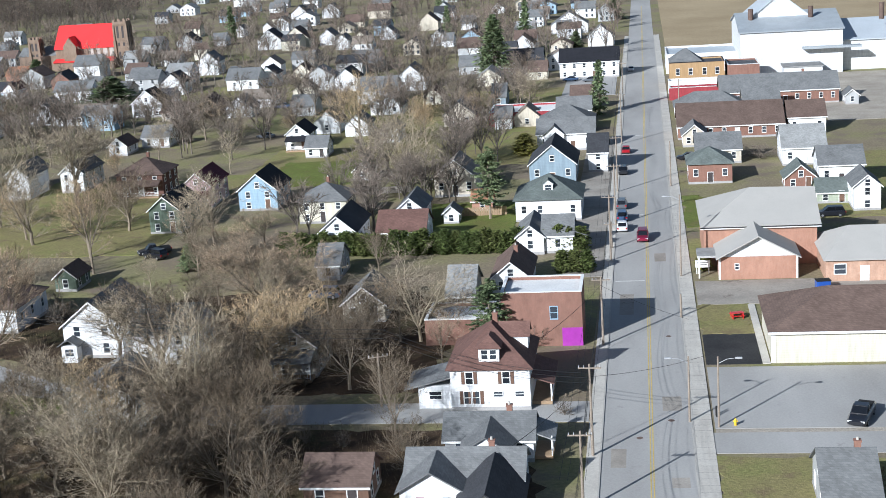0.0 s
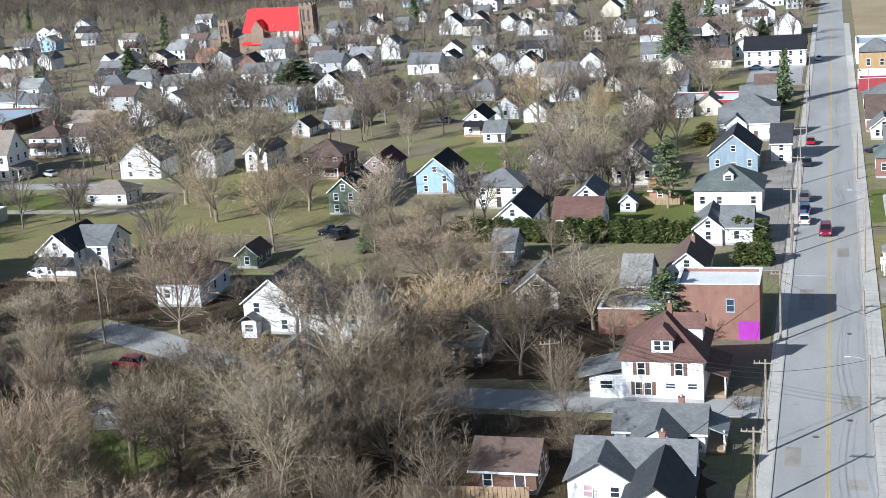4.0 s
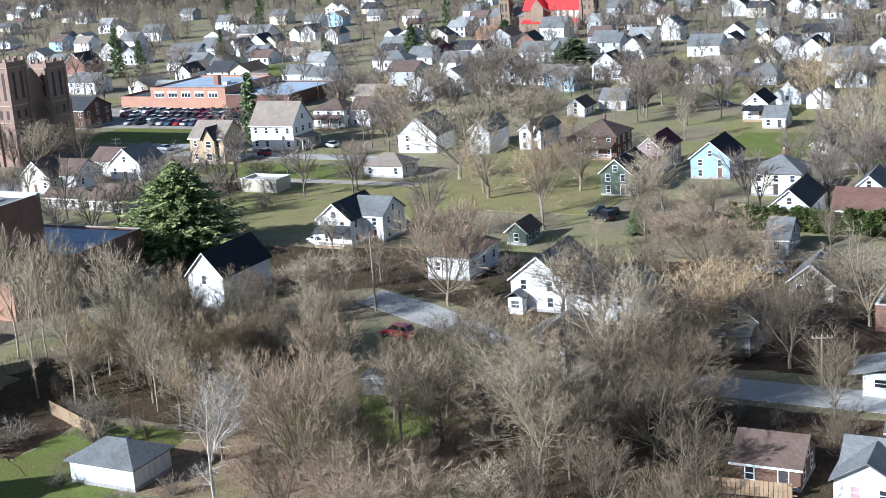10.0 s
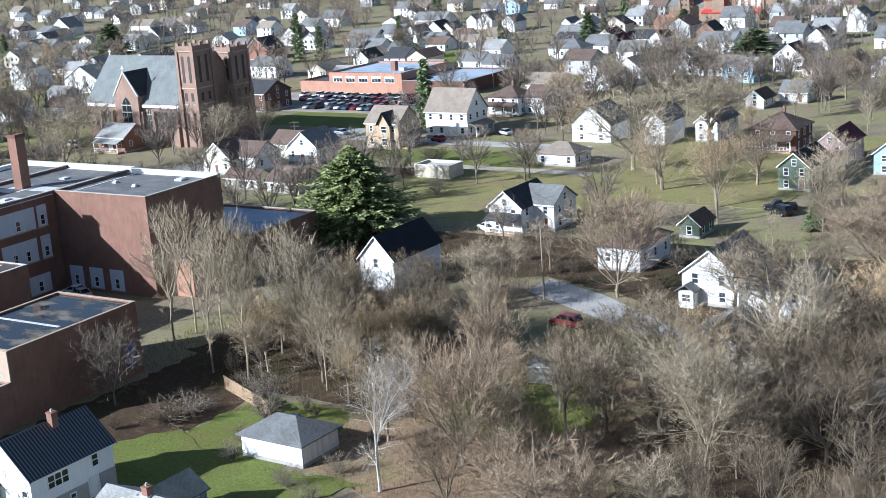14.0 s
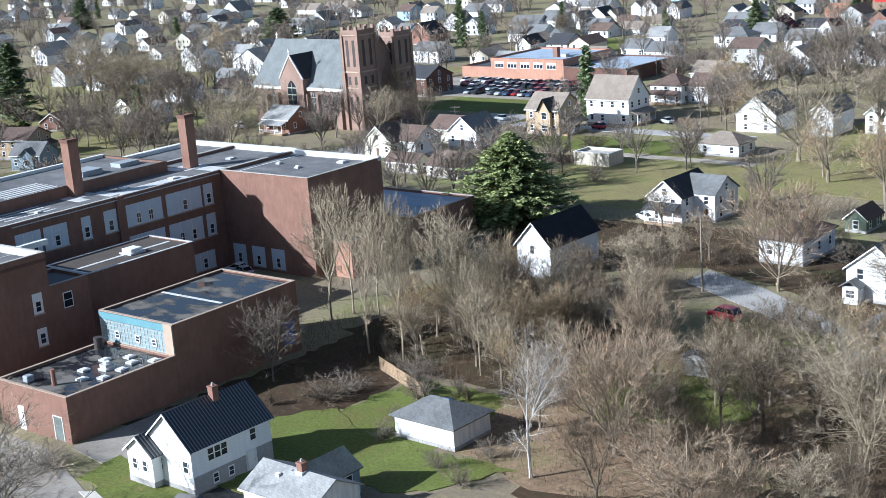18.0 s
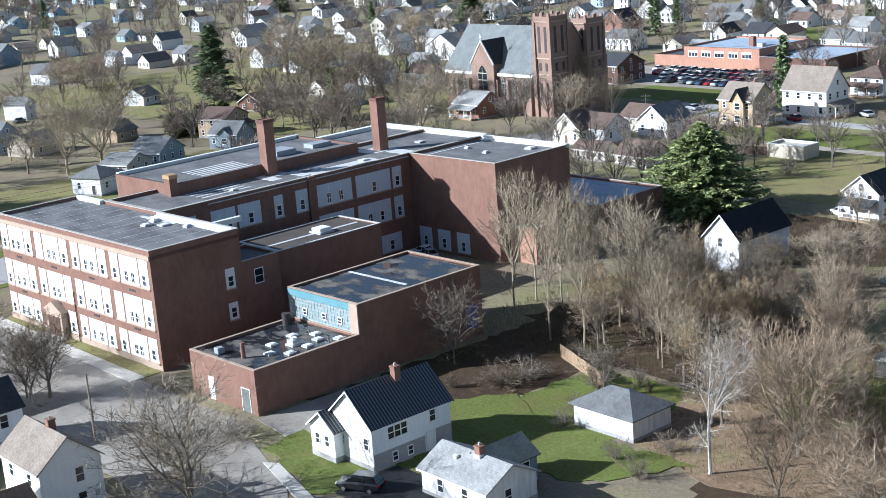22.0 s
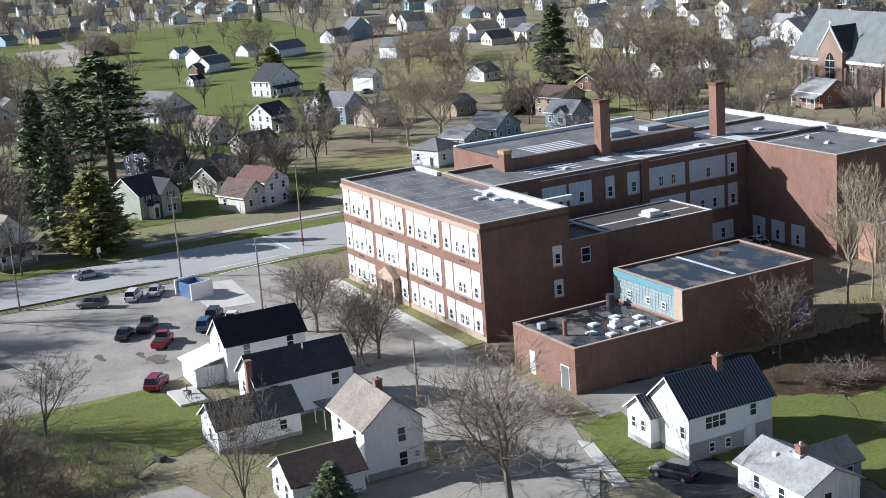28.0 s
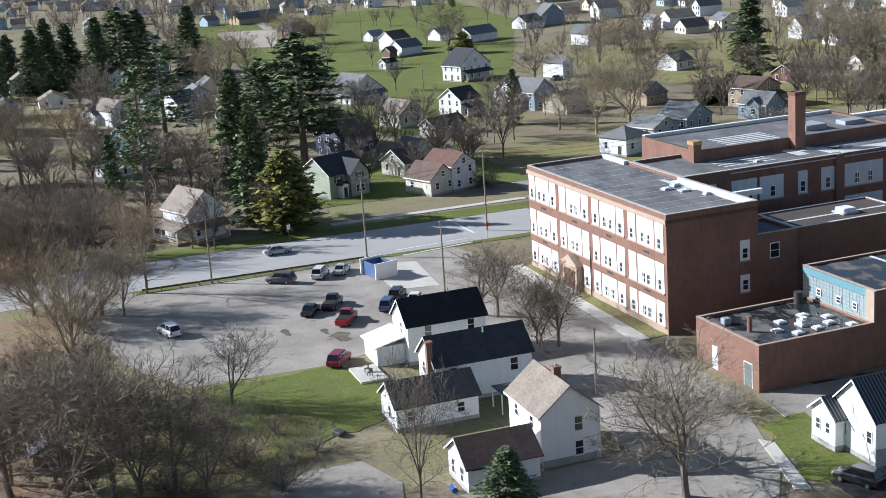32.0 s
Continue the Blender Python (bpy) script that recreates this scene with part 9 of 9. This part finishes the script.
# ---------------- extras on the houses by the school ----------------
# white house with the ribbed roof
for a, b, c in ((-5.40, 1.6, 1.9), (3.2, 5.42, 2.2)):
    part("lower_wall", boxes((3.62, 3.68, a, b, -0.2, c)), "foundation", hw, "grey unpainted block lower wall")
part("lower_wall", boxes((-3.6, 3.6, -5.5, -5.46, -0.2, 0.6)), "foundation", hw)
for u in (-2.9, -2.0, -1.1):
    window(hw, face_pose('e', u, 3.6, 3.7), 0.75, 1.3)
window(hw, face_pose('e', 2.9, 3.6, 3.9), 0.75, 1.3)
for u in (-2.6, -0.5):
    window(hw, face_pose('e', u, 3.68, 1.0), 0.6, 0.9)
door(hw, face_pose('e', 2.4, 3.66, 0.05), 1.0, 2.05, "trim")
window(hw, face_pose('s', 2.6, 5.45, 2.9), 0.7, 1.2)
chimney(hw, 0.35, 0.9, 7.4, 9.4, 0.8)
part("gutter", tube((4.0, -5.6, 4.72), (4.0, 5.6, 4.72), 0.07, 0.07, 6), "trim", hw)
window(hv, face_pose('e', 0.1, 2.1, 2.5), 0.7, 1.2)
for u in (-0.9, 0.8):
    window(hv, face_pose('s', u, 1.4, 2.3), 0.65, 1.1)
part("lower_wall", boxes((-2.14, 2.14, -1.44, 1.4, -0.2, 0.7)), "foundation", hv, "grey block base")
# white houses beside the car park
for u in (-2.6, 3.3):
    window(ha, face_pose('e', u, 3.25, 4.2), 0.85, 1.5)
    window(ha, face_pose('e', u, 3.25, 1.5), 0.85, 1.3)
window(ha, face_pose('s', 0.6, 5.35, 4.4), 0.8, 1.4)
part("vent_pipe", tube((0, 1.5, 7.5), (0, 1.5, 8.7), 0.12, 0.12, 8), "steel", ha)
for u in (-3.9, 3.8):
    window(hb, face_pose('e', u, 3.25, 3.6), 0.9, 1.5)
for u in (-1.2, 1.3):
    window(hb, face_pose('s', u, 6.1, 3.6), 0.8, 1.3)
part("chimney", boxes((1.9, 2.6, -6.85, -6.15, 0, 7.6), (1.82, 2.68, -6.93, -6.07, 7.6, 7.8)), "brick", hb, "tall brick chimney on the outside of a gable wall")
part("vent_pipe", tube((0.6, 1.0, 7.2), (0.6, 1.0, 7.9), 0.1, 0.1, 8), "flatwhite", hb)
for u in (-3.2, 2.8):
    window(hc, face_pose('e', u, 3.0, 1.7), 0.8, 1.1)
window(hc, face_pose('s', 0.4, 4.95, 1.7), 0.8, 1.2)
for z in (1.6, 4.3):
    window(hd, face_pose('e', 0.9, 4.5, z), 0.85, 1.5)
for u in (-2.2, 2.0):
    window(hd, face_pose('s', u, 3.3, 4.4), 0.8, 1.3)
chimney(hd, 0.6, 0.3, 7.6, 9.5, 0.8)
part("flashing", boxes((0.05, 1.15, -0.3, 0.9, 7.7, 8.0)), "flatwhite", hd)
for u in (-3.36, 3.16):
    part("corner_board", boxes((4.46, 4.54, u, u + 0.2, 0, 5.6)), "trim", hd)
part("downpipe", tube((4.56, 3.0, 0), (4.56, 3.0, 5.5), 0.05, 0.05, 6), "trim", hd)
part("meter_box", boxes((4.5, 4.66, 2.3, 2.7, 1.5, 2.1)), "steel", hd)
part("lower_wall", boxes((4.5, 4.55, -3.3, 3.3, -0.2, 0.8)), "foundation", hd)
for u in (-1.4, 1.2):
    window(he, face_pose('s', u, 3.9, 1.5), 0.8, 1.5)
window(he, face_pose('e', -1.2, 3.0, 1.5), 1.5, 1.2)
bm = bmesh.new()
add_prism(bm, [(0.6, 4.22), (3.45, 2.62), (3.45, 2.72), (0.6, 4.34)], -3.6, -0.6, 'y')
part("roof_patch", tidy(bm), "charcoal", he)
bm = bmesh.new()
add_prism(bm, [(1.0, 4.12), (2.9, 3.05), (2.9, 3.1), (1.0, 4.18)], 0.4, 3.2, 'y')
part("roof_patch", tidy(bm), "flatwhite", he, "white membrane patch on a roof")
# green house: gabled bay and glazed porch on the street side
part("front_gable", tidy(gable_body(bmesh.new(), 2.4, 4.6, 0, 5.0, 2.4, 'x', 5.6, 1.6)), "sage", hg)
part("front_gable_roof", tidy(gable_roof(bmesh.new(), 7.0, 4.6, 5.0, 2.4, 'x', 3.6, 1.6, 0.35, 0.15)), "charcoal", hg)
window(hg, pose(6.82, 1.6, 4.2, 0, 0, 90), 0.9, 1.4, shutters="darktrim")
for u in (0.9, 1.6, 2.3):
    window(hg, pose(6.82, u, 1.6, 0, 0, 90), 0.6, 1.4)
window(hg, face_pose('e', -2.6, 5.0, 4.0), 0.9, 1.4, shutters="darktrim")
part("entry_porch", boxes((5.0, 6.6, -2.9, -1.3, 0, 2.9)), "trim", hg)
door(hg, pose(6.64, -2.1, 0.2, 0, 0, 90), 0.9, 2.1, "darktrim")
part("entry_roof", tidy(gable_roof(bmesh.new(), 2.0, 1.9, 2.9, 0.8, 'x', 5.9, -2.1, 0.2, 0.12)), "charcoal", hg)
stop = thing("stop_sign", -219.8, 81.2, 0.03, 20, "red octagonal traffic sign on a steel post", "traffic sign")
part("post", tube((0, 0, 0), (0, 0, 2.9), 0.04, 0.04, 6), "steel", stop)
part("plate", tube((0.05, 0, 2.5), (0.08, 0, 2.5), 0.42, 0.42, 8), "pure_red", stop)
sg = thing("street_sign", -239.2, 50.2, 0.03, 10, "white rectangular traffic sign on a post", "traffic sign")
part("post", tube((0, 0, 0), (0, 0, 2.8), 0.04, 0.04, 6), "steel", sg)
part("plate", boxes((0.04, 0.07, -0.35, 0.35, 2.0, 2.9)), "trim", sg)
crate = thing("fire_pit", -143, 33.6, 0.05, 25, "low black metal fire pit on a lawn", "fire pit")
part("bowl", bevelled(boxes((-0.7, 0.7, -0.55, 0.55, 0.05, 0.55)), 0.06), "darktrim", crate)
for x, y, rz, lab in ((-176.4, 6.7, 30, "car under a green tarpaulin among bare trees"), (-170.6, 4.6, 55, "trailer under a green tarpaulin among bare trees")):
    b = thing("covered_trailer", x, y, 0, rz, lab, "trailer")
    part("body", bevelled(boxes((-2.2, 2.2, -0.95, 0.95, 0.4, 1.3)), 0.1), "car_silver", b)
    part("cover", rounded_loft([section(-2.3, 1.7, 1.2, 1.5), section(-1, 2.2, 1.25, 1.9), section(1.2, 2.1, 1.25, 2.0), section(2.4, 1.4, 1.2, 1.5)]), "teal", b)
    for sx in (-1.2, 1.2):
        part("wheel", tube((sx, -0.98, 0.35), (sx, 0.98, 0.35), 0.34, 0.34, 12), "tyre", b)
car(-172.5, 141.6, 95, "car_white", "sedan")
board_fence(-41, 120.5, -28, 121.5, 1.7)
car(-87.2, 228.4, 120, "car_black", "pickup", z=0.05)
tree("cedar0", -78.3, 221.3, 3.6, 2.6)

awn = thing("porch_awning", -141.5, 54.0, 0, 0, "small blue-grey striped metal awning over a back porch", "awning")
part("sheet", tidy(boxes((-1.6, 1.6, -1.8, 1.8, 2.5, 2.6))), "metalribs", awn)
for sx, sy in ((1.5, -1.7), (1.5, 1.7), (-1.5, -1.7), (-1.5, 1.7)):
    part("post", boxes((sx - 0.06, sx + 0.06, sy - 0.06, sy + 0.06, 0, 2.5)), "trim", awn)
lean = thing("lean_to_porch", -166.5, 46.2, 0, 0, "white enclosed lean-to porch with a pale roof", "porch")
part("wall", boxes((-3.0, 3.0, -1.9, 1.9, 0, 2.6)), "white", lean)
bm = bmesh.new()
add_prism(bm, [(-2.3, 2.45), (2.0, 3.5), (2.0, 3.65), (-2.3, 2.6)], -3.3, 3.3, 'x')
part("roof", tidy(bm), "flatwhite", lean)
deck = rect("deck", "sidewalk", -164, -158, 40.5, 44, 0.35, "low pale deck behind a house", kind="structure", category="deck")
for k in range(2):
    ch = thing("garden_chair", -161.5 + k * 1.6, 42.2, 0.4, 40 * k, "dark metal garden chair on a deck", "chair")
    part("seat", boxes((-0.25, 0.25, -0.25, 0.25, 0.40, 0.45)), "darktrim", ch)
    part("backrest", boxes((-0.25, 0.25, 0.22, 0.27, 0.45, 0.9)), "darktrim", ch)
    for sx in (-0.22, 0.22):
        for sy in (-0.22, 0.22):
            part("leg", boxes((sx - 0.02, sx + 0.02, sy - 0.02, sy + 0.02, 0, 0.40)), "darktrim", ch)
bar = thing("barrel", -122.5, 40.0, 0.04, 0, "blue plastic barrel lying by a wall", "barrel")
part("drum", tube((-0.5, 0, 0.32), (0.5, 0, 0.32), 0.31, 0.31, 14), "bin_blue", bar)
for x, y in ((-136.5, 88.5), (-112, 117), (-152, 22), (-147, 27), (-143, 20), (-139, 27), (-155, 16), (-148, 18), (-103, 116), (-106, 112), (-101, 101), (-91, 98), (-88, 103), (-86, 96)):
    tree("shrub0", x, y, 3.0, 3.4)
